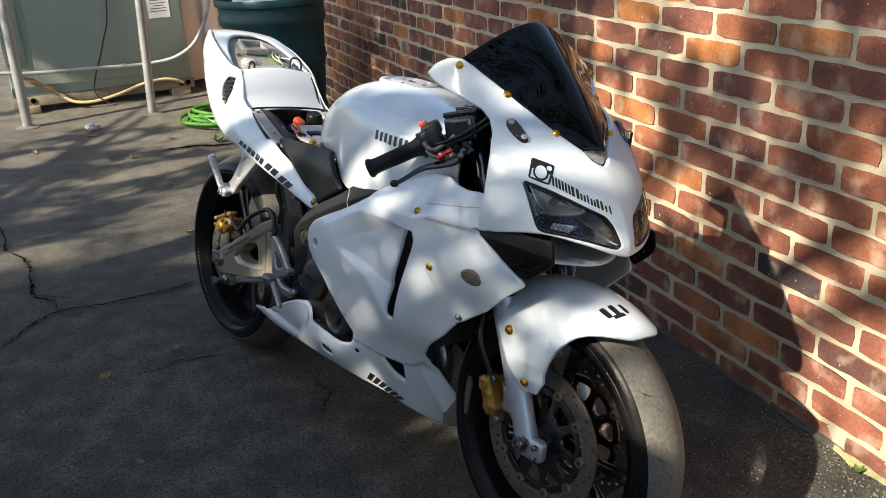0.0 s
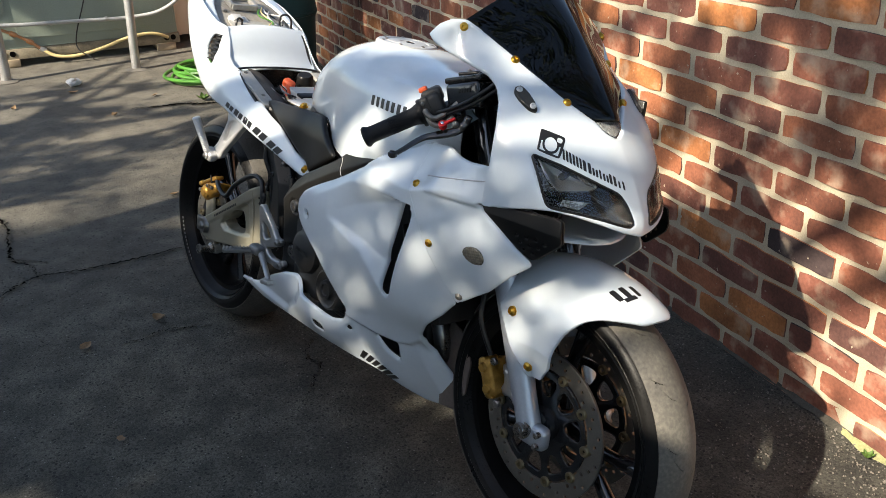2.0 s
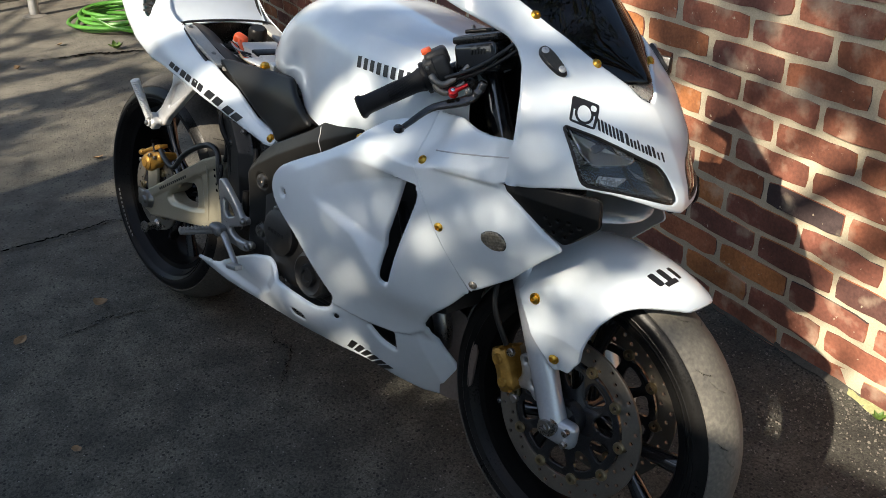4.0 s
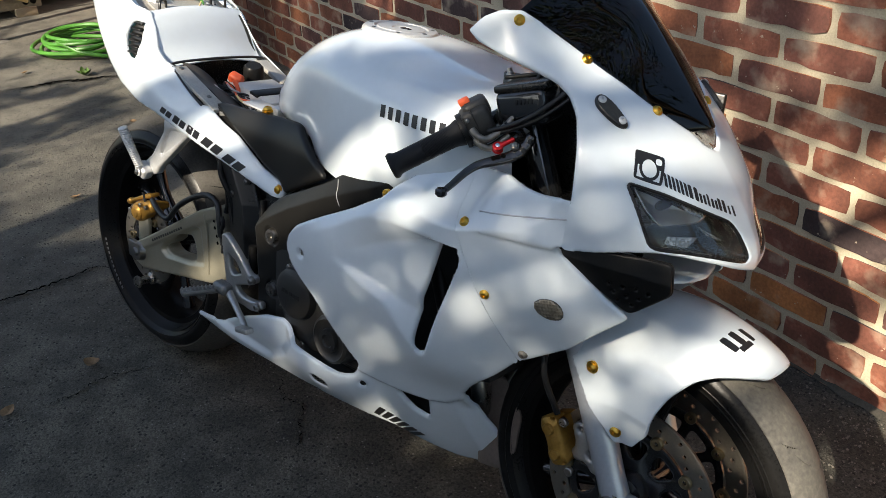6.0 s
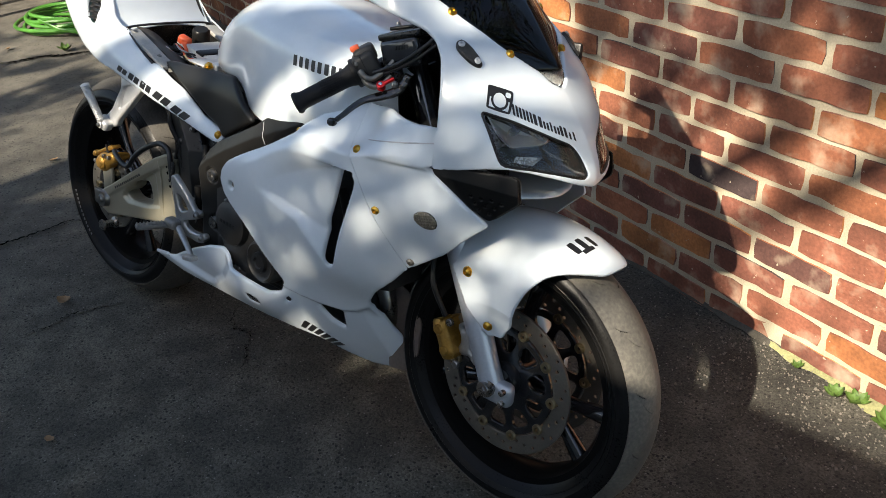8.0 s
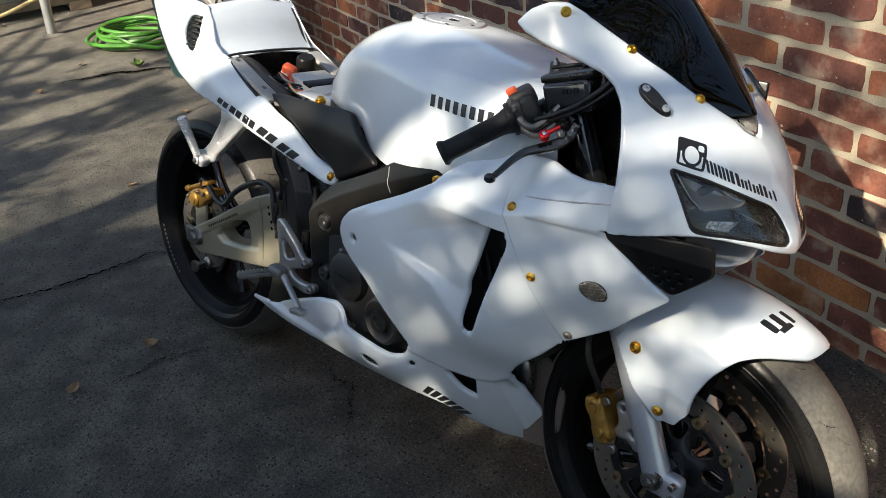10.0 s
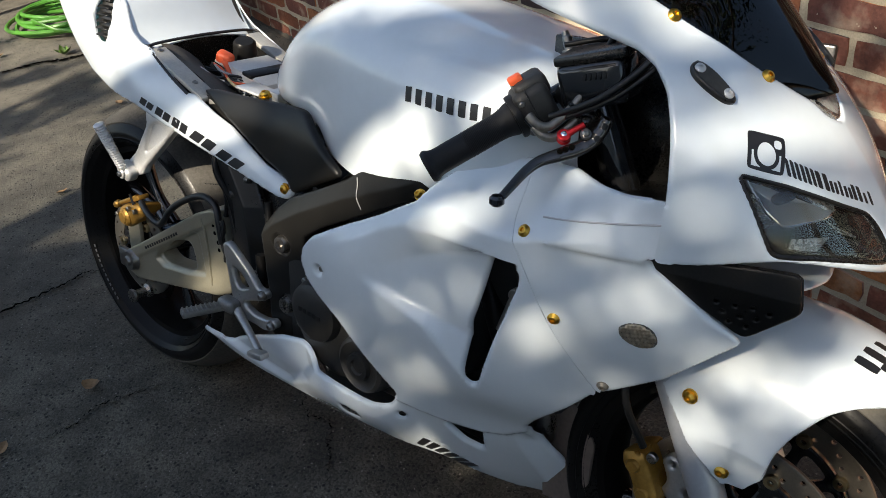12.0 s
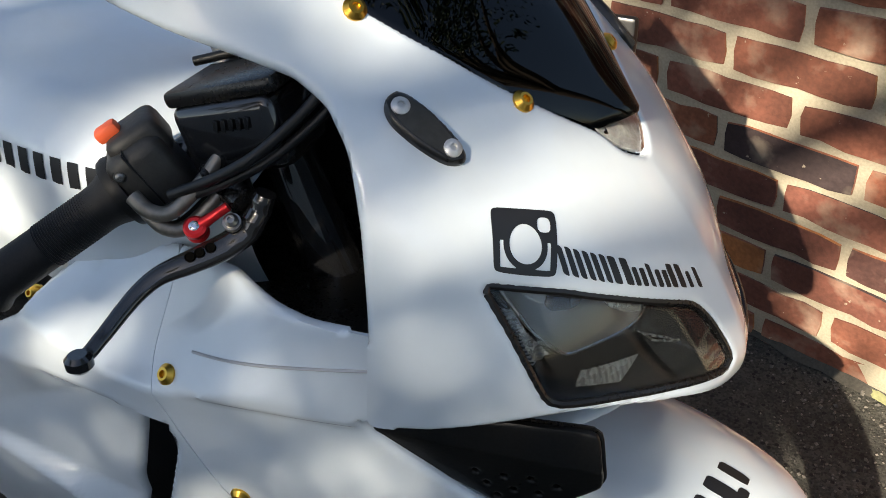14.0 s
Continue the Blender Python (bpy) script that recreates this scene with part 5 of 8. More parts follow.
# mirror blanking plates
for s in (1, -1):
    MP = [(s * a * (1 if s > 0 else 0.9), z) for a, z in ((41.0, 0.946), (38.3, 0.951), (35.0, 0.941), (31.9, 0.922), (31.8, 0.911), (34.6, 0.912), (38.4, 0.925), (41.0, 0.937))]
    a0, a1 = (29, 43) if s > 0 else (-43, -29)
    mp = part("mirror_plate", mesh_of("mirror_plate", *panel(lambda a, b: nose(a, b, -0.009), outline(MP, KA, rounds=2), a0, a1, 0.90, 0.955, 30, 30, 0.010, 0.003, True), BLACK), NOSEP, "black oval plate over the mirror mount")
    for a, z in ((38.9, 0.942), (33.6, 0.919)):
        part("screw", mesh_of("screw", *screw(point(lambda q, b: nose(q, b, -0.0095), s * a, z), normal_at(nose, s * a, z, 1, flip=True), 0.006, 0.003), ALU), mp, "silver screw")
    MQ = [(s * a, z) for a, z in ((39.9, 0.944), (38.2, 0.947), (35.2, 0.938), (32.9, 0.922), (32.9, 0.915), (34.8, 0.916), (38.2, 0.928), (40.0, 0.937))]
    part("plaque", mesh_of("plaque", *cloth_on(lambda q, b: nose(q, b, -0.0085), MQ, KA, a0, a1, 0.90, 0.955, 34, 34, 0.0008, True), PLAQUE), mp, "dull bronze face")


# black vinyl on the nose: a rounded square mark with a ring, then a row of letter-size bars
def on_nose(poly, holes=(), rounds=1, n=30):
    p = np.array(poly)
    (a0, z0), (a1, z1) = p.min(0) - (0.4, 0.002), p.max(0) + (0.4, 0.002)
    return cloth_on(nose, poly, KA, a0, a1, z0, z1, n, n, 0.0006, True, holes, rounds)


def mark(u, v):
    """From the mark's own square, 0 to 1 across and up, to the nose."""
    return 31.9 - 1.3 * v - u * (7.2 + 1.4 * v), 0.8490 + 0.0360 * v - u * (0.0110 + 0.0010 * v)


def blob(poly, rounds=1):
    return outline([mark(u, v) for u, v in poly], KA, rounds=rounds)


def ring(u, v, r):
    a, z = mark(u, v)
    return lambda A, B: np.hypot((A - a) * KA, B - z) - r


inner = both(blob(((0.1, 0.1), (0.9, 0.1), (0.9, 0.52), (0.1, 0.52)), 0), lambda A, B: -(ring(0.5, 0.48, 0.0150)(A, B)))
part("vinyl_mark", mesh_of("vinyl_mark", *on_nose([mark(u, v) for u, v in ((0, 0.08), (0.05, 0.01), (0.5, 0), (0.95, 0.01), (1, 0.08), (1, 0.92), (0.95, 0.99), (0.5, 1), (0.05, 0.99), (0, 0.92))],
     (inner, ring(0.5, 0.48, 0.0112), blob(((0.69, 0.67), (0.91, 0.67), (0.91, 0.89), (0.69, 0.89)), 1)), 1, 74), VINYL), NOSEP, "black vinyl rounded-square mark with a ring")
LET = ((0.0, 0.085, 1), (0.103, 0.085, 1), (0.206, 0.085, 1), (0.309, 0.125, 1), (0.452, 0.085, 0.72), (0.548, 0.055, 0.92), (0.617, 0.085, 0.72), (0.718, 0.105, 1), (0.842, 0.055, 0.72), (0.912, 0.055, 0.92))
for u, wide, hgt in LET:
    aa, zb = 23.6 - 20.4 * u, 0.8385 - 0.0475 * u
    w, dz, hh = 20.4 * wide, 0.0475 * wide, 0.0175 * hgt * (1 - 0.15 * u)
    for q0, q1 in (((0, 0.38), (0.62, 1)) if wide > 0.06 else ((0.25, 0.75),)):
        part("vinyl_bar", mesh_of("vinyl_bar", *on_nose(((aa - w * q0, zb - dz * q0), (aa - w * q1, zb - dz * q1), (aa - w * q1, zb + hh - dz * q1), (aa - w * q0, zb + hh - dz * q0)), (), 0, 10), VINYL), NOSEP, "" if u or q0 else "black vinyl lettering bar")

# windscreen
edge = np.array([point(lambda q, b: nose(q, b, 0.0022), a, z) for a, z in ((6.5, 0.8985), (18, 0.9275), (29, 0.957), (43, 0.989), (58, 1.019), (73, 1.040))])
mid = np.array(((1.3955, 0, 0.9055), (1.354, 0, 0.957), (1.311, 0, 1.004), (1.265, 0, 1.050), (1.218, 0, 1.092), (1.172, 0, 1.130)))


def screen(u, v):
    k = np.linspace(0, 1, len(edge))
    E, C = cub(k, edge, v), cub(k, mid, v)
    s, c = u, 0.36 * (1 - u * u) + 0.64 * (1.0198 - np.sqrt(u * u + 0.04)) / 0.82
    return np.stack([E[:, 0] + (C[:, 0] - E[:, 0]) * c, E[:, 1] * s, E[:, 2] + (C[:, 2] - E[:, 2]) * c], -1)


def grid_piece(fn, us, vs_, thick=0.0, close=False):
    U, V = np.meshgrid(us, vs_, indexing="ij")
    P = fn(U.ravel(), V.ravel())
    n, k = len(us), len(vs_)
    fs = [(i * k + j, (i + 1) * k + j, (i + 1) * k + j + 1, i * k + j + 1) for i in range(n - 1) for j in range(k - 1)]
    return [tuple(p) for p in P], fs


v, f = panel(screen, lambda a, b: np.maximum(np.abs(a) - 1, np.maximum(-b, b - 1)) * 0.2, -1.02, 1.02, -0.02, 1.02, 62, 40, 0.0035, 0.0015, True)
part("windscreen", mesh_of("windscreen", v, f, SMOKE, True, 50), BIKE, "dark smoked double-bubble windscreen")


# black side duct plate below the headlight, with round holes
def duct(a, b):
    return np.stack([a, -0.197 + 0.32 * (a - 1.29) - 0.008 * np.clip(1 - np.abs(b - (0.722 - 0.07 * (a - 1.28))) / 0.05, 0, 1), b], -1)


DUCT = ((1.278, 0.719), (1.287, 0.730), (1.30, 0.736), (1.36, 0.740), (1.428, 0.741), (1.438, 0.740), (1.441, 0.733), (1.446, 0.706), (1.445, 0.696), (1.438, 0.689), (1.403, 0.659), (1.394, 0.654), (1.384, 0.657), (1.338, 0.686))
holes = [ring_hole(x, z, 0.0026) for x, z in ((1.362, 0.694), (1.381, 0.693), (1.399, 0.694), (1.369, 0.683), (1.387, 0.680), (1.416, 0.690), (1.376, 0.671), (1.404, 0.680), (1.394, 0.668))]
dp = panel(duct, less(outline(DUCT, rounds=1), *holes), 1.275, 1.452, 0.645, 0.742, 90, 56, 0.003, 0.0015)
part("duct_plate", mesh_of("duct_plate", *dp, GRAIN, True, 50), BIKE, "grained black duct plate with small round holes")
# black sheet added behind the plate so its holes read as dark
part("duct_hole_dark", mesh_of("duct_hole_dark", *panel(lambda a, b: duct(a, b) + (0, 0.007, 0), outline(DUCT, rounds=1), 1.275, 1.452, 0.645, 0.742, 30, 20, 0.002, 0), BLACK), BIKE)
part("duct_plate", mesh_of("duct_plate", *flipped(dp), GRAIN, True, 50), BIKE)
v, f = panel(lambda a, b: np.stack([a, b, 0.700 - 0.12 * (a - 1.30) + 0.15 * b * b], -1), outline(((1.20, -0.15), (1.32, -0.14), (1.39, -0.11), (1.42, -0.05), (1.43, 0), (1.42, 0.05), (1.39, 0.11), (1.32, 0.14), (1.20, 0.15))), 1.19, 1.49, -0.18, 0.18, 36, 40, 0.003, 0.004)
part("chin_panel", mesh_of("chin_panel", v, f, WHITE, True, 50), BIKE, "white panel under the nose")

# front mudguard about the front axle
AX, AZ = 1.392, 0.300


def guard(phi, q):
    t = np.clip(np.abs(q), 0, 1) * math.pi / 2
    y = -np.sign(q) * (0.121 * np.sin(t) + 0.005 * np.clip(np.abs(q) - 1, 0, 2))
    r = np.where(np.abs(q) < 1, 0.225 + 0.11 * np.cos(t), 0.225 - (np.abs(q) - 1) * 0.17)
    p = np.radians(phi)
    # the lower lobe folds inward along a crease ahead of the fork
    y = y + np.sign(q) * 0.055 * np.clip(np.abs(q) - 1.29, 0, 1) * np.clip((108 - phi) / 14, 0, 1)
    return np.stack([AX + r * np.cos(p), y, AZ + r * np.sin(p)], -1)


hg = ((57.2, 0.06), (57.6, 0.2), (61.5, 0.36), (67.0, 0.54), (70.2, 0.67), (74.0, 0.95), (75.8, 1.18), (75.6, 1.32), (75.0, 1.46), (82, 1.675), (97, 1.70), (111.3, 1.33), (114.2, 1.0), (115.4, 0.82), (119, 0.5), (122, 0.2))
GUARD = list(hg) + [(p, -q) for p, q in reversed(hg)]
fender = part("front_mudguard", mesh_of("front_mudguard", *panel(guard, outline(GUARD, 0.0045, 0.145, 1), 54, 125, -1.76, 1.76, 128, 256, 0.004, 0.0025), WHITE, True, 30), BIKE, "pearl white front mudguard with a black vinyl mark")
for p in ((1.327, -0.1255, 0.525), (1.378, -0.1135, 0.429)):
    for s in (1, -1):
        part("screw", mesh_of("screw", *screw((p[0], s * (p[1] + 0.001), p[2]), (0, -s, 0)), GOLD), fender, "gold anodised screw")
for k, (p0, q0, dp_, dq) in enumerate(((70.6, 0.20, 5.0, 0.075), (70.4, 0.09, 5.0, 0.075), (69.8, -0.02, 4.6, 0.06), (67.6, 0.05, 1.6, 0.16))):
    c = [(p0 - dp_ / 2, q0), (p0 + dp_ / 2, q0 + 0.01), (p0 + dp_ / 2, q0 + dq), (p0 - dp_ / 2, q0 + dq - 0.01)]
    part("vinyl_bar", mesh_of("vinyl_bar", *cloth_on(guard, c, 0.0045, p0 - 4, p0 + 4, q0 - 0.05, q0 + 0.22, 20, 24, 0.0007, False, (), 0), VINYL), fender, "black vinyl lettering bar" if not k else "")


# ---- wheels ----
def wheel(name, cx, R, width, rim_r, label, tread_mat, turn):
    w = part(name, mesh_of("hub", *lathe(((0.012, -0.075), (0.034, -0.075), (0.038, -0.06), (0.034, -0.03), (0.034, 0.03), (0.038, 0.06), (0.034, 0.075), (0.012, 0.075)), 32), GLOSSBLACK), BIKE, label, Matrix.Translation((cx, 0, R)))
    h, side, crown = width / 2, [], []
    sag = h * 0.53
    big = (h * h + sag * sag) / (2 * sag)
    arc = [(y, R - big + math.sqrt(big * big - y * y)) for y in np.linspace(-h, h, 29)]
    tread = [(r, y) for y, r in arc if abs(y) < h * 0.90]
    a = [(rim_r - 0.004, -h * 0.62), (rim_r + 0.004, -h * 0.72), (rim_r + 0.010, -h * 0.86), (rim_r + 0.0125, -h * 0.905), (rim_r + 0.0135, -h * 0.885), (rim_r + 0.022, -h * 0.965), (rim_r + 0.0232, -h * 0.985), (rim_r + 0.0245, -h * 0.972), (arc[0][1] - 0.006, -h * 0.998), (arc[0][1] + 0.001, -h * 0.985), tread[0]]
    part("groove_floor", mesh_of("groove_floor", *lathe([(r - 0.0028, y) for r, y in tread], 96), RUBBER), w)
    tr, ty = np.array([p[0] for p in tread]), np.array([p[1] for p in tread])
    edge_y = ty[-1]

    def crown(a, b):
        r = cub(ty, tr, b)
        return np.stack([r * np.cos(a), b, r * np.sin(a)], -1)

    def sipe(a0, s, b0, b1, turn):
        """A thin curved groove from b0 to b1 across the crown on one side."""
        q = [(a0 + turn * t * t * 1.0, s * (b0 + (b1 - b0) * t)) for t in np.linspace(0, 1, 7)]
        wd = [0.0012 * (0.35 + math.sin(math.pi * t)) / R for t in np.linspace(0.05, 0.95, 7)]
        return outline([(p[0] - u, p[1]) for p, u in zip(q, wd)] + [(p[0] + u, p[1]) for p, u in zip(reversed(q), reversed(wd))], R, 1.0, 0)
    cuts = [sipe(0.10, 1, 0.010, edge_y * 0.80, 0.17), sipe(0.20, 1, 0.022, edge_y * 0.92, 0.10), sipe(0.15, -1, 0.008, edge_y * 0.80, 0.17), sipe(0.26, -1, 0.022, edge_y * 0.92, 0.10)]
    span = 2 * math.pi / 15
    v, f = panel(crown, less(lambda a, b: np.maximum(np.maximum(-a, a - span) * R, np.abs(b) - edge_y), *cuts), 0, span, -edge_y, edge_y, 66, 44, 0.0026, 0.0)
    part("tread", mesh_of("tread", *join(*[moved((v, f), Matrix.Rotation(-span * k, 4, "Y")) for k in range(15)]), tread_mat, True, 35), w, "worn grey tyre tread with thin curved grooves")
    for s in (1, -1):
        wall_p = [(r, y * s) for r, y in (a if s > 0 else list(a))]
        sw = lathe(wall_p if s > 0 else [(r, y) for r, y in reversed(wall_p)], 96)
        part("sidewall", mesh_of("sidewall", *sw, RUBBER), w, "black tyre sidewall")
    b = h * 0.66
    prof = ((rim_r + 0.004, -b), (rim_r + 0.004, -b + 0.004), (rim_r - 0.006, -b + 0.006), (rim_r - 0.010, -b * 0.6), (rim_r - 0.018, -b * 0.45), (rim_r - 0.018, b * 0.45), (rim_r - 0.010, b * 0.6), (rim_r - 0.006, b - 0.006), (rim_r + 0.004, b - 0.004), (rim_r + 0.004, b),
            (rim_r - 0.014, b - 0.002), (rim_r - 0.020, b * 0.6), (rim_r - 0.025, b * 0.4), (rim_r - 0.025, -b * 0.4), (rim_r - 0.020, -b * 0.6), (rim_r - 0.014, -b + 0.002), (rim_r + 0.004, -b))
    part("rim", mesh_of("rim", *lathe(prof, 80), RIMBLACK), w, "gloss black cast rim")
    for i in range(3):
        for s in (-1, 1):
            t0 = i * 120 + turn
            r0, r1 = 0.030, rim_r - 0.024
            a0, a1 = radians(t0 + s * 16), radians(t0 + s * 17)
            pts = [(r0 * math.cos(a0), 0, r0 * math.sin(a0)), (0.55 * r1 * math.cos(radians(t0 + s * 11)), 0, 0.55 * r1 * math.sin(radians(t0 + s * 11))), (r1 * math.cos(a1), 0, r1 * math.sin(a1))]
            v, f = tube(pts, (0.020, 0.013, 0.019), 10, 6)
            part("spoke", mesh_of("spoke", [(p[0], p[1] * 0.9, p[2]) for p in v], f, GLOSSBLACK), w)
    return w


def brake_disc(parent, cx, cz, y, r1, r0, nholes, bobbins):
    """A drilled steel ring carried on a black centre by brass bobbins; cx, cz in its wheel's frame."""
    hl = [ring_hole(cx + r * math.cos(a), cz + r * math.sin(a), 0.0038) for i in range(nholes) for r, a in ((r0 + (r1 - r0) * (0.25 + 0.5 * (i % 3) / 2), 2 * math.pi * i / nholes),)]

    def far(a, b):
        d = np.hypot(a - cx, b - cz)
        return np.maximum(d - r1, r0 - d)
    v, f = panel(lambda a, b: np.stack([a, np.full_like(a, y), b], -1), less(far, *hl), cx - r1 - 0.003, cx + r1 + 0.003, cz - r1 - 0.003, cz + r1 + 0.003, int(r1 / 0.00135), int(r1 / 0.00135), 0.0048, 0.0006)
    d = part("brake_disc", mesh_of("brake_disc", v, f, DISC, True, 35), parent, "drilled steel brake disc")
    rc = r0 - 0.004
    wins = [outline([(cx + q * math.cos(t), cz + q * math.sin(t)) for q, t in ((rc * 0.55, a - 0.16), (rc * 0.90, a - 0.24), (rc * 0.90, a + 0.24), (rc * 0.55, a + 0.16))]) for a in [2 * math.pi * i / bobbins + 0.3 for i in range(bobbins)]]
    v, f = panel(lambda a, b: np.stack([a, np.full_like(a, y - 0.001), b], -1), less(lambda a, b: np.maximum(np.hypot(a - cx, b - cz) - rc, 0.022 - np.hypot(a - cx, b - cz)), *wins), cx - rc - 0.003, cx + rc + 0.003, cz - rc - 0.003, cz + rc + 0.003, 72, 72, 0.006, 0.001)
    part("disc_carrier", mesh_of("disc_carrier", v, f, GLOSSBLACK, True, 35), d, "black disc carrier with windows")
    for i in range(bobbins):
        a = 2 * math.pi * i / bobbins
        m = Matrix.Translation((cx + (r0 - 0.002) * math.cos(a), y, cz + (r0 - 0.002) * math.sin(a)))
        part("bobbin", mesh_of("bobbin", *moved(lathe(((0.0045, -0.006), (0.0095, -0.006), (0.011, -0.004), (0.011, 0.008), (0.0045, 0.008), (0.0045, -0.006)), 18), m), BRASS), d, "dull brass bobbin" if not i else "")
    return d


FRONTW = wheel("front_wheel", AX, 0.298, 0.122, 0.229, "front wheel with black cast spokes and a worn tyre", TREAD, 100)
REARW = wheel("rear_wheel", 0.0, 0.317, 0.190, 0.230, "rear wheel with black cast spokes and a wide tyre", TREADDARK, 20)
for k in range(12):
    a = radians(196 + 3.0 * k)
    part("text_bar", mesh_of("text_bar", *moved(box(0.0075, 0.0008, 0.0070, 0.0002, 1), Matrix.Rotation(-a, 4, "Y") @ Matrix.Translation((0.2475, -0.0905, 0)) @ Matrix.Rotation(radians(90), 4, "Y")), INKGREY), REARW, "pale worn lettering bar" if not k else "")
# right, then left disc, each in its wheel's own frame
for s in (-1, 1):
    brake_disc(FRONTW, 0, 0, s * 0.058, 0.155, 0.118, 48, 10)
brake_disc(REARW, 0, 0, -0.100, 0.110, 0.072, 32, 6)

# front fork, axle, calipers
for s in (-1, 1):
    y = s * 0.091
    lo, hi = Vector((1.392, y, 0.296)), Vector((1.268, y, 0.575))
    d = (hi - lo).normalized()
    leg = part("fork_leg", mesh_of("fork_leg", *tube((lo - d * 0.02, lo, lo + d * 0.05, lo + d * 0.12, hi - d * 0.03, hi), (0.018, 0.0245, 0.024, 0.0255, 0.027, 0.030), 28, 3), SLIDER), BIKE, "silver fork slider with a black upper tube")
    part("upper_tube", mesh_of("upper_tube", *tube((hi - d * 0.02, hi + d * 0.365), 0.0225, 28, 1), FORKTUBE), leg, "gloss black upper fork tube")
    part("dust_seal", mesh_of("dust_seal", *tube((hi - d * 0.004, hi + d * 0.016), (0.0305, 0.026), 28, 1), RUBBER), leg)
    part("axle_lug", mesh_of("axle_lug", *moved(box(0.074, 0.030, 0.050, 0.013, 3), Matrix.Translation((1.404, y, 0.292))), SLIDER), leg)
    part("axle_end", mesh_of("axle_end", *moved(lathe(((0, -0.022), (0.006, -0.022), (0.0075, -0.032), (0.013, -0.032), (0.0145, -0.029), (0.0145, -0.022), (0.019, -0.022), (0.020, -0.014), (0.020, 0)), 24), Matrix.Translation((1.390, y, 0.300)) @ (Matrix.Identity(4) if s < 0 else Matrix.Rotation(math.pi, 4, "Z"))), STEEL), leg, "steel axle end")
    for k in (0, 1):
        part("pinch_bolt", mesh_of("pinch_bolt", *moved(disc(0.0062, -0.014, axis="y"), Matrix.Translation((1.428, y + s * 0.010, 0.304 - 0.024 * k)) @ (Matrix.Identity(4) if s < 0 else Matrix.Rotation(math.pi, 4, "Z"))), STEEL), leg)
    part("fork_cap", mesh_of("fork_cap", *moved(lathe(((0, 0.036), (0.004, 0.036), (0.005, 0.030), (0.0062, 0.029), (0.0066, 0.027), (0.0066, 0.014), (0.0098, 0.0135), (0.0102, 0.012), (0.0102, 0.003), (0.021, 0.002), (0.0222, 0.001), (0.0222, -0.008)), 32, "z"), Matrix.Translation((1.096, y, 0.911)) @ d.to_track_quat("Z", "Y").to_matrix().to_4x4()), STEEL), leg, "steel fork cap with adjuster")
    cm = Matrix.Translation((1.268, s * 0.066, 0.352)) @ Matrix.Rotation(radians(-26), 4, "Y") @ (Matrix.Identity(4) if s < 0 else Matrix.Rotation(math.pi, 4, "Z")) @ Matrix.Diagonal((0.88, 1, 0.84, 1))
    shell = plate(((-0.020, -0.052), (0.010, -0.054), (0.022, -0.040), (0.018, -0.012), (0.022, 0.0), (0.018, 0.012), (0.022, 0.040), (0.010, 0.054), (-0.020, 0.052), (-0.026, 0.030), (-0.020, 0.0), (-0.026, -0.030)), -0.036, 0.024, 0.005, 0.004, 1, (ring_hole(0.010, 0.046, 0.003), ring_hole(0.010, -0.046, 0.003)), 0.006)
    pots = join(*[moved(lathe(((0, -0.044), (0.010, -0.044), (0.013, -0.040), (0.014, -0.030)), 20), Matrix.Translation((-0.004, 0, q))) for q in (-0.026, 0.026)])
    cal = part("brake_caliper", mesh_of("brake_caliper", *moved(join(shell, pots, moved(box(0.040, 0.050, 0.088, 0.010, 2), Matrix.Translation((-0.004, 0.006, 0)))), cm), CALGOLD), BIKE, "gold painted front brake caliper")
    for k in (-1, 1):
        part("caliper_bolt", mesh_of("caliper_bolt", *moved(disc(0.008, -0.008), Matrix.Translation((1.292 - 0.03 * k * 0.4, s * 0.098, 0.352 + 0.042 * k)) @ (Matrix.Identity(4) if s < 0 else Matrix.Rotation(math.pi, 4, "Z"))), STEEL), cal)
    lug = plate(((1.285, 0.385), (1.300, 0.398), (1.345, 0.372), (1.372, 0.335), (1.365, 0.318), (1.335, 0.312), (1.318, 0.328), (1.300, 0.322), (1.288, 0.332), (1.298, 0.352)), -0.083, 0.012, 0.003, 0.004, 1, (ring_hole(1.302, 0.382, 0.005), ring_hole(1.330, 0.345, 0.009)))
    part("caliper_bracket", mesh_of("caliper_bracket", *(lug if s < 0 else flipped(lug)), PEDAL, True, 50), cal, "cast alloy caliper lug")
    part("brake_hose", mesh_of("brake_hose", *tube(((1.262, s * 0.095, 0.40), (1.235, s * 0.11, 0.47), (1.225, s * 0.10, 0.54), (1.20, s * 0.09, 0.64)), 0.0055, 8), WIRE), cal, "black brake hose")
part("front_axle", mesh_of("front_axle", *tube(((AX, -0.11, 0.298), (AX, 0.11, 0.298)), 0.011, 16, 1), STEEL), BIKE)

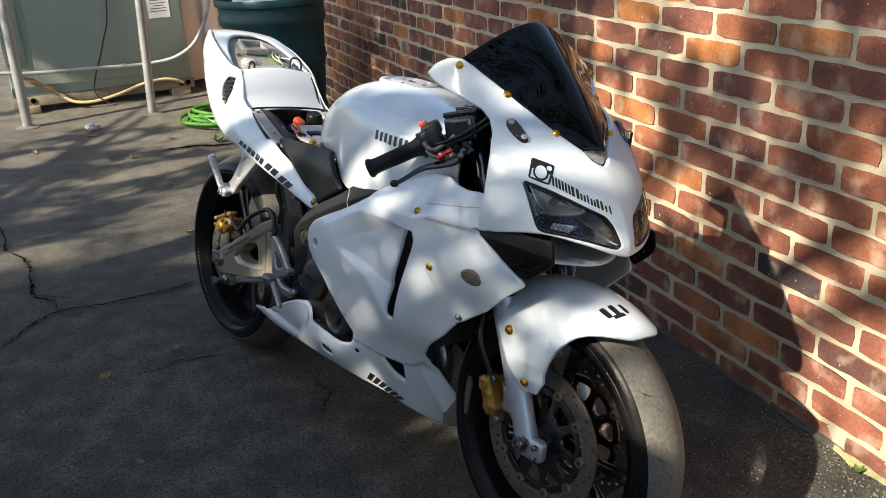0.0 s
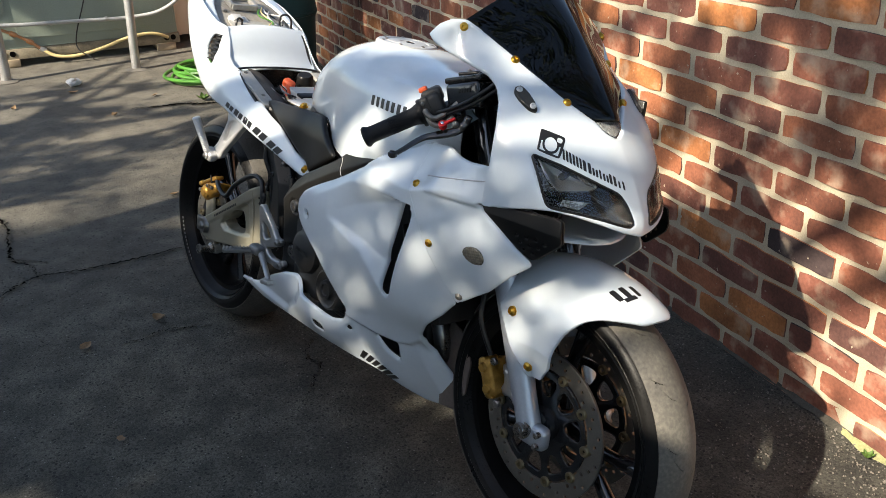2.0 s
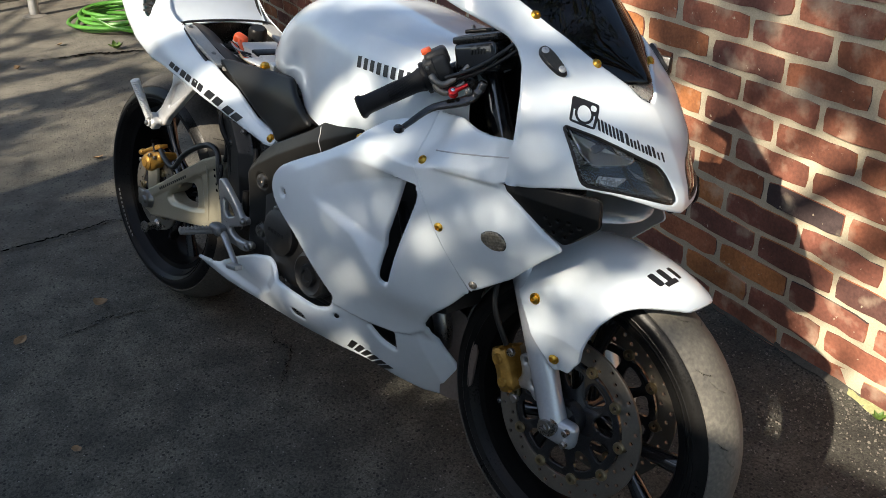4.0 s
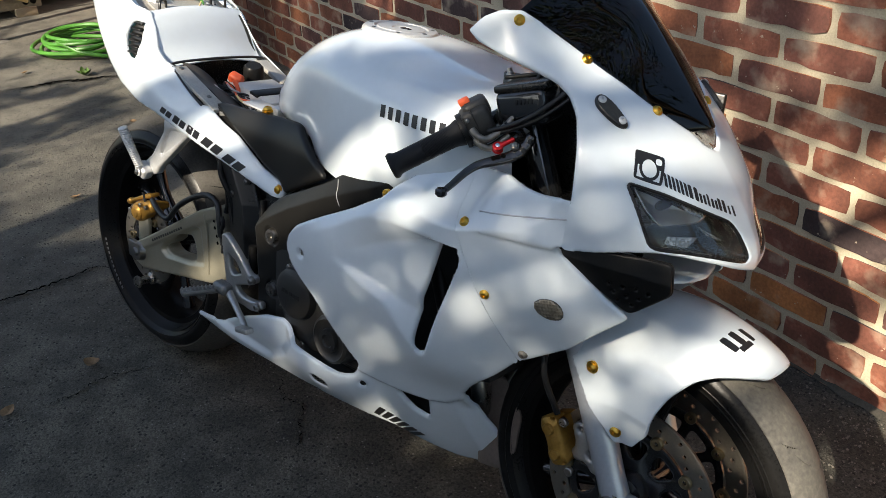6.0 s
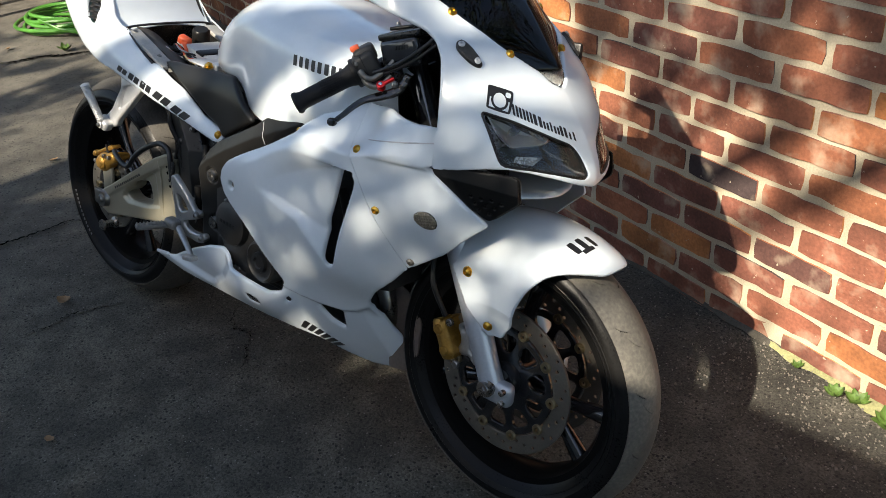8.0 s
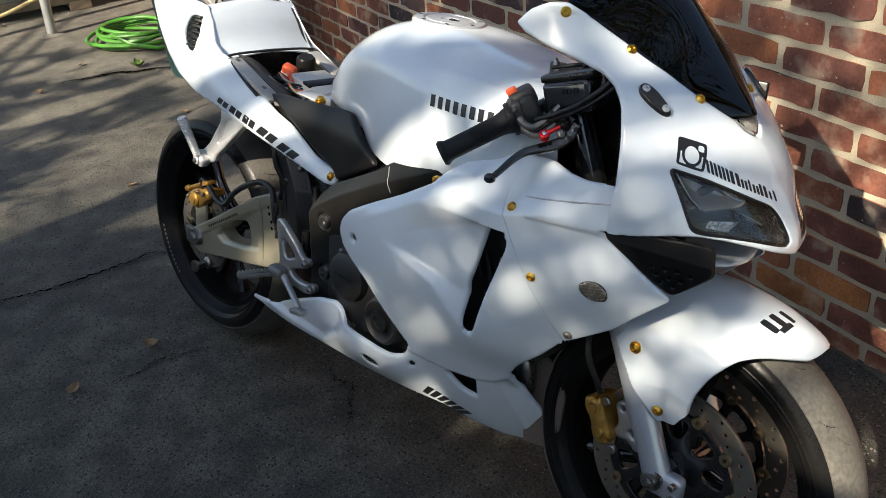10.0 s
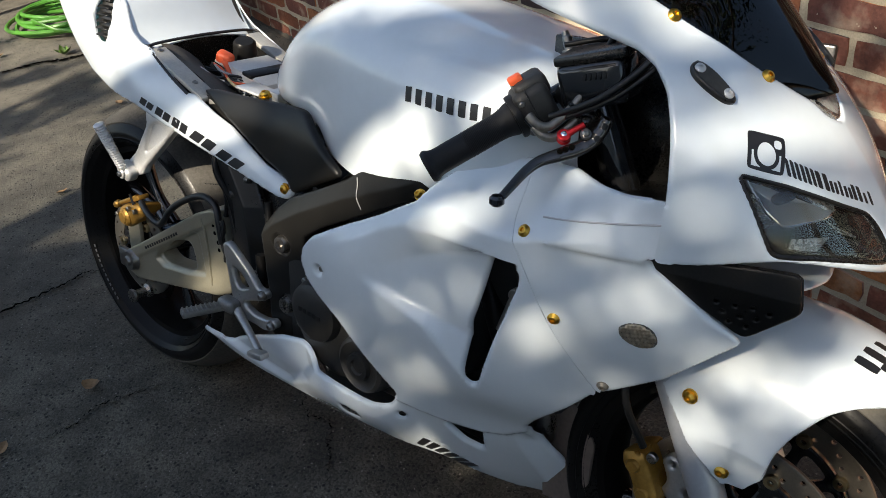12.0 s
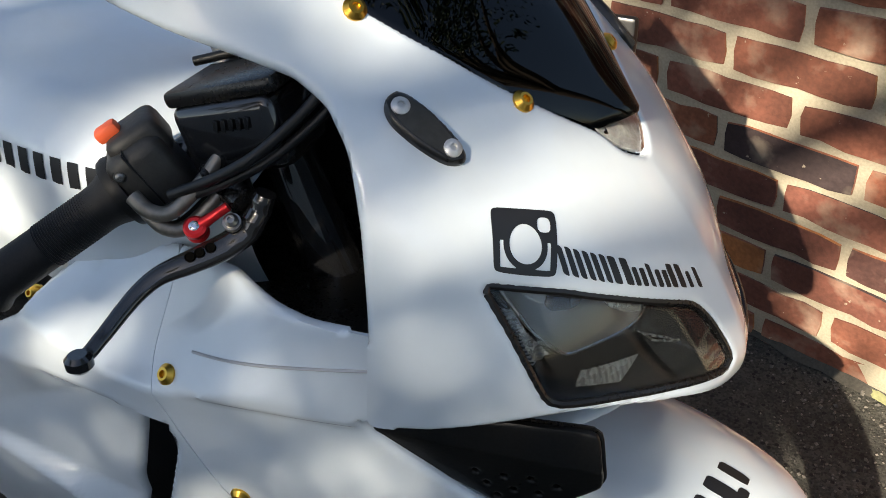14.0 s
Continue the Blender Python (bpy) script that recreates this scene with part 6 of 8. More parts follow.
# radiator, and black fillers that keep the spaces behind the fairing dark
part("radiator", mesh_of("radiator", *moved(box(0.035, 0.30, 0.26, 0.006), Matrix.Translation((1.105, 0, 0.55)) @ Matrix.Rotation(radians(-16), 4, "Y")), RADI), BIKE, "dark radiator core behind the front wheel")
part("inner_filler", mesh_of("inner_filler", *moved(box(0.30, 0.012, 0.26, 0.004), Matrix.Translation((1.19, -0.045, 0.80))), BLACK), BIKE, "black filler sheet that keeps the cockpit inside dark")
part("inner_filler", mesh_of("inner_filler", *moved(box(0.30, 0.012, 0.26, 0.004), Matrix.Translation((1.19, 0.150, 0.80))), BLACK), BIKE)
v, f = panel(lambda a, b: np.stack([a, b, 0.745 + 0.10 * (a - 1.0) - 0.6 * b * b * 0], -1), outline(((0.98, -0.20), (1.30, -0.20), (1.40, -0.12), (1.40, 0.12), (1.30, 0.20), (0.98, 0.20))), 0.97, 1.41, -0.21, 0.21, 20, 20, 0.003, 0)
part("air_box", mesh_of("air_box", v, f, BLACK), BIKE, "black tray inside the fairing")

# engine behind the fairing window
eng = part("engine", mesh_of("engine", *join(moved(box(0.34, 0.34, 0.22, 0.03, 3), Matrix.Translation((0.74, 0, 0.43))), moved(box(0.40, 0.20, 0.20, 0.03, 3), Matrix.Translation((0.86, 0, 0.36))), moved(box(0.24, 0.28, 0.28, 0.03, 3), Matrix.Translation((0.93, 0, 0.57)) @ Matrix.Rotation(radians(28), 4, "Y")), moved(box(0.42, 0.16, 0.10, 0.03, 3), Matrix.Translation((0.78, 0, 0.23)))), ENGINE), BIKE, "dark grey engine cases")


def casing(x, z, y0, prof, material, label):
    return part("engine_cover", mesh_of("engine_cover", *moved(lathe(prof, 40), Matrix.Translation((x, y0, z))), material), eng, label)


casing(0.735, 0.430, -0.165, ((0, -0.030), (0.075, -0.030), (0.092, -0.022), (0.098, -0.004), (0.098, 0.03)), ENGINE, "round clutch casing")
casing(0.709, 0.452, -0.193, ((0, -0.022), (0.038, -0.022), (0.050, -0.016), (0.054, -0.002), (0.054, 0.0)), ENGINE, "round dark grey cover with worn lettering")
casing(0.812, 0.392, -0.180, ((0, -0.026), (0.012, -0.026), (0.014, -0.030), (0.022, -0.030), (0.024, -0.022), (0.036, -0.022), (0.042, -0.026), (0.048, -0.022), (0.053, -0.004), (0.053, 0.02)), ENGINE, "small round dark grey cover with a hex plug")
for a in range(6):
    t = a * 1.05 + 0.3
    part("cover_bolt", mesh_of("cover_bolt", *moved(disc(0.006, -0.008, n=6), Matrix.Translation((0.735 + 0.090 * math.cos(t), -0.183, 0.43 + 0.090 * math.sin(t)))), STEEL), eng)
for k in range(5):
    part("text_bar", mesh_of("text_bar", *moved(box(0.008, 0.001, 0.008, 0.0003, 1), Matrix.Translation((0.687 + 0.011 * k, -0.2155, 0.456 - 0.001 * k))), GRAIN), eng)
for p in (((1.0, -0.13, 0.60), (1.05, -0.14, 0.5), (1.08, -0.12, 0.40)), ((0.98, -0.10, 0.62), (1.04, -0.09, 0.52), (1.06, -0.08, 0.42))):
    part("coolant_hose", mesh_of("coolant_hose", *tube(p, 0.017, 12), RUBBER), eng)
part("exhaust_header", mesh_of("exhaust_header", *tube(((1.02, -0.07, 0.45), (1.08, -0.07, 0.36), (1.05, -0.05, 0.27), (0.90, -0.04, 0.22)), 0.019, 14), STEEL), eng, "steel exhaust header")
part("exhaust_header", mesh_of("exhaust_header", *tube(((1.02, 0.03, 0.45), (1.08, 0.03, 0.36), (1.05, 0.03, 0.27), (0.90, 0.02, 0.22)), 0.019, 14), STEEL), eng)

# frame: black spar and pivot plate
SPAR = ((0.545, 0.552), (0.575, 0.590), (0.609, 0.617), (0.69, 0.655), (0.753, 0.686), (0.80, 0.716), (0.835, 0.736), (0.87, 0.743), (0.925, 0.742), (0.953, 0.730), (0.948, 0.710), (0.87, 0.675), (0.80, 0.640), (0.70, 0.59), (0.655, 0.56), (0.645, 0.50), (0.64, 0.44), (0.66, 0.38), (0.66, 0.32), (0.57, 0.318), (0.552, 0.345), (0.552, 0.42), (0.545, 0.50))


def spar_face(a, b):
    """The spar's side: an upper band that leans in above a crease, an upright face below it, and a recess round each pivot bolt."""
    crease = np.interp(a, (0.545, 0.577, 0.646, 0.754, 0.868, 0.96), (0.535, 0.562, 0.602, 0.655, 0.702, 0.745))
    y = -0.178 + np.interp(a, (0.60, 0.82), (0.55, 0.22)) * np.maximum(b - crease, 0) + 0.10 * np.maximum(crease - b, 0) * (b > 0.50) + 0.10 * np.maximum(crease - 0.50, 0) * (b <= 0.50)
    for x, z in PIVOT_BOLTS:
        y = y + 0.007 * ramp(-(np.hypot(a - x, b - z) - 0.021), 0, 0.004)
    return np.stack([a, y, b], -1)


PIVOT_BOLTS = ((0.595, 0.530), (0.598, 0.414))
spar = panel(spar_face, outline(SPAR, rounds=1), 0.538, 0.96, 0.31, 0.75, 150, 156, 0.048, 0.004)
fr_right = None
for s, pc in ((1, spar), (-1, flipped(spar))):
    fr = part("frame_spar", mesh_of("frame_spar", *pc, GRAIN, True, 50), BIKE, "black frame spar with scuffed edges" if s > 0 else "")
    fr_right = fr if s > 0 else fr_right
    for x, z in PIVOT_BOLTS:
        part("frame_bolt", mesh_of("frame_bolt", *moved(lathe(((0, -0.004), (0.0065, -0.004), (0.008, -0.010), (0.014, -0.010), (0.0155, -0.006), (0.0165, 0.0)), 24), Matrix.Translation((x, -0.168, z)) if s > 0 else Matrix.Translation((x, 0.168, z)) @ Matrix.Rotation(math.pi, 4, "Z")), STEEL), fr, "steel pivot bolt in a dark recess")
part("spar_seam", mesh_of("spar_seam", *tube(((0.783, -0.1710, 0.697), (0.787, -0.1748, 0.684), (0.788, -0.1785, 0.668), (0.796, -0.1772, 0.650)), 0.0007, 6, 3), ALU), fr_right, "pale weld line")
part("air_duct", mesh_of("air_duct", *moved(box(0.30, 0.30, 0.14, 0.03, 2), Matrix.Translation((0.86, 0, 0.66)) @ Matrix.Rotation(radians(-20), 4, "Y")), BLACK), BIKE, "black air box under the tank")

# swingarm
SA = ((-0.034, 0.300), (0.0, 0.328), (0.02, 0.338), (0.270, 0.484), (0.322, 0.506), (0.348, 0.507), (0.362, 0.496), (0.372, 0.44), (0.370, 0.350), (0.360, 0.334), (0.310, 0.312), (0.119, 0.274), (0.008, 0.252), (-0.028, 0.262))
win = outline(((0.105, 0.340), (0.172, 0.392), (0.218, 0.405), (0.232, 0.395), (0.240, 0.350), (0.225, 0.340), (0.135, 0.328)), rounds=2)
pocket = outline(((0.092, 0.330), (0.12, 0.366), (0.250, 0.441), (0.268, 0.436), (0.282, 0.345), (0.22, 0.330), (0.12, 0.316)), rounds=1)
arm_far = less(outline(SA, rounds=1), win)
arm = panel(lambda a, b: np.stack([a, -0.122 + 0.007 * ramp(-pocket(a, b), 0, 0.007) - 0.004 * ramp(b - (0.296 + 0.548 * a), 0, 0.006), b], -1), arm_far, -0.04, 0.405, 0.245, 0.527, 130, 84, 0.035, 0.004)
for s, pc in ((1, arm), (-1, flipped(arm))):
    sa = part("swingarm", mesh_of("swingarm", *pc, SWING, True, 50), BIKE, "champagne alloy swingarm with a triangular window" if s > 0 else "")
    if s > 0:
        part("axle_nut", mesh_of("axle_nut", *moved(lathe(((0, -0.020), (0.010, -0.020), (0.012, -0.014), (0.022, -0.014), (0.024, -0.002), (0.026, 0.0)), 24), Matrix.Translation((0, -0.123, 0.298))), STEEL), sa, "steel axle nut")
        part("chain_adjuster", mesh_of("chain_adjuster", *moved(box(0.036, 0.014, 0.046, 0.005), Matrix.Translation((-0.030, -0.124, 0.296))), STEEL), sa)
        for k in range(14):
            x = 0.066 + 0.0098 * k
            part("text_bar", mesh_of("text_bar", *moved(box(0.0064, 0.001, 0.0065, 0.0003, 1), Matrix.Translation((x, -0.1264, 0.3475 + (x - 0.066) * 0.548)) @ Matrix.Rotation(radians(-29), 4, "Y")), GRAIN), sa, "worn dark lettering bar" if not k else "")
        part("welded_rib", mesh_of("welded_rib", *tube(((0.300, -0.1222, 0.333), (0.298, -0.1232, 0.42), (0.290, -0.1256, 0.480)), 0.0026, 6, 4), SWING), sa, "rounded fold of the arm")
        part("paddock_spool", mesh_of("paddock_spool", *moved(lathe(((0, -0.045), (0.015, -0.045), (0.016, -0.04), (0.010, -0.034), (0.010, -0.012), (0.016, -0.006), (0.016, 0.0)), 20), Matrix.Translation((0.062, -0.128, 0.244))), STEEL), sa, "steel stand spool")
        # dark discs on the face carry the shade of drilled holes
        for x, z in ((0.322, 0.472), (0.325, 0.456), (0.333, 0.438), (0.335, 0.422), (0.349, 0.424), (0.351, 0.406)):
            part("hole_disc", mesh_of("hole_disc", *moved(disc(0.0042, -0.001), Matrix.Translation((x, -0.1222 - 0.004 * (z > 0.302 + 0.548 * x), z))), CRACK), sa)
part("swingarm_bridge", mesh_of("swingarm_bridge", *moved(box(0.10, 0.24, 0.09, 0.02, 2), Matrix.Translation((0.41, 0, 0.42))), BLACK), BIKE)
part("rear_axle", mesh_of("rear_axle", *tube(((0, -0.13, 0.298), (0, 0.13, 0.298)), 0.012, 16, 1), STEEL), BIKE)
RCM = Matrix.Translation((0.022, -0.106, 0.412)) @ Matrix.Rotation(radians(-24), 4, "Y")
shell = plate(((-0.050, -0.018), (-0.030, -0.026), (0.004, -0.024), (0.018, -0.016), (0.046, -0.014), (0.052, 0.004), (0.044, 0.018), (0.014, 0.022), (-0.010, 0.028), (-0.040, 0.026), (-0.052, 0.010)), -0.020, 0.045, 0.007, 0.003, 1, (), 0.006)
rc = part("rear_caliper", mesh_of("rear_caliper", *moved(join(shell, moved(lathe(((0, -0.034), (0.012, -0.034), (0.014, -0.031), (0.016, -0.031), (0.020, -0.027), (0.021, -0.015)), 24), Matrix.Translation((-0.018, 0, 0.0)))), RCM), CALGOLD), BIKE, "gold painted rear brake caliper")
part("slide_pin", mesh_of("slide_pin", *moved(join(tube(((-0.055, -0.012, 0.033), (0.040, -0.012, 0.033)), 0.0052, 10, 1), moved(lathe(((0, -0.064), (0.008, -0.064), (0.009, -0.050), (0.006, -0.046)), 14, "x"), Matrix.Translation((0, -0.012, 0.033))), moved(box(0.030, 0.026, 0.010, 0.003), Matrix.Translation((0.036, -0.004, 0.030)))), RCM), CALGOLD), rc, "gold slide pin and cover")
for px, pz in ((0.034, 0.004), (-0.042, 0.012), (0.012, 0.014)):
    part("caliper_bolt", mesh_of("caliper_bolt", *moved(moved(disc(0.0062, -0.008, n=6), Matrix.Translation((px, -0.024, pz))), RCM), STEEL), rc)
part("bleed_nipple", mesh_of("bleed_nipple", *moved(tube(((0.020, -0.016, 0.020), (0.022, -0.018, 0.044)), (0.004, 0.003), 8, 1), RCM), WIRE), rc)
part("brake_hose", mesh_of("brake_hose", *tube(((0.06, -0.12, 0.45), (0.11, -0.135, 0.440), (0.160, -0.14, 0.434), (0.192, -0.135, 0.470), (0.235, -0.13, 0.501), (0.300, -0.128, 0.529), (0.345, -0.13, 0.524), (0.361, -0.135, 0.495), (0.366, -0.135, 0.450)), 0.0070, 10), WIRE), rc, "black rear brake hose")
part("caliper_bracket", mesh_of("caliper_bracket", *moved(box(0.05, 0.012, 0.10, 0.006), Matrix.Translation((0.008, -0.112, 0.355))), SWING), rc)

# rearset, footrest and brake pedal
RS = ((0.443, 0.492), (0.459, 0.498), (0.473, 0.489), (0.513, 0.458), (0.540, 0.430), (0.557, 0.432), (0.562, 0.421), (0.550, 0.410), (0.527, 0.402), (0.493, 0.390), (0.500, 0.380), (0.522, 0.372), (0.553, 0.373), (0.577, 0.381), (0.584, 0.369), (0.567, 0.354), (0.549, 0.350), (0.477, 0.354), (0.448, 0.360), (0.460, 0.389), (0.454, 0.421), (0.447, 0.464))
rs = part("rearset", mesh_of("rearset", *plate(RS, -0.188, 0.010, 0.003, 0.003, 1, (ring_hole(0.551, 0.421, 0.006), ring_hole(0.570, 0.368, 0.006), outline(((0.466, 0.455), (0.492, 0.448), (0.516, 0.424), (0.486, 0.412), (0.474, 0.420)), rounds=1))), PEDAL, True, 50), BIKE, "bright alloy rearset bracket")
for x, z in ((0.551, 0.421), (0.570, 0.368)):
    part("mount", mesh_of("mount", *tube(((x, -0.182, z), (x, -0.16, z)), 0.009, 14, 1), PEDAL), rs)
for x, z in ((0.551, 0.421), (0.570, 0.368)):
    part("screw", mesh_of("screw", *screw((x, -0.190, z), (0, -1, 0), 0.0075, 0.006), STEEL), rs)
part("footrest", mesh_of("footrest", *moved(box(0.024, 0.080, 0.013, 0.004), Matrix.Translation((0.434, -0.236, 0.370)) @ Matrix.Rotation(radians(-22), 4, "Z")), PEG), rs, "worn dark ribbed footrest")
for k in range(9):
    part("rib", mesh_of("rib", *moved(box(0.022, 0.0036, 0.003, 0.001, 1), Matrix.Translation((0.434 + 0.0031 * (k - 4), -0.238 + 0.0078 * (k - 4), 0.3775)) @ Matrix.Rotation(radians(-22), 4, "Z")), PEG), rs)
part("footrest_knuckle", mesh_of("footrest_knuckle", *moved(box(0.046, 0.030, 0.026, 0.009, 3), Matrix.Translation((0.462, -0.196, 0.376))), PEG), rs)
part("brake_pedal", mesh_of("brake_pedal", *join(tube(((0.478, -0.194, 0.372), (0.52, -0.205, 0.354), (0.555, -0.215, 0.340), (0.575, -0.222, 0.333)), (0.009, 0.0075, 0.007, 0.0065), 10), moved(box(0.040, 0.020, 0.012, 0.003), Matrix.Translation((0.585, -0.232, 0.334)) @ Matrix.Rotation(radians(-10), 4, "Y"))), PEDAL), rs, "cast alloy brake pedal")
part("return_spring", mesh_of("return_spring", *tube([(0.50 + 0.008 * math.cos(k * 1.3), -0.165 + 0.008 * math.sin(k * 1.3), 0.385 + 0.0022 * k) for k in range(30)], 0.0014, 6, 2), STEEL), rs)

# rear inner parts: guard, shock cover, hoses
part("inner_guard", mesh_of("inner_guard", *plate(((0.235, 0.640), (0.33, 0.655), (0.40, 0.640), (0.42, 0.56), (0.40, 0.52), (0.33, 0.525), (0.30, 0.56)), -0.075, 0.15, 0.006, 0.008, 1), BLACK, True, 50), BIKE, "black inner rear mudguard")
COVER = ((0.362, 0.625), (0.42, 0.632), (0.458, 0.600), (0.484, 0.540), (0.487, 0.499), (0.486, 0.44), (0.470, 0.398), (0.436, 0.376), (0.404, 0.430), (0.384, 0.523))


def cover_face(a, b):
    """A broad face that turns in along a crease towards the frame."""
    crease = np.interp(b, (0.37, 0.45, 0.548, 0.593, 0.64), (0.462, 0.458, 0.446, 0.424, 0.400))
    return np.stack([a, -0.138 + 0.75 * np.maximum(a - crease, 0) + 0.12 * np.maximum(crease - a, 0), b], -1)


cov = part("reservoir_cover", mesh_of("reservoir_cover", *panel(cover_face, outline(COVER, rounds=1), 0.35, 0.50, 0.365, 0.645, 56, 96, 0.04, 0.005), BLACK, True, 50), BIKE, "black plastic cover behind the frame")
part("screw", mesh_of("screw", *screw((0.410, -0.1345, 0.562), (0, -1, 0), 0.0075, 0.004), BLACK), cov)
part("inner_fill", mesh_of("inner_fill", *moved(box(0.22, 0.20, 0.24, 0.02, 2), Matrix.Translation((0.51, 0, 0.50))), BLACK), BIKE)
for p in (((0.36, -0.12, 0.655), (0.37, -0.135, 0.60), (0.40, -0.13, 0.55), (0.41, -0.125, 0.48)), ((0.525, -0.14, 0.58), (0.535, -0.15, 0.52), (0.53, -0.15, 0.45), (0.545, -0.15, 0.40))):
    part("hose", mesh_of("hose", *tube(p, 0.0075, 10), RUBBER), BIKE)

links = [(0.372 + 0.004 * math.sin(k * 0.9), -0.136, 0.500 - 0.0085 * k) for k in range(11)]
part("brake_line_sleeve", mesh_of("brake_line_sleeve", *tube(links, [0.0050 if k % 2 else 0.0040 for k in range(11)], 8, 2), WIRE), BIKE, "ribbed black sleeve behind the swingarm")
part("brake_switch", mesh_of("brake_switch", *join(tube(((0.505, -0.150, 0.475), (0.508, -0.152, 0.430)), 0.010, 12, 1), tube(((0.508, -0.152, 0.430), (0.510, -0.155, 0.405)), 0.006, 10, 1)), RUBBER), BIKE, "black rubber booted brake switch")
part("cover_bolt", mesh_of("cover_bolt", *screw((0.452, -0.131, 0.600), (0, -1, 0), 0.006, 0.004), STEEL), BIKE)
part("cover_bolt", mesh_of("cover_bolt", *screw((0.505, -0.131, 0.545), (0, -1, 0), 0.005, 0.004), STEEL), BIKE)
part("tail_light_wire", mesh_of("tail_light_wire", *tube(((0.330, -0.125, 0.690), (0.345, -0.132, 0.645), (0.372, -0.130, 0.600), (0.385, -0.128, 0.545), (0.380, -0.130, 0.510)), 0.0055, 8, 4), RUBBER), BIKE, "black hose")

# passenger footrest hanger, peg folded up
HG = ((0.192, 0.705), (0.30, 0.690), (0.296, 0.672), (0.265, 0.650), (0.158, 0.560), (0.150, 0.545), (0.105, 0.530), (0.088, 0.536), (0.090, 0.556), (0.132, 0.588), (0.185, 0.655))
hgr = part("footrest_hanger", mesh_of("footrest_hanger", *plate(HG, -0.160, 0.014, 0.004, 0.004, 1, (outline(((0.165, 0.590), (0.258, 0.652), (0.238, 0.668), (0.20, 0.660))),)), ALU, True, 50), BIKE, "cast alloy passenger footrest hanger")
part("web", mesh_of("web", *plate(((0.155, 0.585), (0.268, 0.655), (0.238, 0.676), (0.19, 0.665)), -0.153, 0.006, 0, 0.006, 1), ALU), hgr)
pa, pb = Vector((0.118, -0.180, 0.548)), Vector((0.104, -0.214, 0.652))
prof = []
for k in range(19):
    prof += [(0.0085 + 0.0020 * k / 18, 0.012 + 0.0052 * k), (0.0098 + 0.0022 * k / 18, 0.0142 + 0.0052 * k)]
prof = [(0.007, -0.004), (0.008, 0.0)] + prof + [(0.0105, 0.1105), (0.006, 0.1125), (0, 0.1125)]
part("footrest", mesh_of("footrest", *moved(lathe(prof, 18, "z"), Matrix.Translation(pa) @ (pb - pa).to_track_quat("Z", "Y").to_matrix().to_4x4()), ALU), hgr, "folded ribbed alloy passenger footrest")
part("knuckle", mesh_of("knuckle", *moved(join(box(0.044, 0.030, 0.030, 0.010, 3), moved(disc(0.010, -0.020, axis="y"), Matrix.Translation((0.004, 0, 0)))), Matrix.Translation((0.114, -0.170, 0.548)) @ Matrix.Rotation(radians(28), 4, "Y")), ALU), hgr)
part("pivot_bolt", mesh_of("pivot_bolt", *screw((0.117, -0.190, 0.546), (0, -1, 0), 0.0065, 0.005), STEEL), hgr)


# tail: side panels, top deck with its hole, bum stop
def tail_side(x, z):
    x, z = np.asarray(x, float), np.asarray(z, float)
    w = cub((-0.32, -0.20, -0.10, 0.02, 0.15, 0.30, 0.45, 0.60), (0.055, 0.118, 0.145, 0.160, 0.165, 0.159, 0.150, 0.143), x)
    top = cub((-0.32, -0.12, 0.05, 0.15, 0.35, 0.60), (1.03, 1.02, 0.93, 0.83, 0.77, 0.66), x)
    k = np.clip((z - (top - 0.11)) / 0.11, 0, 1.2)
    low = np.clip(((top - 0.16) - z) / 0.15, 0, 1)
    return np.stack([x, -(w - 0.040 * k * k - 0.028 * low * low), z], -1)


TS = ((-0.195, 1.002), (-0.155, 0.998), (-0.06, 0.962), (0.05, 0.912), (0.082, 0.906), (0.108, 0.872), (0.135, 0.826), (0.160, 0.808), (0.184, 0.802), (0.250, 0.765), (0.303, 0.739), (0.330, 0.739), (0.382, 0.714), (0.428, 0.697), (0.512, 0.648), (0.575, 0.628), (0.588, 0.611),
      (0.575, 0.597), (0.552, 0.596), (0.453, 0.620), (0.344, 0.645), (0.253, 0.667), (0.157, 0.692), (0.07, 0.704), (-0.016, 0.728), (-0.066, 0.768), (-0.12, 0.841), (-0.165, 0.917), (-0.195, 0.960))
VH = ((0.050, 0.874), (0.060, 0.883), (0.082, 0.880), (0.090, 0.843), (0.084, 0.806), (0.070, 0.797), (0.042, 0.800), (0.038, 0.838))
ts = panel(tail_side, less(outline(TS, rounds=1), outline(VH)), -0.33, 0.60, 0.585, 1.02, 190, 100, 0.003, 0.005, False, lambda a, b: (a < 0.07) & (b > np.interp(a, (-0.2, -0.155, -0.06, 0.05), (0.98, 0.985, 0.949, 0.897))))
TAIL = part("tail_cowl", mesh_of("tail_cowl", *ts, WHITE, True, 50), BIKE, "gloss white tail cowl side with black model lettering")
ts_left = panel(tail_side, both(less(outline(TS, rounds=1), outline(VH)), lambda a, b: b - np.interp(a, (-0.2, -0.155, -0.06, 0.05, 0.082), (0.984, 0.984, 0.952, 0.905, 0.895))), -0.33, 0.60, 0.585, 1.02, 150, 80, 0.003, 0.0)
tl = part("tail_cowl", mesh_of("tail_cowl", *flipped(ts_left), WHITE, True, 50), BIKE)
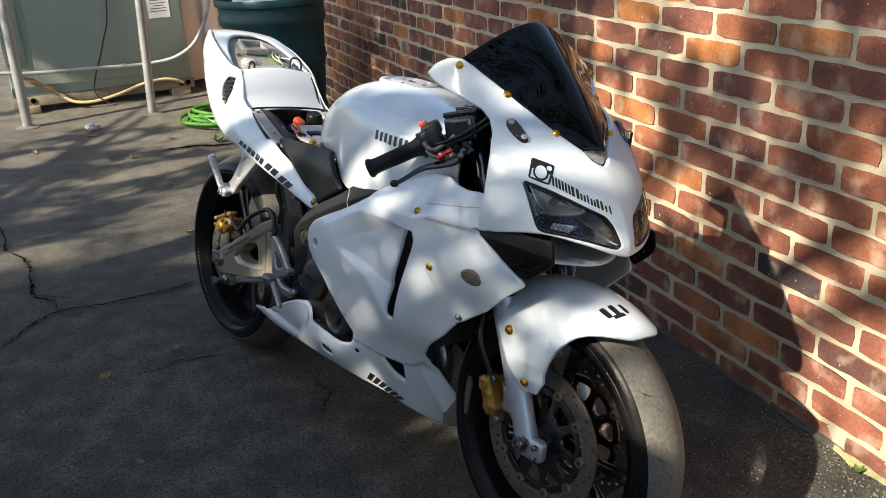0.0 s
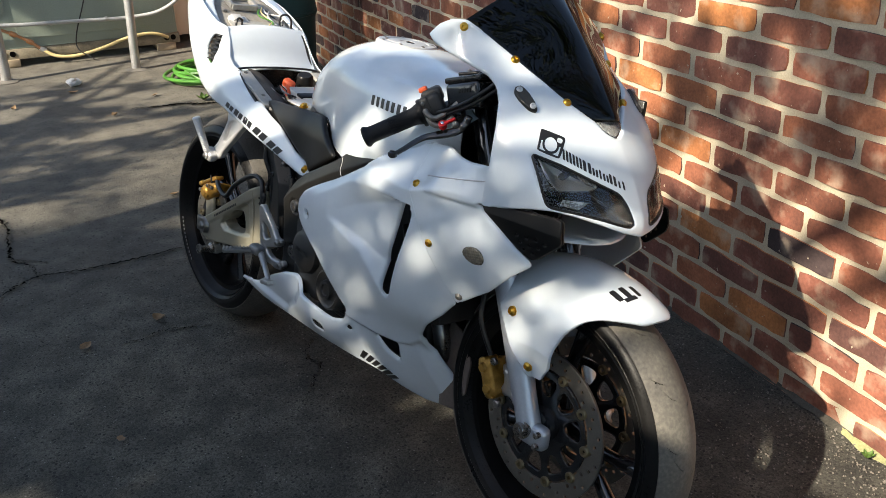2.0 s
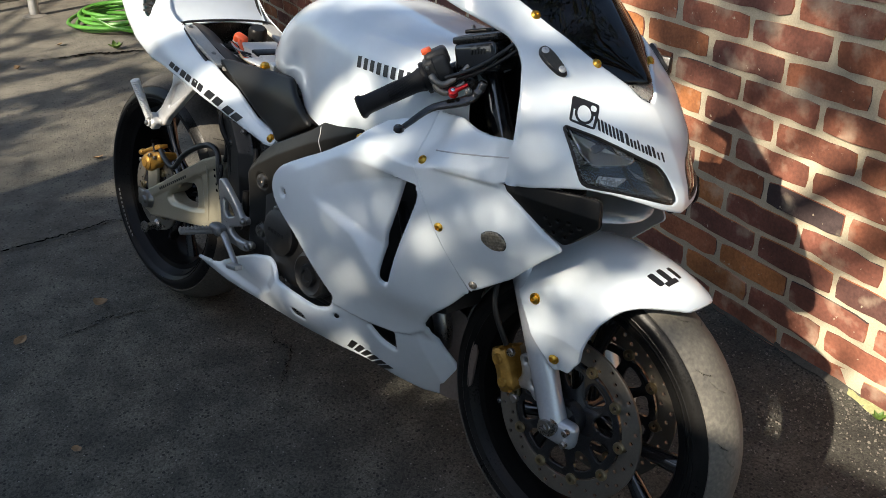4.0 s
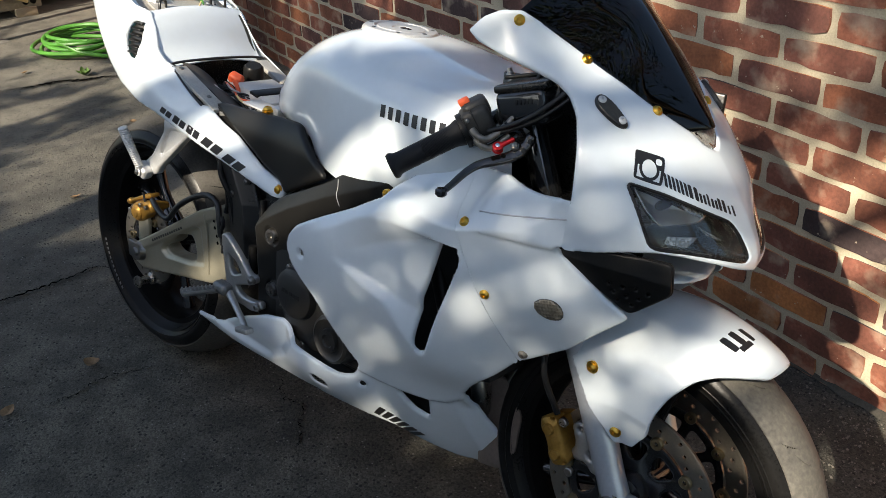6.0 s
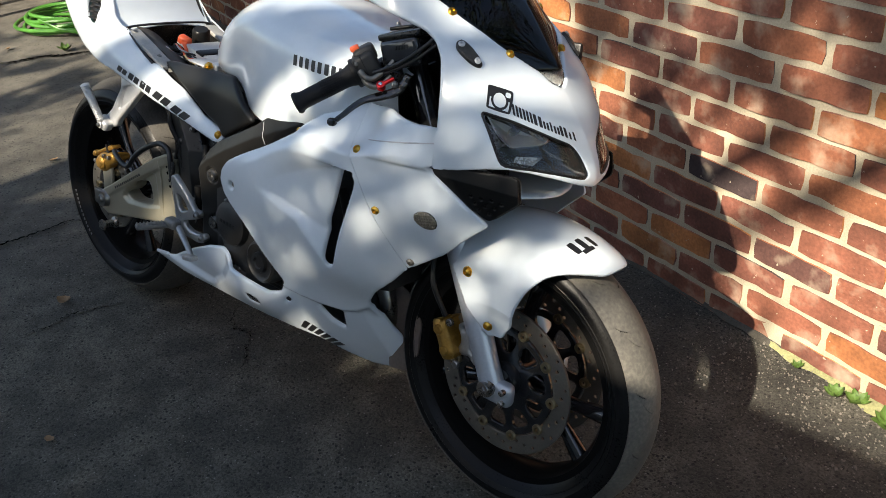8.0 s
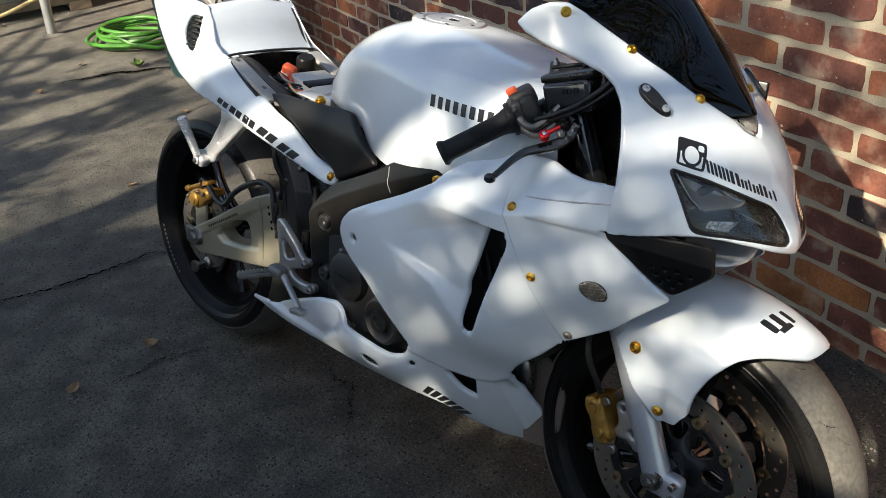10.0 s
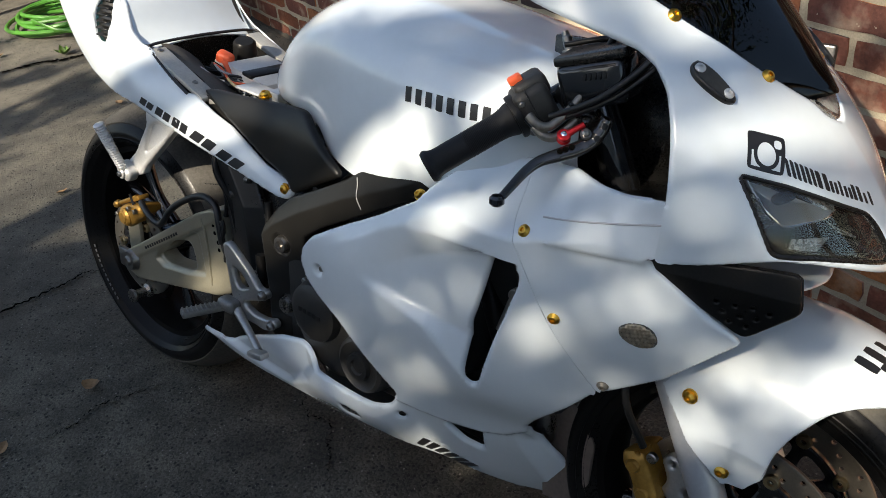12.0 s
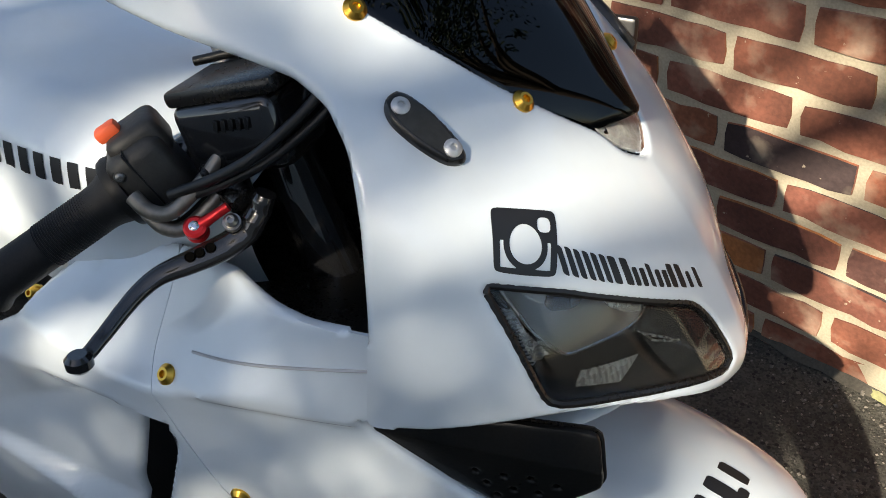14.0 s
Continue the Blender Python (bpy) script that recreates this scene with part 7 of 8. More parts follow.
for s, own in ((1, TAIL), (-1, tl)):
    fl = panel(lambda a, b: tail_side(a, b) + (0, 0.014, 0), outline(VH), 0.03, 0.10, 0.79, 0.89, 14, 16, 0.002, 0)
    part("vent_backing", mesh_of("vent_backing", *(fl if s > 0 else flipped(fl)), BLACK), own, "dark vent recess")
    for k in range(6):
        z = 0.812 + 0.013 * k
        e = Vector(tail_side(np.array([0.066]), np.array([z]))[0]) + Vector((0, 0.006, 0))
        b = moved(box(0.040, 0.010, 0.003, 0.001, 1), Matrix.Translation(e) @ Matrix.Rotation(0.35, 4, "X"))
        part("vent_slat", mesh_of("vent_slat", *(b if s > 0 else flipped(b)), GRAIN), own)
    sc = screw(Vector(tail_side(np.array([0.566]), np.array([0.613]))[0]), (0, -1, 0), 0.0085)
    part("screw", mesh_of("screw", *(sc if s > 0 else flipped(sc)), GOLD), own, "gold anodised screw")


def strip(u, v):
    """Along the tail's lower edge: u from back to front, v up across."""
    return 0.180 + 0.285 * u, 0.700 - 0.078 * u + v


for k, (u, w, hh, sl) in enumerate(((0.0, 0.13, 0.015, 0.07), (0.165, 0.14, 0.018, 0.07), (0.335, 0.14, 0.020, 0.07), (0.51, 0.20, 0.022, 0.14), (0.76, 0.20, 0.020, 0.14))):
    for c0, c1 in ((0.0, 0.46), (0.56, 1.0)):
        q = [strip(u + w * c0, 0.0), strip(u + w * c1, 0.0), strip(u + w * c1 + sl * 0.5, hh), strip(u + w * c0 + sl * 0.5, hh)]
        p = np.array(q)
        (x0, z0), (x1, z1) = p.min(0) - 0.003, p.max(0) + 0.003
        part("vinyl_bar", mesh_of("vinyl_bar", *cloth_on(tail_side, q, 1.0, x0, x1, z0, z1, 24, 20, 0.0007, False, (), 0), VINYL), TAIL, "black slanted lettering bar" if not k else "")
DZ = ((-0.32, -0.22, -0.14, -0.06, 0.04, 0.08, 0.105, 0.13, 0.155, 0.17), (0.990, 1.003, 0.997, 0.967, 0.920, 0.910, 0.880, 0.836, 0.808, 0.800))


def deck(a, b):
    return np.stack([a, b, cub(*DZ, a) - 0.9 * b * b], -1)


def deck_far(a, b):
    w = cub((-0.32, -0.20, -0.155, -0.06, 0.05, 0.15, 0.30), (0.020, 0.092, 0.1035, 0.1255, 0.130, 0.132, 0.131), a)
    return np.maximum(np.maximum(np.abs(b) - w, -0.27 + 5.0 * b * b - a), a - 0.165)


WELL = outline([(x, y) for x, y in ((-0.132, -0.036), (-0.108, -0.072), (-0.05, -0.100), (0.02, -0.115), (0.062, -0.118), (0.070, -0.106))] + [(x, -y) for x, y in ((0.070, -0.106), (0.062, -0.118), (0.02, -0.115), (-0.05, -0.100), (-0.108, -0.072), (-0.132, -0.036))])
part("tail_deck", mesh_of("tail_deck", *panel(deck, less(deck_far, WELL), -0.325, 0.17, -0.135, 0.135, 130, 80, 0.003, 0.004, False, lambda a, b: deck_far(a, b) > -0.012), WHITE, True, 60), BIKE, "white tail deck with the passenger seat removed")
# black film on the deck stands in for the vent's dark opening
part("vent_slit", mesh_of("vent_slit", *cloth_on(deck, ((0.086, 0.112), (0.090, 0.122), (0.118, 0.127), (0.142, 0.127), (0.125, 0.119)), 1.0, 0.08, 0.15, 0.105, 0.132, 34, 24, 0.0006), BLACK), tl, "black film drawn as the vent's dark slit")
well = part("tail_tray", mesh_of("tail_tray", *panel(lambda a, b: deck(a, b) - np.array((0, 0, 0.016)), lambda a, b: WELL(a, b) - 0.014, -0.18, 0.10, -0.13, 0.13, 50, 46, 0.004, 0.0), TRAY), BIKE, "dusty grey tray with loose wiring in the open tail")
TB = Matrix.Translation((-0.060, -0.012, 0.958)) @ Matrix.Rotation(radians(24), 4, "Y")
for k, (sx_, sy_, px_, py_) in enumerate(((0.010, 0.080, -0.028, 0), (0.010, 0.080, 0.028, 0), (0.056, 0.012, 0, -0.038), (0.056, 0.012, 0, 0.038))):
    part("bracket", mesh_of("bracket", *moved(box(sx_, sy_, 0.018, 0.003), TB @ Matrix.Translation((px_, py_, 0.004))), RAILGREY), well, "pale grey lock bracket" if not k else "")
part("lock_plate", mesh_of("lock_plate", *moved(box(0.046, 0.064, 0.004, 0.001, 1), TB @ Matrix.Translation((0, 0, -0.006))), TRAY), well)
part("fuse_box", mesh_of("fuse_box", *moved(join(box(0.038, 0.056, 0.020, 0.004), moved(box(0.030, 0.030, 0.008, 0.002), Matrix.Translation((0, -0.008, 0.013)))), Matrix.Translation((0.012, -0.052, 0.912)) @ Matrix.Rotation(radians(24), 4, "Y")), BATT), well, "pale fuse box")
part("tail_shelf", mesh_of("tail_shelf", *moved(box(0.050, 0.180, 0.006, 0.002), Matrix.Translation((0.042, 0.0, 0.905)) @ Matrix.Rotation(radians(22), 4, "Y")), RAILGREY), well, "dusty pale cross plate")
for q in ((-0.020, 0.062), (-0.035, -0.072), (0.030, 0.070)):
    part("screw", mesh_of("screw", *screw((q[0], q[1], 0.936 - 0.45 * (q[0] + 0.03)), (0.4, 0, 1), 0.006, 0.004), STEEL), well)
for k, m in enumerate((HOSE, YELLOW, CONDUIT, WIRE, BATT)):
    r = random.Random(k)
    p = [(-0.03 + 0.025 * i + r.uniform(-0.01, 0.01), 0.02 + 0.012 * k + r.uniform(-0.02, 0.02), 0.945 - 0.009 * i + r.uniform(-0.004, 0.012)) for i in range(5)]
    part("wire", mesh_of("wire", *tube(p, 0.0022, 6, 4), m), well)
part("latch_loop", mesh_of("latch_loop", *tube(((0.055, 0.060, 0.895), (0.055, 0.058, 0.935), (0.06, 0.075, 0.945), (0.065, 0.09, 0.93), (0.065, 0.09, 0.895)), 0.0032, 8, 4), WIRE), well, "thin wire latch loop")
part("latch_loop", mesh_of("latch_loop", *tube(((0.045, -0.060, 0.89), (0.045, -0.058, 0.918), (0.05, -0.07, 0.925), (0.055, -0.08, 0.915), (0.055, -0.08, 0.885)), 0.0032, 8, 4), WIRE), well)

# rider's seat opening: tray, subframe rails, battery
bay = part("battery_tray", mesh_of("battery_tray", *moved(box(0.42, 0.236, 0.010, 0.004), Matrix.Translation((0.320, 0, 0.675)) @ Matrix.Rotation(radians(6), 4, "Y")), BLACK), BIKE, "dusty battery tray under the missing seat")


def beam(a, b, wide, high, material, name, label=""):
    """A straight bar of rectangular section from a to b."""
    a, b = Vector(a), Vector(b)
    d = b - a
    return part(name, mesh_of(name, *moved(box(d.length, wide, high, min(wide, high) * 0.25, 2), Matrix.Translation((a + b) / 2) @ d.to_track_quat("X", "Z").to_matrix().to_4x4()), material), bay, label)


TW = ((0.115, 0.800), (0.165, 0.800), (0.205, 0.788), (0.257, 0.760), (0.315, 0.733), (0.36, 0.738), (0.50, 0.745), (0.52, 0.66), (0.115, 0.70))
for s in (1, -1):
    pc = plate(TW, -0.122, 0.004, 0.001, 0.008, 1)
    part("tray_wall", mesh_of("tray_wall", *(pc if s > 0 else flipped(pc)), BLACK), bay)
    beam((0.180, -s * 0.114, 0.793), (0.345, -s * 0.118, 0.728), 0.036, 0.010, RAILGREY, "subframe_rail", "dusty pale grey subframe rail" if s > 0 else "")
    beam((0.345, -s * 0.108, 0.724), (0.50, -s * 0.100, 0.738), 0.030, 0.012, RAILGREY, "subframe_rail")
    part("rubber_trim", mesh_of("rubber_trim", *tube([(x, -s * y, z) for x, y, z in ((0.168, 0.0, 0.806), (0.168, 0.08, 0.804), (0.166, 0.118, 0.800), (0.182, 0.130, 0.796), (0.250, 0.138, 0.761), (0.312, 0.142, 0.735))], 0.0030, 8, 4), VINYL), bay, "black rubber edge trim")
part("rear_wall", mesh_of("rear_wall", *moved(box(0.006, 0.236, 0.12, 0.002, 1), Matrix.Translation((0.130, 0, 0.74))), BLACK), bay)
v, f = grid_piece(lambda u, w: np.stack([0.168 + 0.155 * u + 0.02 * w, -0.097 + 0.070 * w, 0.801 - 0.066 * u - 0.040 * w * w - 0.006 * np.sin(u * 6)], -1), np.linspace(0, 1, 12), np.linspace(0, 1, 8))
part("inner_sheet", mesh_of("inner_sheet", v, f, DUSTBLACK), bay, "dusty dark plastic sheet inside the seat bay")
for p in ((0.192, -0.114, 0.794), (0.300, -0.116, 0.751)):
    part("screw", mesh_of("screw", *screw(p, (0.2, 0, 1), 0.006, 0.003), STEEL), bay)
bat = part("battery", mesh_of("battery", *moved(box(0.125, 0.105, 0.070, 0.005), Matrix.Translation((0.330, 0.022, 0.725)) @ Matrix.Rotation(radians(12), 4, "Y")), BATT), bay, "pale grey battery")
part("battery_strap", mesh_of("battery_strap", *moved(box(0.030, 0.110, 0.008, 0.003), Matrix.Translation((0.345, 0.022, 0.757)) @ Matrix.Rotation(radians(12), 4, "Y")), RUBBER), bat, "black rubber battery strap")
part("terminal_cover", mesh_of("terminal_cover", *join(moved(box(0.034, 0.024, 0.024, 0.008, 3), Matrix.Translation((0.262, -0.018, 0.776)) @ Euler((0.3, 0.4, 0.5)).to_matrix().to_4x4()), tube(((0.266, -0.022, 0.772), (0.285, -0.030, 0.762), (0.300, -0.038, 0.748)), (0.008, 0.006, 0.004), 8, 3)), ORANGE), bat, "red battery terminal cover")
part("relay", mesh_of("relay", *moved(lathe(((0, 0.022), (0.018, 0.022), (0.023, 0.016), (0.024, -0.02), (0, -0.02)), 20, "z"), Matrix.Translation((0.246, 0.042, 0.780)) @ Euler((0.2, 0.3, 0)).to_matrix().to_4x4()), RUBBER), bay, "black rubber capped relay")
part("tool_box", mesh_of("tool_box", *moved(box(0.060, 0.080, 0.05, 0.006), Matrix.Translation((0.432, 0.030, 0.722)) @ Matrix.Rotation(radians(8), 4, "Y")), BATT), bay, "pale plastic box")
for k in range(12):
    r = random.Random(30 + k)
    p = [(0.245 + 0.034 * i + r.uniform(-0.012, 0.012), -0.042 + r.uniform(-0.018, 0.018), 0.758 - 0.009 * i + r.uniform(-0.008, 0.012)) for i in range(5)]
    part("wire", mesh_of("wire", *tube(p, r.uniform(0.0018, 0.0032), 6, 4), (WIRE, BATT, WIRE, ORANGE, WIRE, CONDUIT, BATT, WIRE, WIRE, RAILGREY, YELLOW, WIRE)[k]), bay)
part("seat_bracket", mesh_of("seat_bracket", *join(*[moved(box(sx, sy, sz, 0.002), Matrix.Translation(p) @ Matrix.Rotation(radians(4), 4, "Y")) for sx, sy, sz, p in ((0.12, 0.045, 0.005, (0.450, -0.072, 0.750)), (0.03, 0.045, 0.016, (0.495, -0.072, 0.755)), (0.05, 0.16, 0.005, (0.470, 0.0, 0.745)))]), ALU), bay, "dull alloy seat bracket")
part("screw", mesh_of("screw", *screw((0.483, -0.100, 0.759), (0, -0.3, 1), 0.0095), GOLD), bay, "gold anodised screw")


# black side covers under the tank
def cover(x, z):
    w = cub((0.30, 0.42, 0.55, 0.70, 0.76), (0.126, 0.134, 0.136, 0.166, 0.176), x)
    k = np.clip((z - 0.70) / 0.07, 0, 1.2)
    return np.stack([x, -(w - 0.028 * k * k), z], -1)


SC = ((0.322, 0.742), (0.340, 0.748), (0.375, 0.752), (0.42, 0.753), (0.50, 0.756), (0.60, 0.762), (0.622, 0.762), (0.735, 0.698), (0.745, 0.688), (0.663, 0.648), (0.592, 0.612), (0.572, 0.632), (0.512, 0.652), (0.428, 0.700))
sc = panel(cover, outline(SC, rounds=1), 0.315, 0.755, 0.60, 0.78, 80, 40, 0.004, 0.006)
part("side_cover", mesh_of("side_cover", *sc, GRAIN, True, 50), BIKE, "grained black side cover below the tank")
part("side_cover", mesh_of("side_cover", *flipped(sc), GRAIN, True, 50), BIKE)

# fuel tank
TX = (0.468, 0.502, 0.550, 0.622, 0.71, 0.80, 0.90, 1.00, 1.08, 1.15)
TOP = (0.765, 0.830, 0.882, 0.927, 0.953, 0.951, 0.939, 0.922, 0.904, 0.885)
WID = (0.030, 0.085, 0.118, 0.146, 0.166, 0.182, 0.192, 0.197, 0.188, 0.150)
MID = (0.750, 0.775, 0.795, 0.815, 0.830, 0.838, 0.840, 0.845, 0.850, 0.850)
BOT = (0.740, 0.735, 0.740, 0.735, 0.705, 0.690, 0.700, 0.715, 0.730, 0.750)
WB = (0.020, 0.060, 0.090, 0.115, 0.150, 0.165, 0.170, 0.175, 0.165, 0.13)


def tank(x, t):
    """t runs from the top's middle, 0, over the right shoulder to the lower edge, 1."""
    zt, w, zm, zb, wb = (cub(TX, c, x) for c in (TOP, WID, MID, BOT, WB))
    s, t = np.sign(t), np.abs(t)
    ys = np.stack([0 * w, 0.42 * w, 0.76 * w, 0.95 * w, w, 0.5 * (w + wb) + 0.008, wb], 0)
    zs = np.stack([zt, zt - 0.004, zt - 0.026, zt - 0.30 * (zt - zm) - 0.028, zm, 0.5 * (zm + zb), zb], 0)
    k = np.linspace(0, 1, 7)
    i = np.clip((t * 6).astype(int), 0, 5)
    n = np.arange(len(x))

    def at(c):
        m = np.zeros_like(c)
        m[1:-1] = (c[2:] - c[:-2]) / 2
        m[0], m[-1] = c[1] - c[0], c[-1] - c[-2]
        m[0] = m[0] if c is ys else 0
        f = t * 6 - i
        return c[i, n] * (2 * f**3 - 3 * f**2 + 1) + m[i, n] * (f**3 - 2 * f**2 + f) + c[i + 1, n] * (3 * f**2 - 2 * f**3) + m[i + 1, n] * (f**3 - f**2)
    y, z = at(ys), at(zs)
    y = y - 0.011 * np.exp(-((x - 0.655) / 0.085) ** 2 - ((z - 0.79) / 0.065) ** 2) * np.clip((t - 0.25) / 0.35, 0, 1)
    fold = 0.44 - 0.55 * (x - 0.86)
    z = z - 0.005 * np.clip((x - 0.82) / 0.12, 0, 1) * np.clip((fold - t) / 0.07, 0, 1)
    return np.stack([x, -s * y, z], -1)


v, f = grid_piece(tank, np.linspace(0.468, 1.15, 96), np.linspace(-1, 1, 150))
TANK = part("fuel_tank", mesh_of("fuel_tank", v, f, WHITE, True, 60), BIKE, "gloss white fuel tank with a black maker's mark in bars")
m = Matrix.Translation((0.752, 0, 0.9515)) @ Matrix.Rotation(radians(4), 4, "Y")
cap = part("filler_cap", mesh_of("filler_cap", *moved(lathe(((0, 0.004), (0.016, 0.004), (0.018, 0.0065), (0.045, 0.0065), (0.047, 0.003), (0.050, 0.003), (0.052, 0.007), (0.068, 0.006), (0.073, 0.001), (0.074, -0.01)), 56, "z"), m), ALU), TANK, "bare alloy filler cap ring")
for k in range(7):
    a = k * 2 * math.pi / 7
    part("screw", mesh_of("screw", *screw(m @ Vector((0.060 * math.cos(a), 0.060 * math.sin(a), 0.0062)), m.to_3x3() @ Vector((0, 0, 1)), 0.0045, 0.002), STEEL), cap)
part("lock_slot", mesh_of("lock_slot", *moved(box(0.022, 0.010, 0.003, 0.001, 1), m @ Matrix.Translation((0.012, 0, 0.0065))), GLOSSBLACK), cap, "dark key slot")


def tank_at(x, z):
    """The place on the right of the tank at x whose height is nearest z."""
    t = np.linspace(0.45, 1, 120)
    P = tank(np.full_like(t, x), t)
    k = int(np.abs(P[:, 2] - z).argmin())
    return P[k], P[max(0, k - 2)] - P[min(119, k + 2)]


for k in range(10):
    x0 = 0.902 + 0.0385 * (k // 2) + 0.0195 * (k % 2)
    vs, fs = [], []
    for i in range(3):
        for j in range(5):
            x, z = x0 + 0.0115 * i / 2, 0.8405 + 0.0205 * j / 4 - 0.0004 * k
            P, tg = tank_at(x, z)
            nn = np.cross(tg, (1, 0, 0))
            nn = nn / np.linalg.norm(nn)
            vs.append(tuple(P + (nn if nn[1] < 0 else -nn) * 0.0008))
    fs = [(i * 5 + j, (i + 1) * 5 + j, (i + 1) * 5 + j + 1, i * 5 + j + 1) for i in range(2) for j in range(4)]
    part("vinyl_bar", mesh_of("vinyl_bar", vs, fs, VINYL), TANK, "black lettering bar" if not k else "")

# handlebar, right: grip, switch housing, brake lever and reservoir
g0, g1 = Vector((1.030, -0.292, 0.800)), Vector((1.100, -0.214, 0.861))
gd = (g1 - g0).normalized()
bar = part("handlebar", mesh_of("handlebar", *tube((g0 + gd * 0.01, Vector((1.135, -0.115, 0.90))), 0.011, 16, 1), GLOSSBLACK), BIKE, "black clip-on handlebar")
gp = [g0 + (g1 - g0) * t for t in (0, 0.03, 0.06, 0.12, 0.3, 0.6, 0.85, 0.95, 1)]
part("grip", mesh_of("grip", *tube(gp, (0.0185, 0.0205, 0.0200, 0.0168, 0.0165, 0.0165, 0.0172, 0.0205, 0.0205), 24, 3), GRIPRUB), bar, "black rubber throttle grip")
for k in range(26):
    p = g0 + (g1 - g0) * (0.46 + 0.016 * k)
    part("grip_rib", mesh_of("grip_rib", *moved(lathe(((0.0164, -0.0006), (0.0172, 0), (0.0164, 0.0006)), 20, "z"), Matrix.Translation(p) @ gd.to_track_quat("Z", "Y").to_matrix().to_4x4()), GRIPRUB), bar)
HM = Matrix.Translation(g1 + gd * 0.026) @ gd.to_track_quat("X", "Z").to_matrix().to_4x4()
sw = part("switch_housing", mesh_of("switch_housing", *moved(join(box(0.044, 0.050, 0.058, 0.010, 3), moved(box(0.040, 0.040, 0.030, 0.008, 3), Matrix.Translation((0.006, 0.004, 0.022)))), HM), DUSTSW), bar, "black switch housing")
part("kill_switch", mesh_of("kill_switch", *moved(box(0.017, 0.013, 0.010, 0.003), HM @ Matrix.Translation((-0.006, 0.002, 0.040))), ORANGE), sw, "orange-red kill switch")
part("throttle_cable", mesh_of("throttle_cable", *tube([HM @ Vector(p) for p in ((-0.016, -0.026, 0.0), (-0.010, -0.040, -0.012), (0.010, -0.040, -0.014), (0.04, -0.034, -0.008), (0.075, -0.03, 0.008), (0.12, -0.01, 0.03), (0.16, 0.03, 0.02))], (0.005, 0.005, 0.0048, 0.0042, 0.0042, 0.0042, 0.0042), 10, 4), WIRE), sw, "black throttle cables with metal elbows")
part("throttle_cable", mesh_of("throttle_cable", *tube([HM @ Vector(p) for p in ((-0.016, -0.026, -0.014), (-0.008, -0.038, -0.026), (0.012, -0.038, -0.027), (0.045, -0.032, -0.020), (0.08, -0.026, -0.002), (0.12, -0.005, 0.02), (0.16, 0.035, 0.0))], 0.0042, 10, 4), WIRE), sw)
for k in range(2):
    o = Vector((0, -0.001, -0.015 * k))
    part("cable_elbow", mesh_of("cable_elbow", *tube([HM @ (Vector(p) + o) for p in ((-0.014, -0.034, 0.006), (-0.010, -0.043, -0.006), (0.002, -0.045, -0.014), (0.030, -0.041, -0.010), (0.048, -0.037, -0.004))], (0.0058, 0.0056, 0.0052, 0.0047, 0.0044), 12, 4), ELBOW), sw, "worn metal cable elbow" if not k else "")
part("cable_clip", mesh_of("cable_clip", *moved(box(0.006, 0.014, 0.028, 0.003), HM @ Matrix.Translation((0.034, -0.040, -0.017))), BLACK), sw)
part("flange", mesh_of("flange", *moved(lathe(((0.012, -0.004), (0.0265, -0.004), (0.0275, 0.0), (0.0265, 0.005), (0.012, 0.005)), 28, "z"), Matrix.Translation(g1 + gd * 0.002) @ gd.to_track_quat("Z", "Y").to_matrix().to_4x4()), GRAIN), sw)
part("housing_joint", mesh_of("housing_joint", *moved(box(0.0015, 0.0515, 0.0595, 0.0004, 1), HM @ Matrix.Translation((-0.004, 0, 0))), BLACK), sw)
for q in ((-0.014, 0.018), (0.012, -0.016)):
    part("screw", mesh_of("screw", *screw(HM @ Vector((q[0], -0.0255, q[1])), HM.to_3x3() @ Vector((0, -1, 0)), 0.0035, 0.002), STEEL), sw)
res = part("brake_reservoir", mesh_of("brake_reservoir", *moved(box(0.082, 0.058, 0.052, 0.009, 3), Matrix.Translation((1.180, -0.164, 0.911)) @ Euler((radians(4), radians(-15), radians(8))).to_matrix().to_4x4()), GLOSSBLACK), bar, "black square brake fluid reservoir")
part("reservoir_lid", mesh_of("reservoir_lid", *moved(box(0.088, 0.058, 0.012, 0.004, 2), Matrix.Translation((1.174, -0.164, 0.941)) @ Euler((radians(4), radians(-15), radians(8))).to_matrix().to_4x4()), BLACK), res, "scuffed black lid")
part("master_cylinder", mesh_of("master_cylinder", *tube(((1.135, -0.16, 0.888), (1.175, -0.185, 0.872), (1.195, -0.195, 0.866)), (0.016, 0.013, 0.010), 16, 2), BLACK), bar, "black brake master cylinder")
for k in range(5):
    part("text_bar", mesh_of("text_bar", *moved(box(0.004, 0.001, 0.008, 0.0003, 1), Matrix.Translation((1.178 + 0.006 * k, -0.1955 + 0.0008 * k, 0.918 + 0.0015 * k))), BLACK), res)
for k, q in enumerate((((1.150, -0.217, 0.872), (1.180, -0.208, 0.886), (1.210, -0.197, 0.905), (1.236, -0.178, 0.932), (1.248, -0.158, 0.953), (1.246, -0.12, 0.962)),
                       ((1.150, -0.213, 0.866), (1.183, -0.203, 0.881), (1.216, -0.190, 0.901), (1.242, -0.170, 0.927), (1.254, -0.148, 0.946), (1.250, -0.10, 0.945)),
                       ((1.120, -0.150, 0.940), (1.17, -0.125, 0.952), (1.225, -0.15, 0.955), (1.250, -0.14, 0.94), (1.25, -0.10, 0.90)))):
    part("cable", mesh_of("cable", *tube(q, 0.0034 + 0.0004 * (k == 0), 10, 5), WIRE), bar, "black control cable" if not k else "")
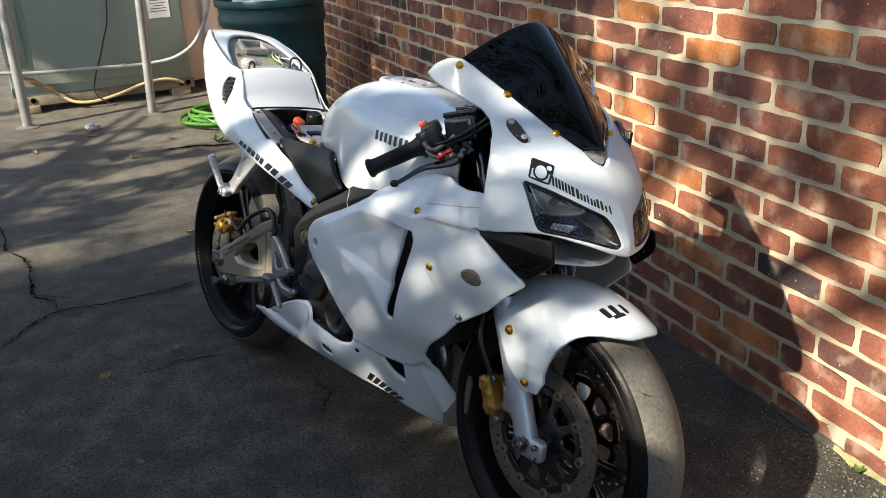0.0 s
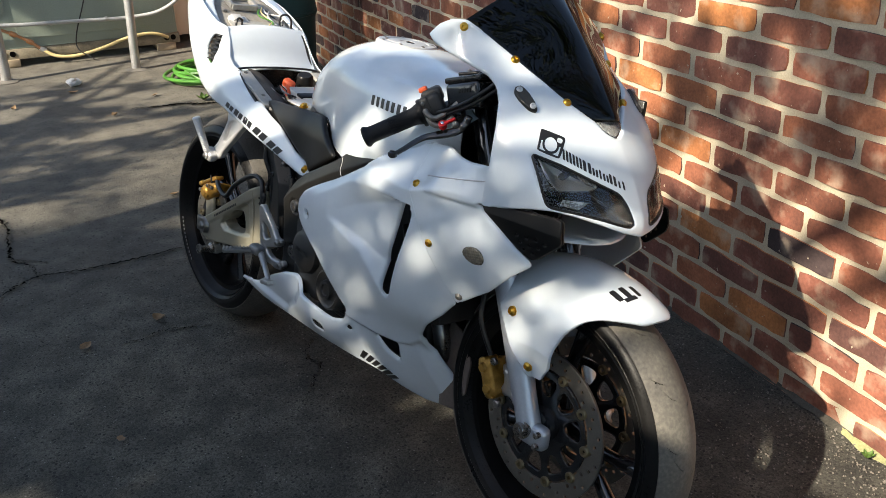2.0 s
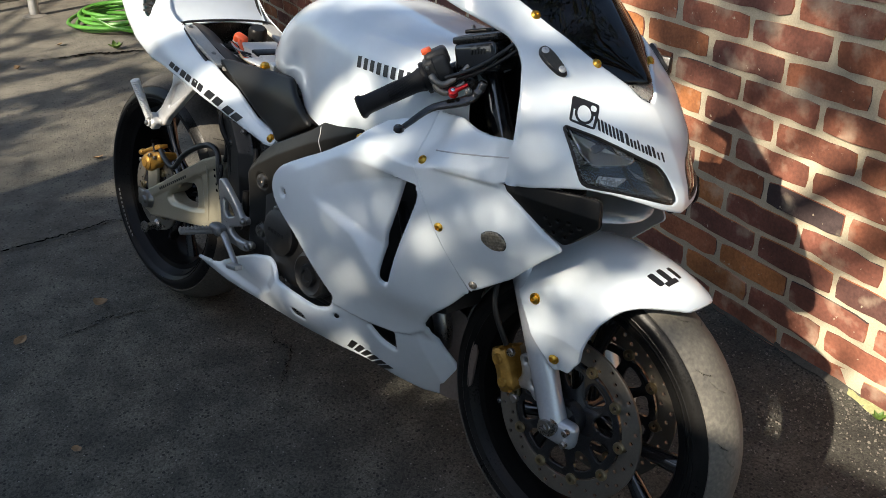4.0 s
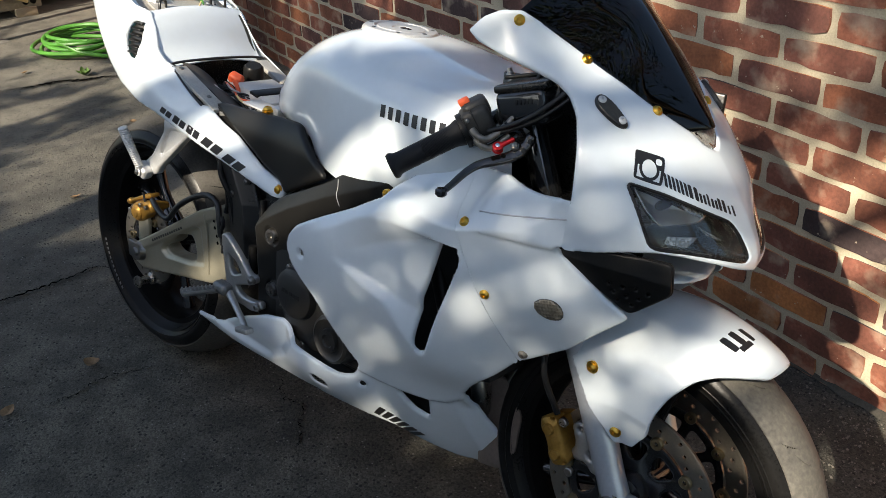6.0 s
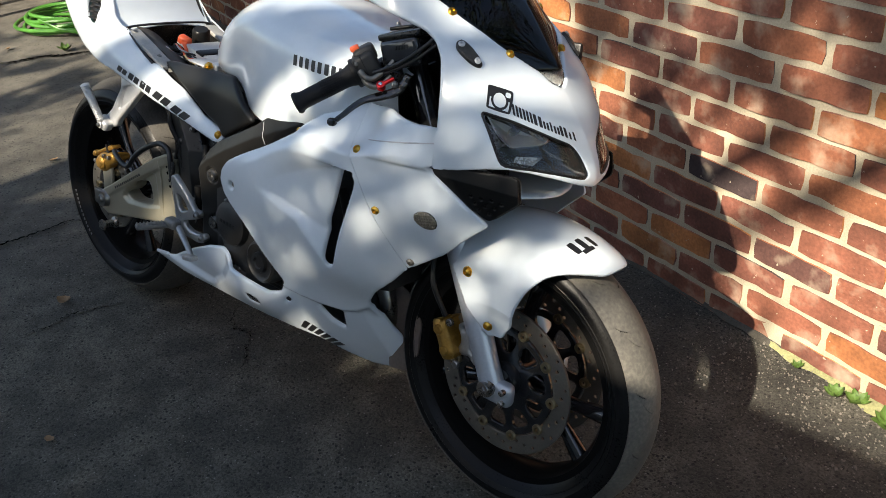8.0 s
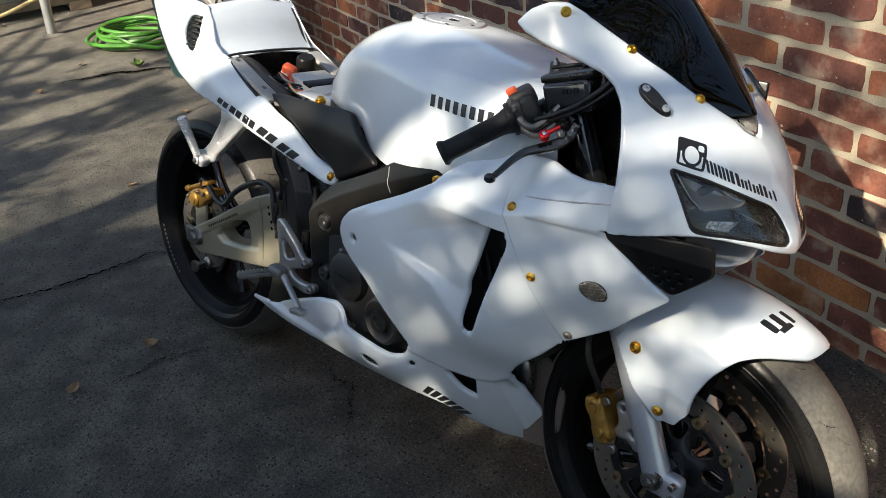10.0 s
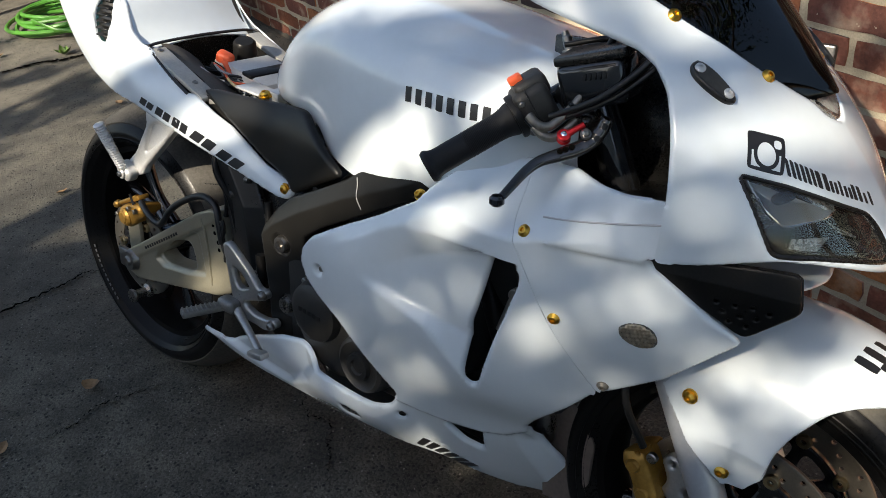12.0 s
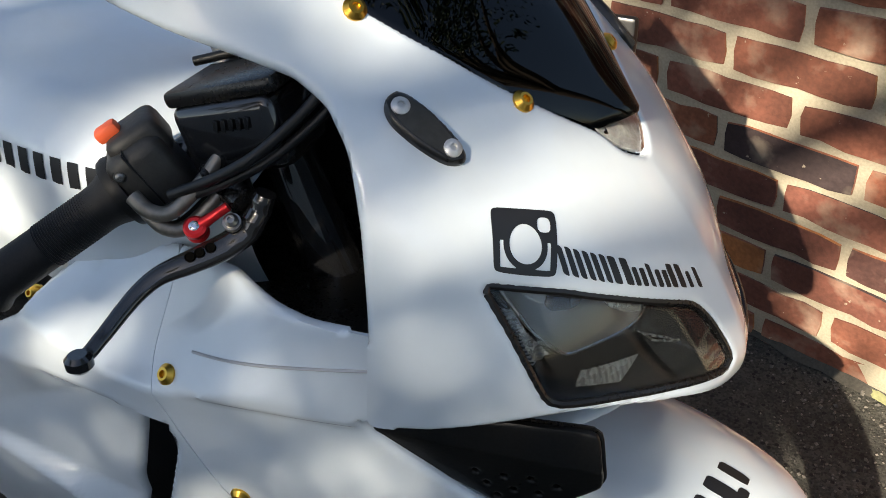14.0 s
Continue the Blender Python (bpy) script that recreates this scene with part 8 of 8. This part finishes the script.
lp = ((1.2095, -0.190, 0.876), (1.205, -0.195, 0.862), (1.198, -0.203, 0.849), (1.188, -0.216, 0.841), (1.175, -0.233, 0.835), (1.162, -0.248, 0.829), (1.155, -0.264, 0.820), (1.152, -0.284, 0.808), (1.1515, -0.300, 0.800), (1.151, -0.309, 0.797))
v, f = tube(lp, (0.0075, 0.0085, 0.0095, 0.0095, 0.0085, 0.0070, 0.0062, 0.0056, 0.0052, 0.0052), 14, 5)
LDIR = Vector((0.35, -0.55, 0.75)).normalized()
mid_l = [Vector(p) for p in lp]


def thinned(p):
    """Flattens the lever across its broad face."""
    q = min((m for m in mid_l), key=lambda m: (m - p).length)
    return p - LDIR * (p - q).dot(LDIR) * 0.35


lever = part("brake_lever", mesh_of("brake_lever", *join(([thinned(Vector(p)) for p in v], f), moved(lathe(((0, 0.006), (0.006, 0.006), (0.0088, 0.003), (0.0088, -0.003), (0.006, -0.006), (0, -0.006)), 18, "z"), Matrix.Translation((1.151, -0.312, 0.7962)))), GLOSSBLACK), bar, "black drilled brake lever with a ball end")
LM = LDIR.to_track_quat("Z", "Y").to_matrix().to_4x4()
for u in (0.1, 0.4, 0.75):
    # uncut lever: its holes are dark discs laid on the broad face
    q = Vector(lp[4]).lerp(Vector(lp[3]), u) + LDIR * 0.0063 + Vector((0, 0, 0.001))
    part("hole_disc", mesh_of("hole_disc", *moved(lathe(((0, 0.0), (0.0024, 0.0), (0.0032, 0.0008), (0.0036, 0.0)), 14, "z"), Matrix.Translation(q) @ LM), CRACK), lever, "dark disc drawn as a drilled hole" if u == 0.1 else "")
ad = Vector((1.1737, -0.2215, 0.8550))
tip = Vector((1.190, -0.206, 0.8685))
arm_v = tube((ad, ad.lerp(tip, 0.5), tip), (0.0050, 0.0036, 0.0034), 10, 2)
part("lever_adjuster", mesh_of("lever_adjuster", *join(arm_v, moved(lathe(((0, 0.0045), (0.0060, 0.0045), (0.0078, 0.003), (0.0080, -0.001), (0.0072, -0.0025), (0.0080, -0.004), (0.0080, -0.007), (0, -0.007)), 22, "z"), Matrix.Translation(ad) @ LM)), RED), lever, "red anodised adjuster")
part("screw", mesh_of("screw", *screw(Vector((1.1955, -0.2105, 0.8615)), LDIR, 0.0048, 0.003), STEEL), lever)
part("screw", mesh_of("screw", *screw(ad + LDIR * 0.0045, LDIR, 0.0036, 0.0016), CHROME), lever)
bl = part("handlebar", mesh_of("handlebar", *tube(((1.045, 0.29, 0.805), (1.135, 0.115, 0.90)), 0.011, 16, 1), GLOSSBLACK), BIKE)
part("grip", mesh_of("grip", *tube(((1.030, 0.295, 0.800), (1.095, 0.20, 0.858)), 0.0168, 20, 1), GRIPRUB), bl)
for s in (1, -1):
    part("fork_clamp", mesh_of("fork_clamp", *moved(lathe(((0.023, -0.018), (0.034, -0.018), (0.034, 0.018), (0.023, 0.018)), 24, "z"), Matrix.Translation((1.122, s * 0.091, 0.902)) @ Matrix.Rotation(radians(-24), 4, "Y")), BLACK), BIKE, "black clip-on clamp")
part("top_yoke", mesh_of("top_yoke", *moved(box(0.07, 0.20, 0.024, 0.008, 2), Matrix.Translation((1.10, 0.02, 0.915)) @ Matrix.Rotation(radians(-24), 4, "Y")), BLACK), BIKE, "black top yoke")

# side stand on the far side
part("side_stand", mesh_of("side_stand", *join(tube(((0.60, 0.13, 0.27), (0.63, 0.20, 0.16), (0.66, 0.272, 0.068)), 0.012, 12, 3), moved(box(0.07, 0.03, 0.008, 0.003), Matrix.Translation((0.67, 0.283, 0.059)) @ Matrix.Rotation(radians(11), 4, "X"))), STEEL), BIKE, "steel side stand")

# ---- the bricks of the wall, last ----
near, far_v, far_f = [], [], []
rnd = random.Random(21)
shared = [mesh_of("brick", *b, BRICK, True, 50) for b in BRICKS]
for k in range(int((WH + 0.02) / COURSE)):
    z = 0.057 + COURSE * k - COURSE / 2 + 0.0035
    s0 = -0.022 + (0 if k % 2 == 0 else PITCH / 2)
    for j in range(-32, 14):
        s = s0 + j * PITCH + PITCH / 2 + rnd.uniform(-0.003, 0.003)
        if s - 0.12 < L0 or s + 0.12 > L1:
            continue
        m = Matrix.Translation((s, rnd.uniform(-0.0015, 0.002), z + rnd.uniform(-0.0015, 0.0015))) @ Euler((rnd.uniform(-0.01, 0.01), rnd.uniform(-0.012, 0.012), rnd.uniform(-0.012, 0.012))).to_matrix().to_4x4()
        q = rnd.randrange(12)
        if k < 21 and -1.2 < s < 1.85:
            part("brick", shared[q], wall, at=m)
        else:
            vv, ff = BRICKS[q]
            o = len(far_v)
            far_v += [m @ Vector(p) for p in vv]
            far_f += [tuple(i + o for i in g) for g in ff]
rest = part("brickwork", mesh_of("brickwork", far_v, far_f, BRICK, True, 50), wall, "the rest of the wall's red bricks")
rest["kind"] = "stuff"
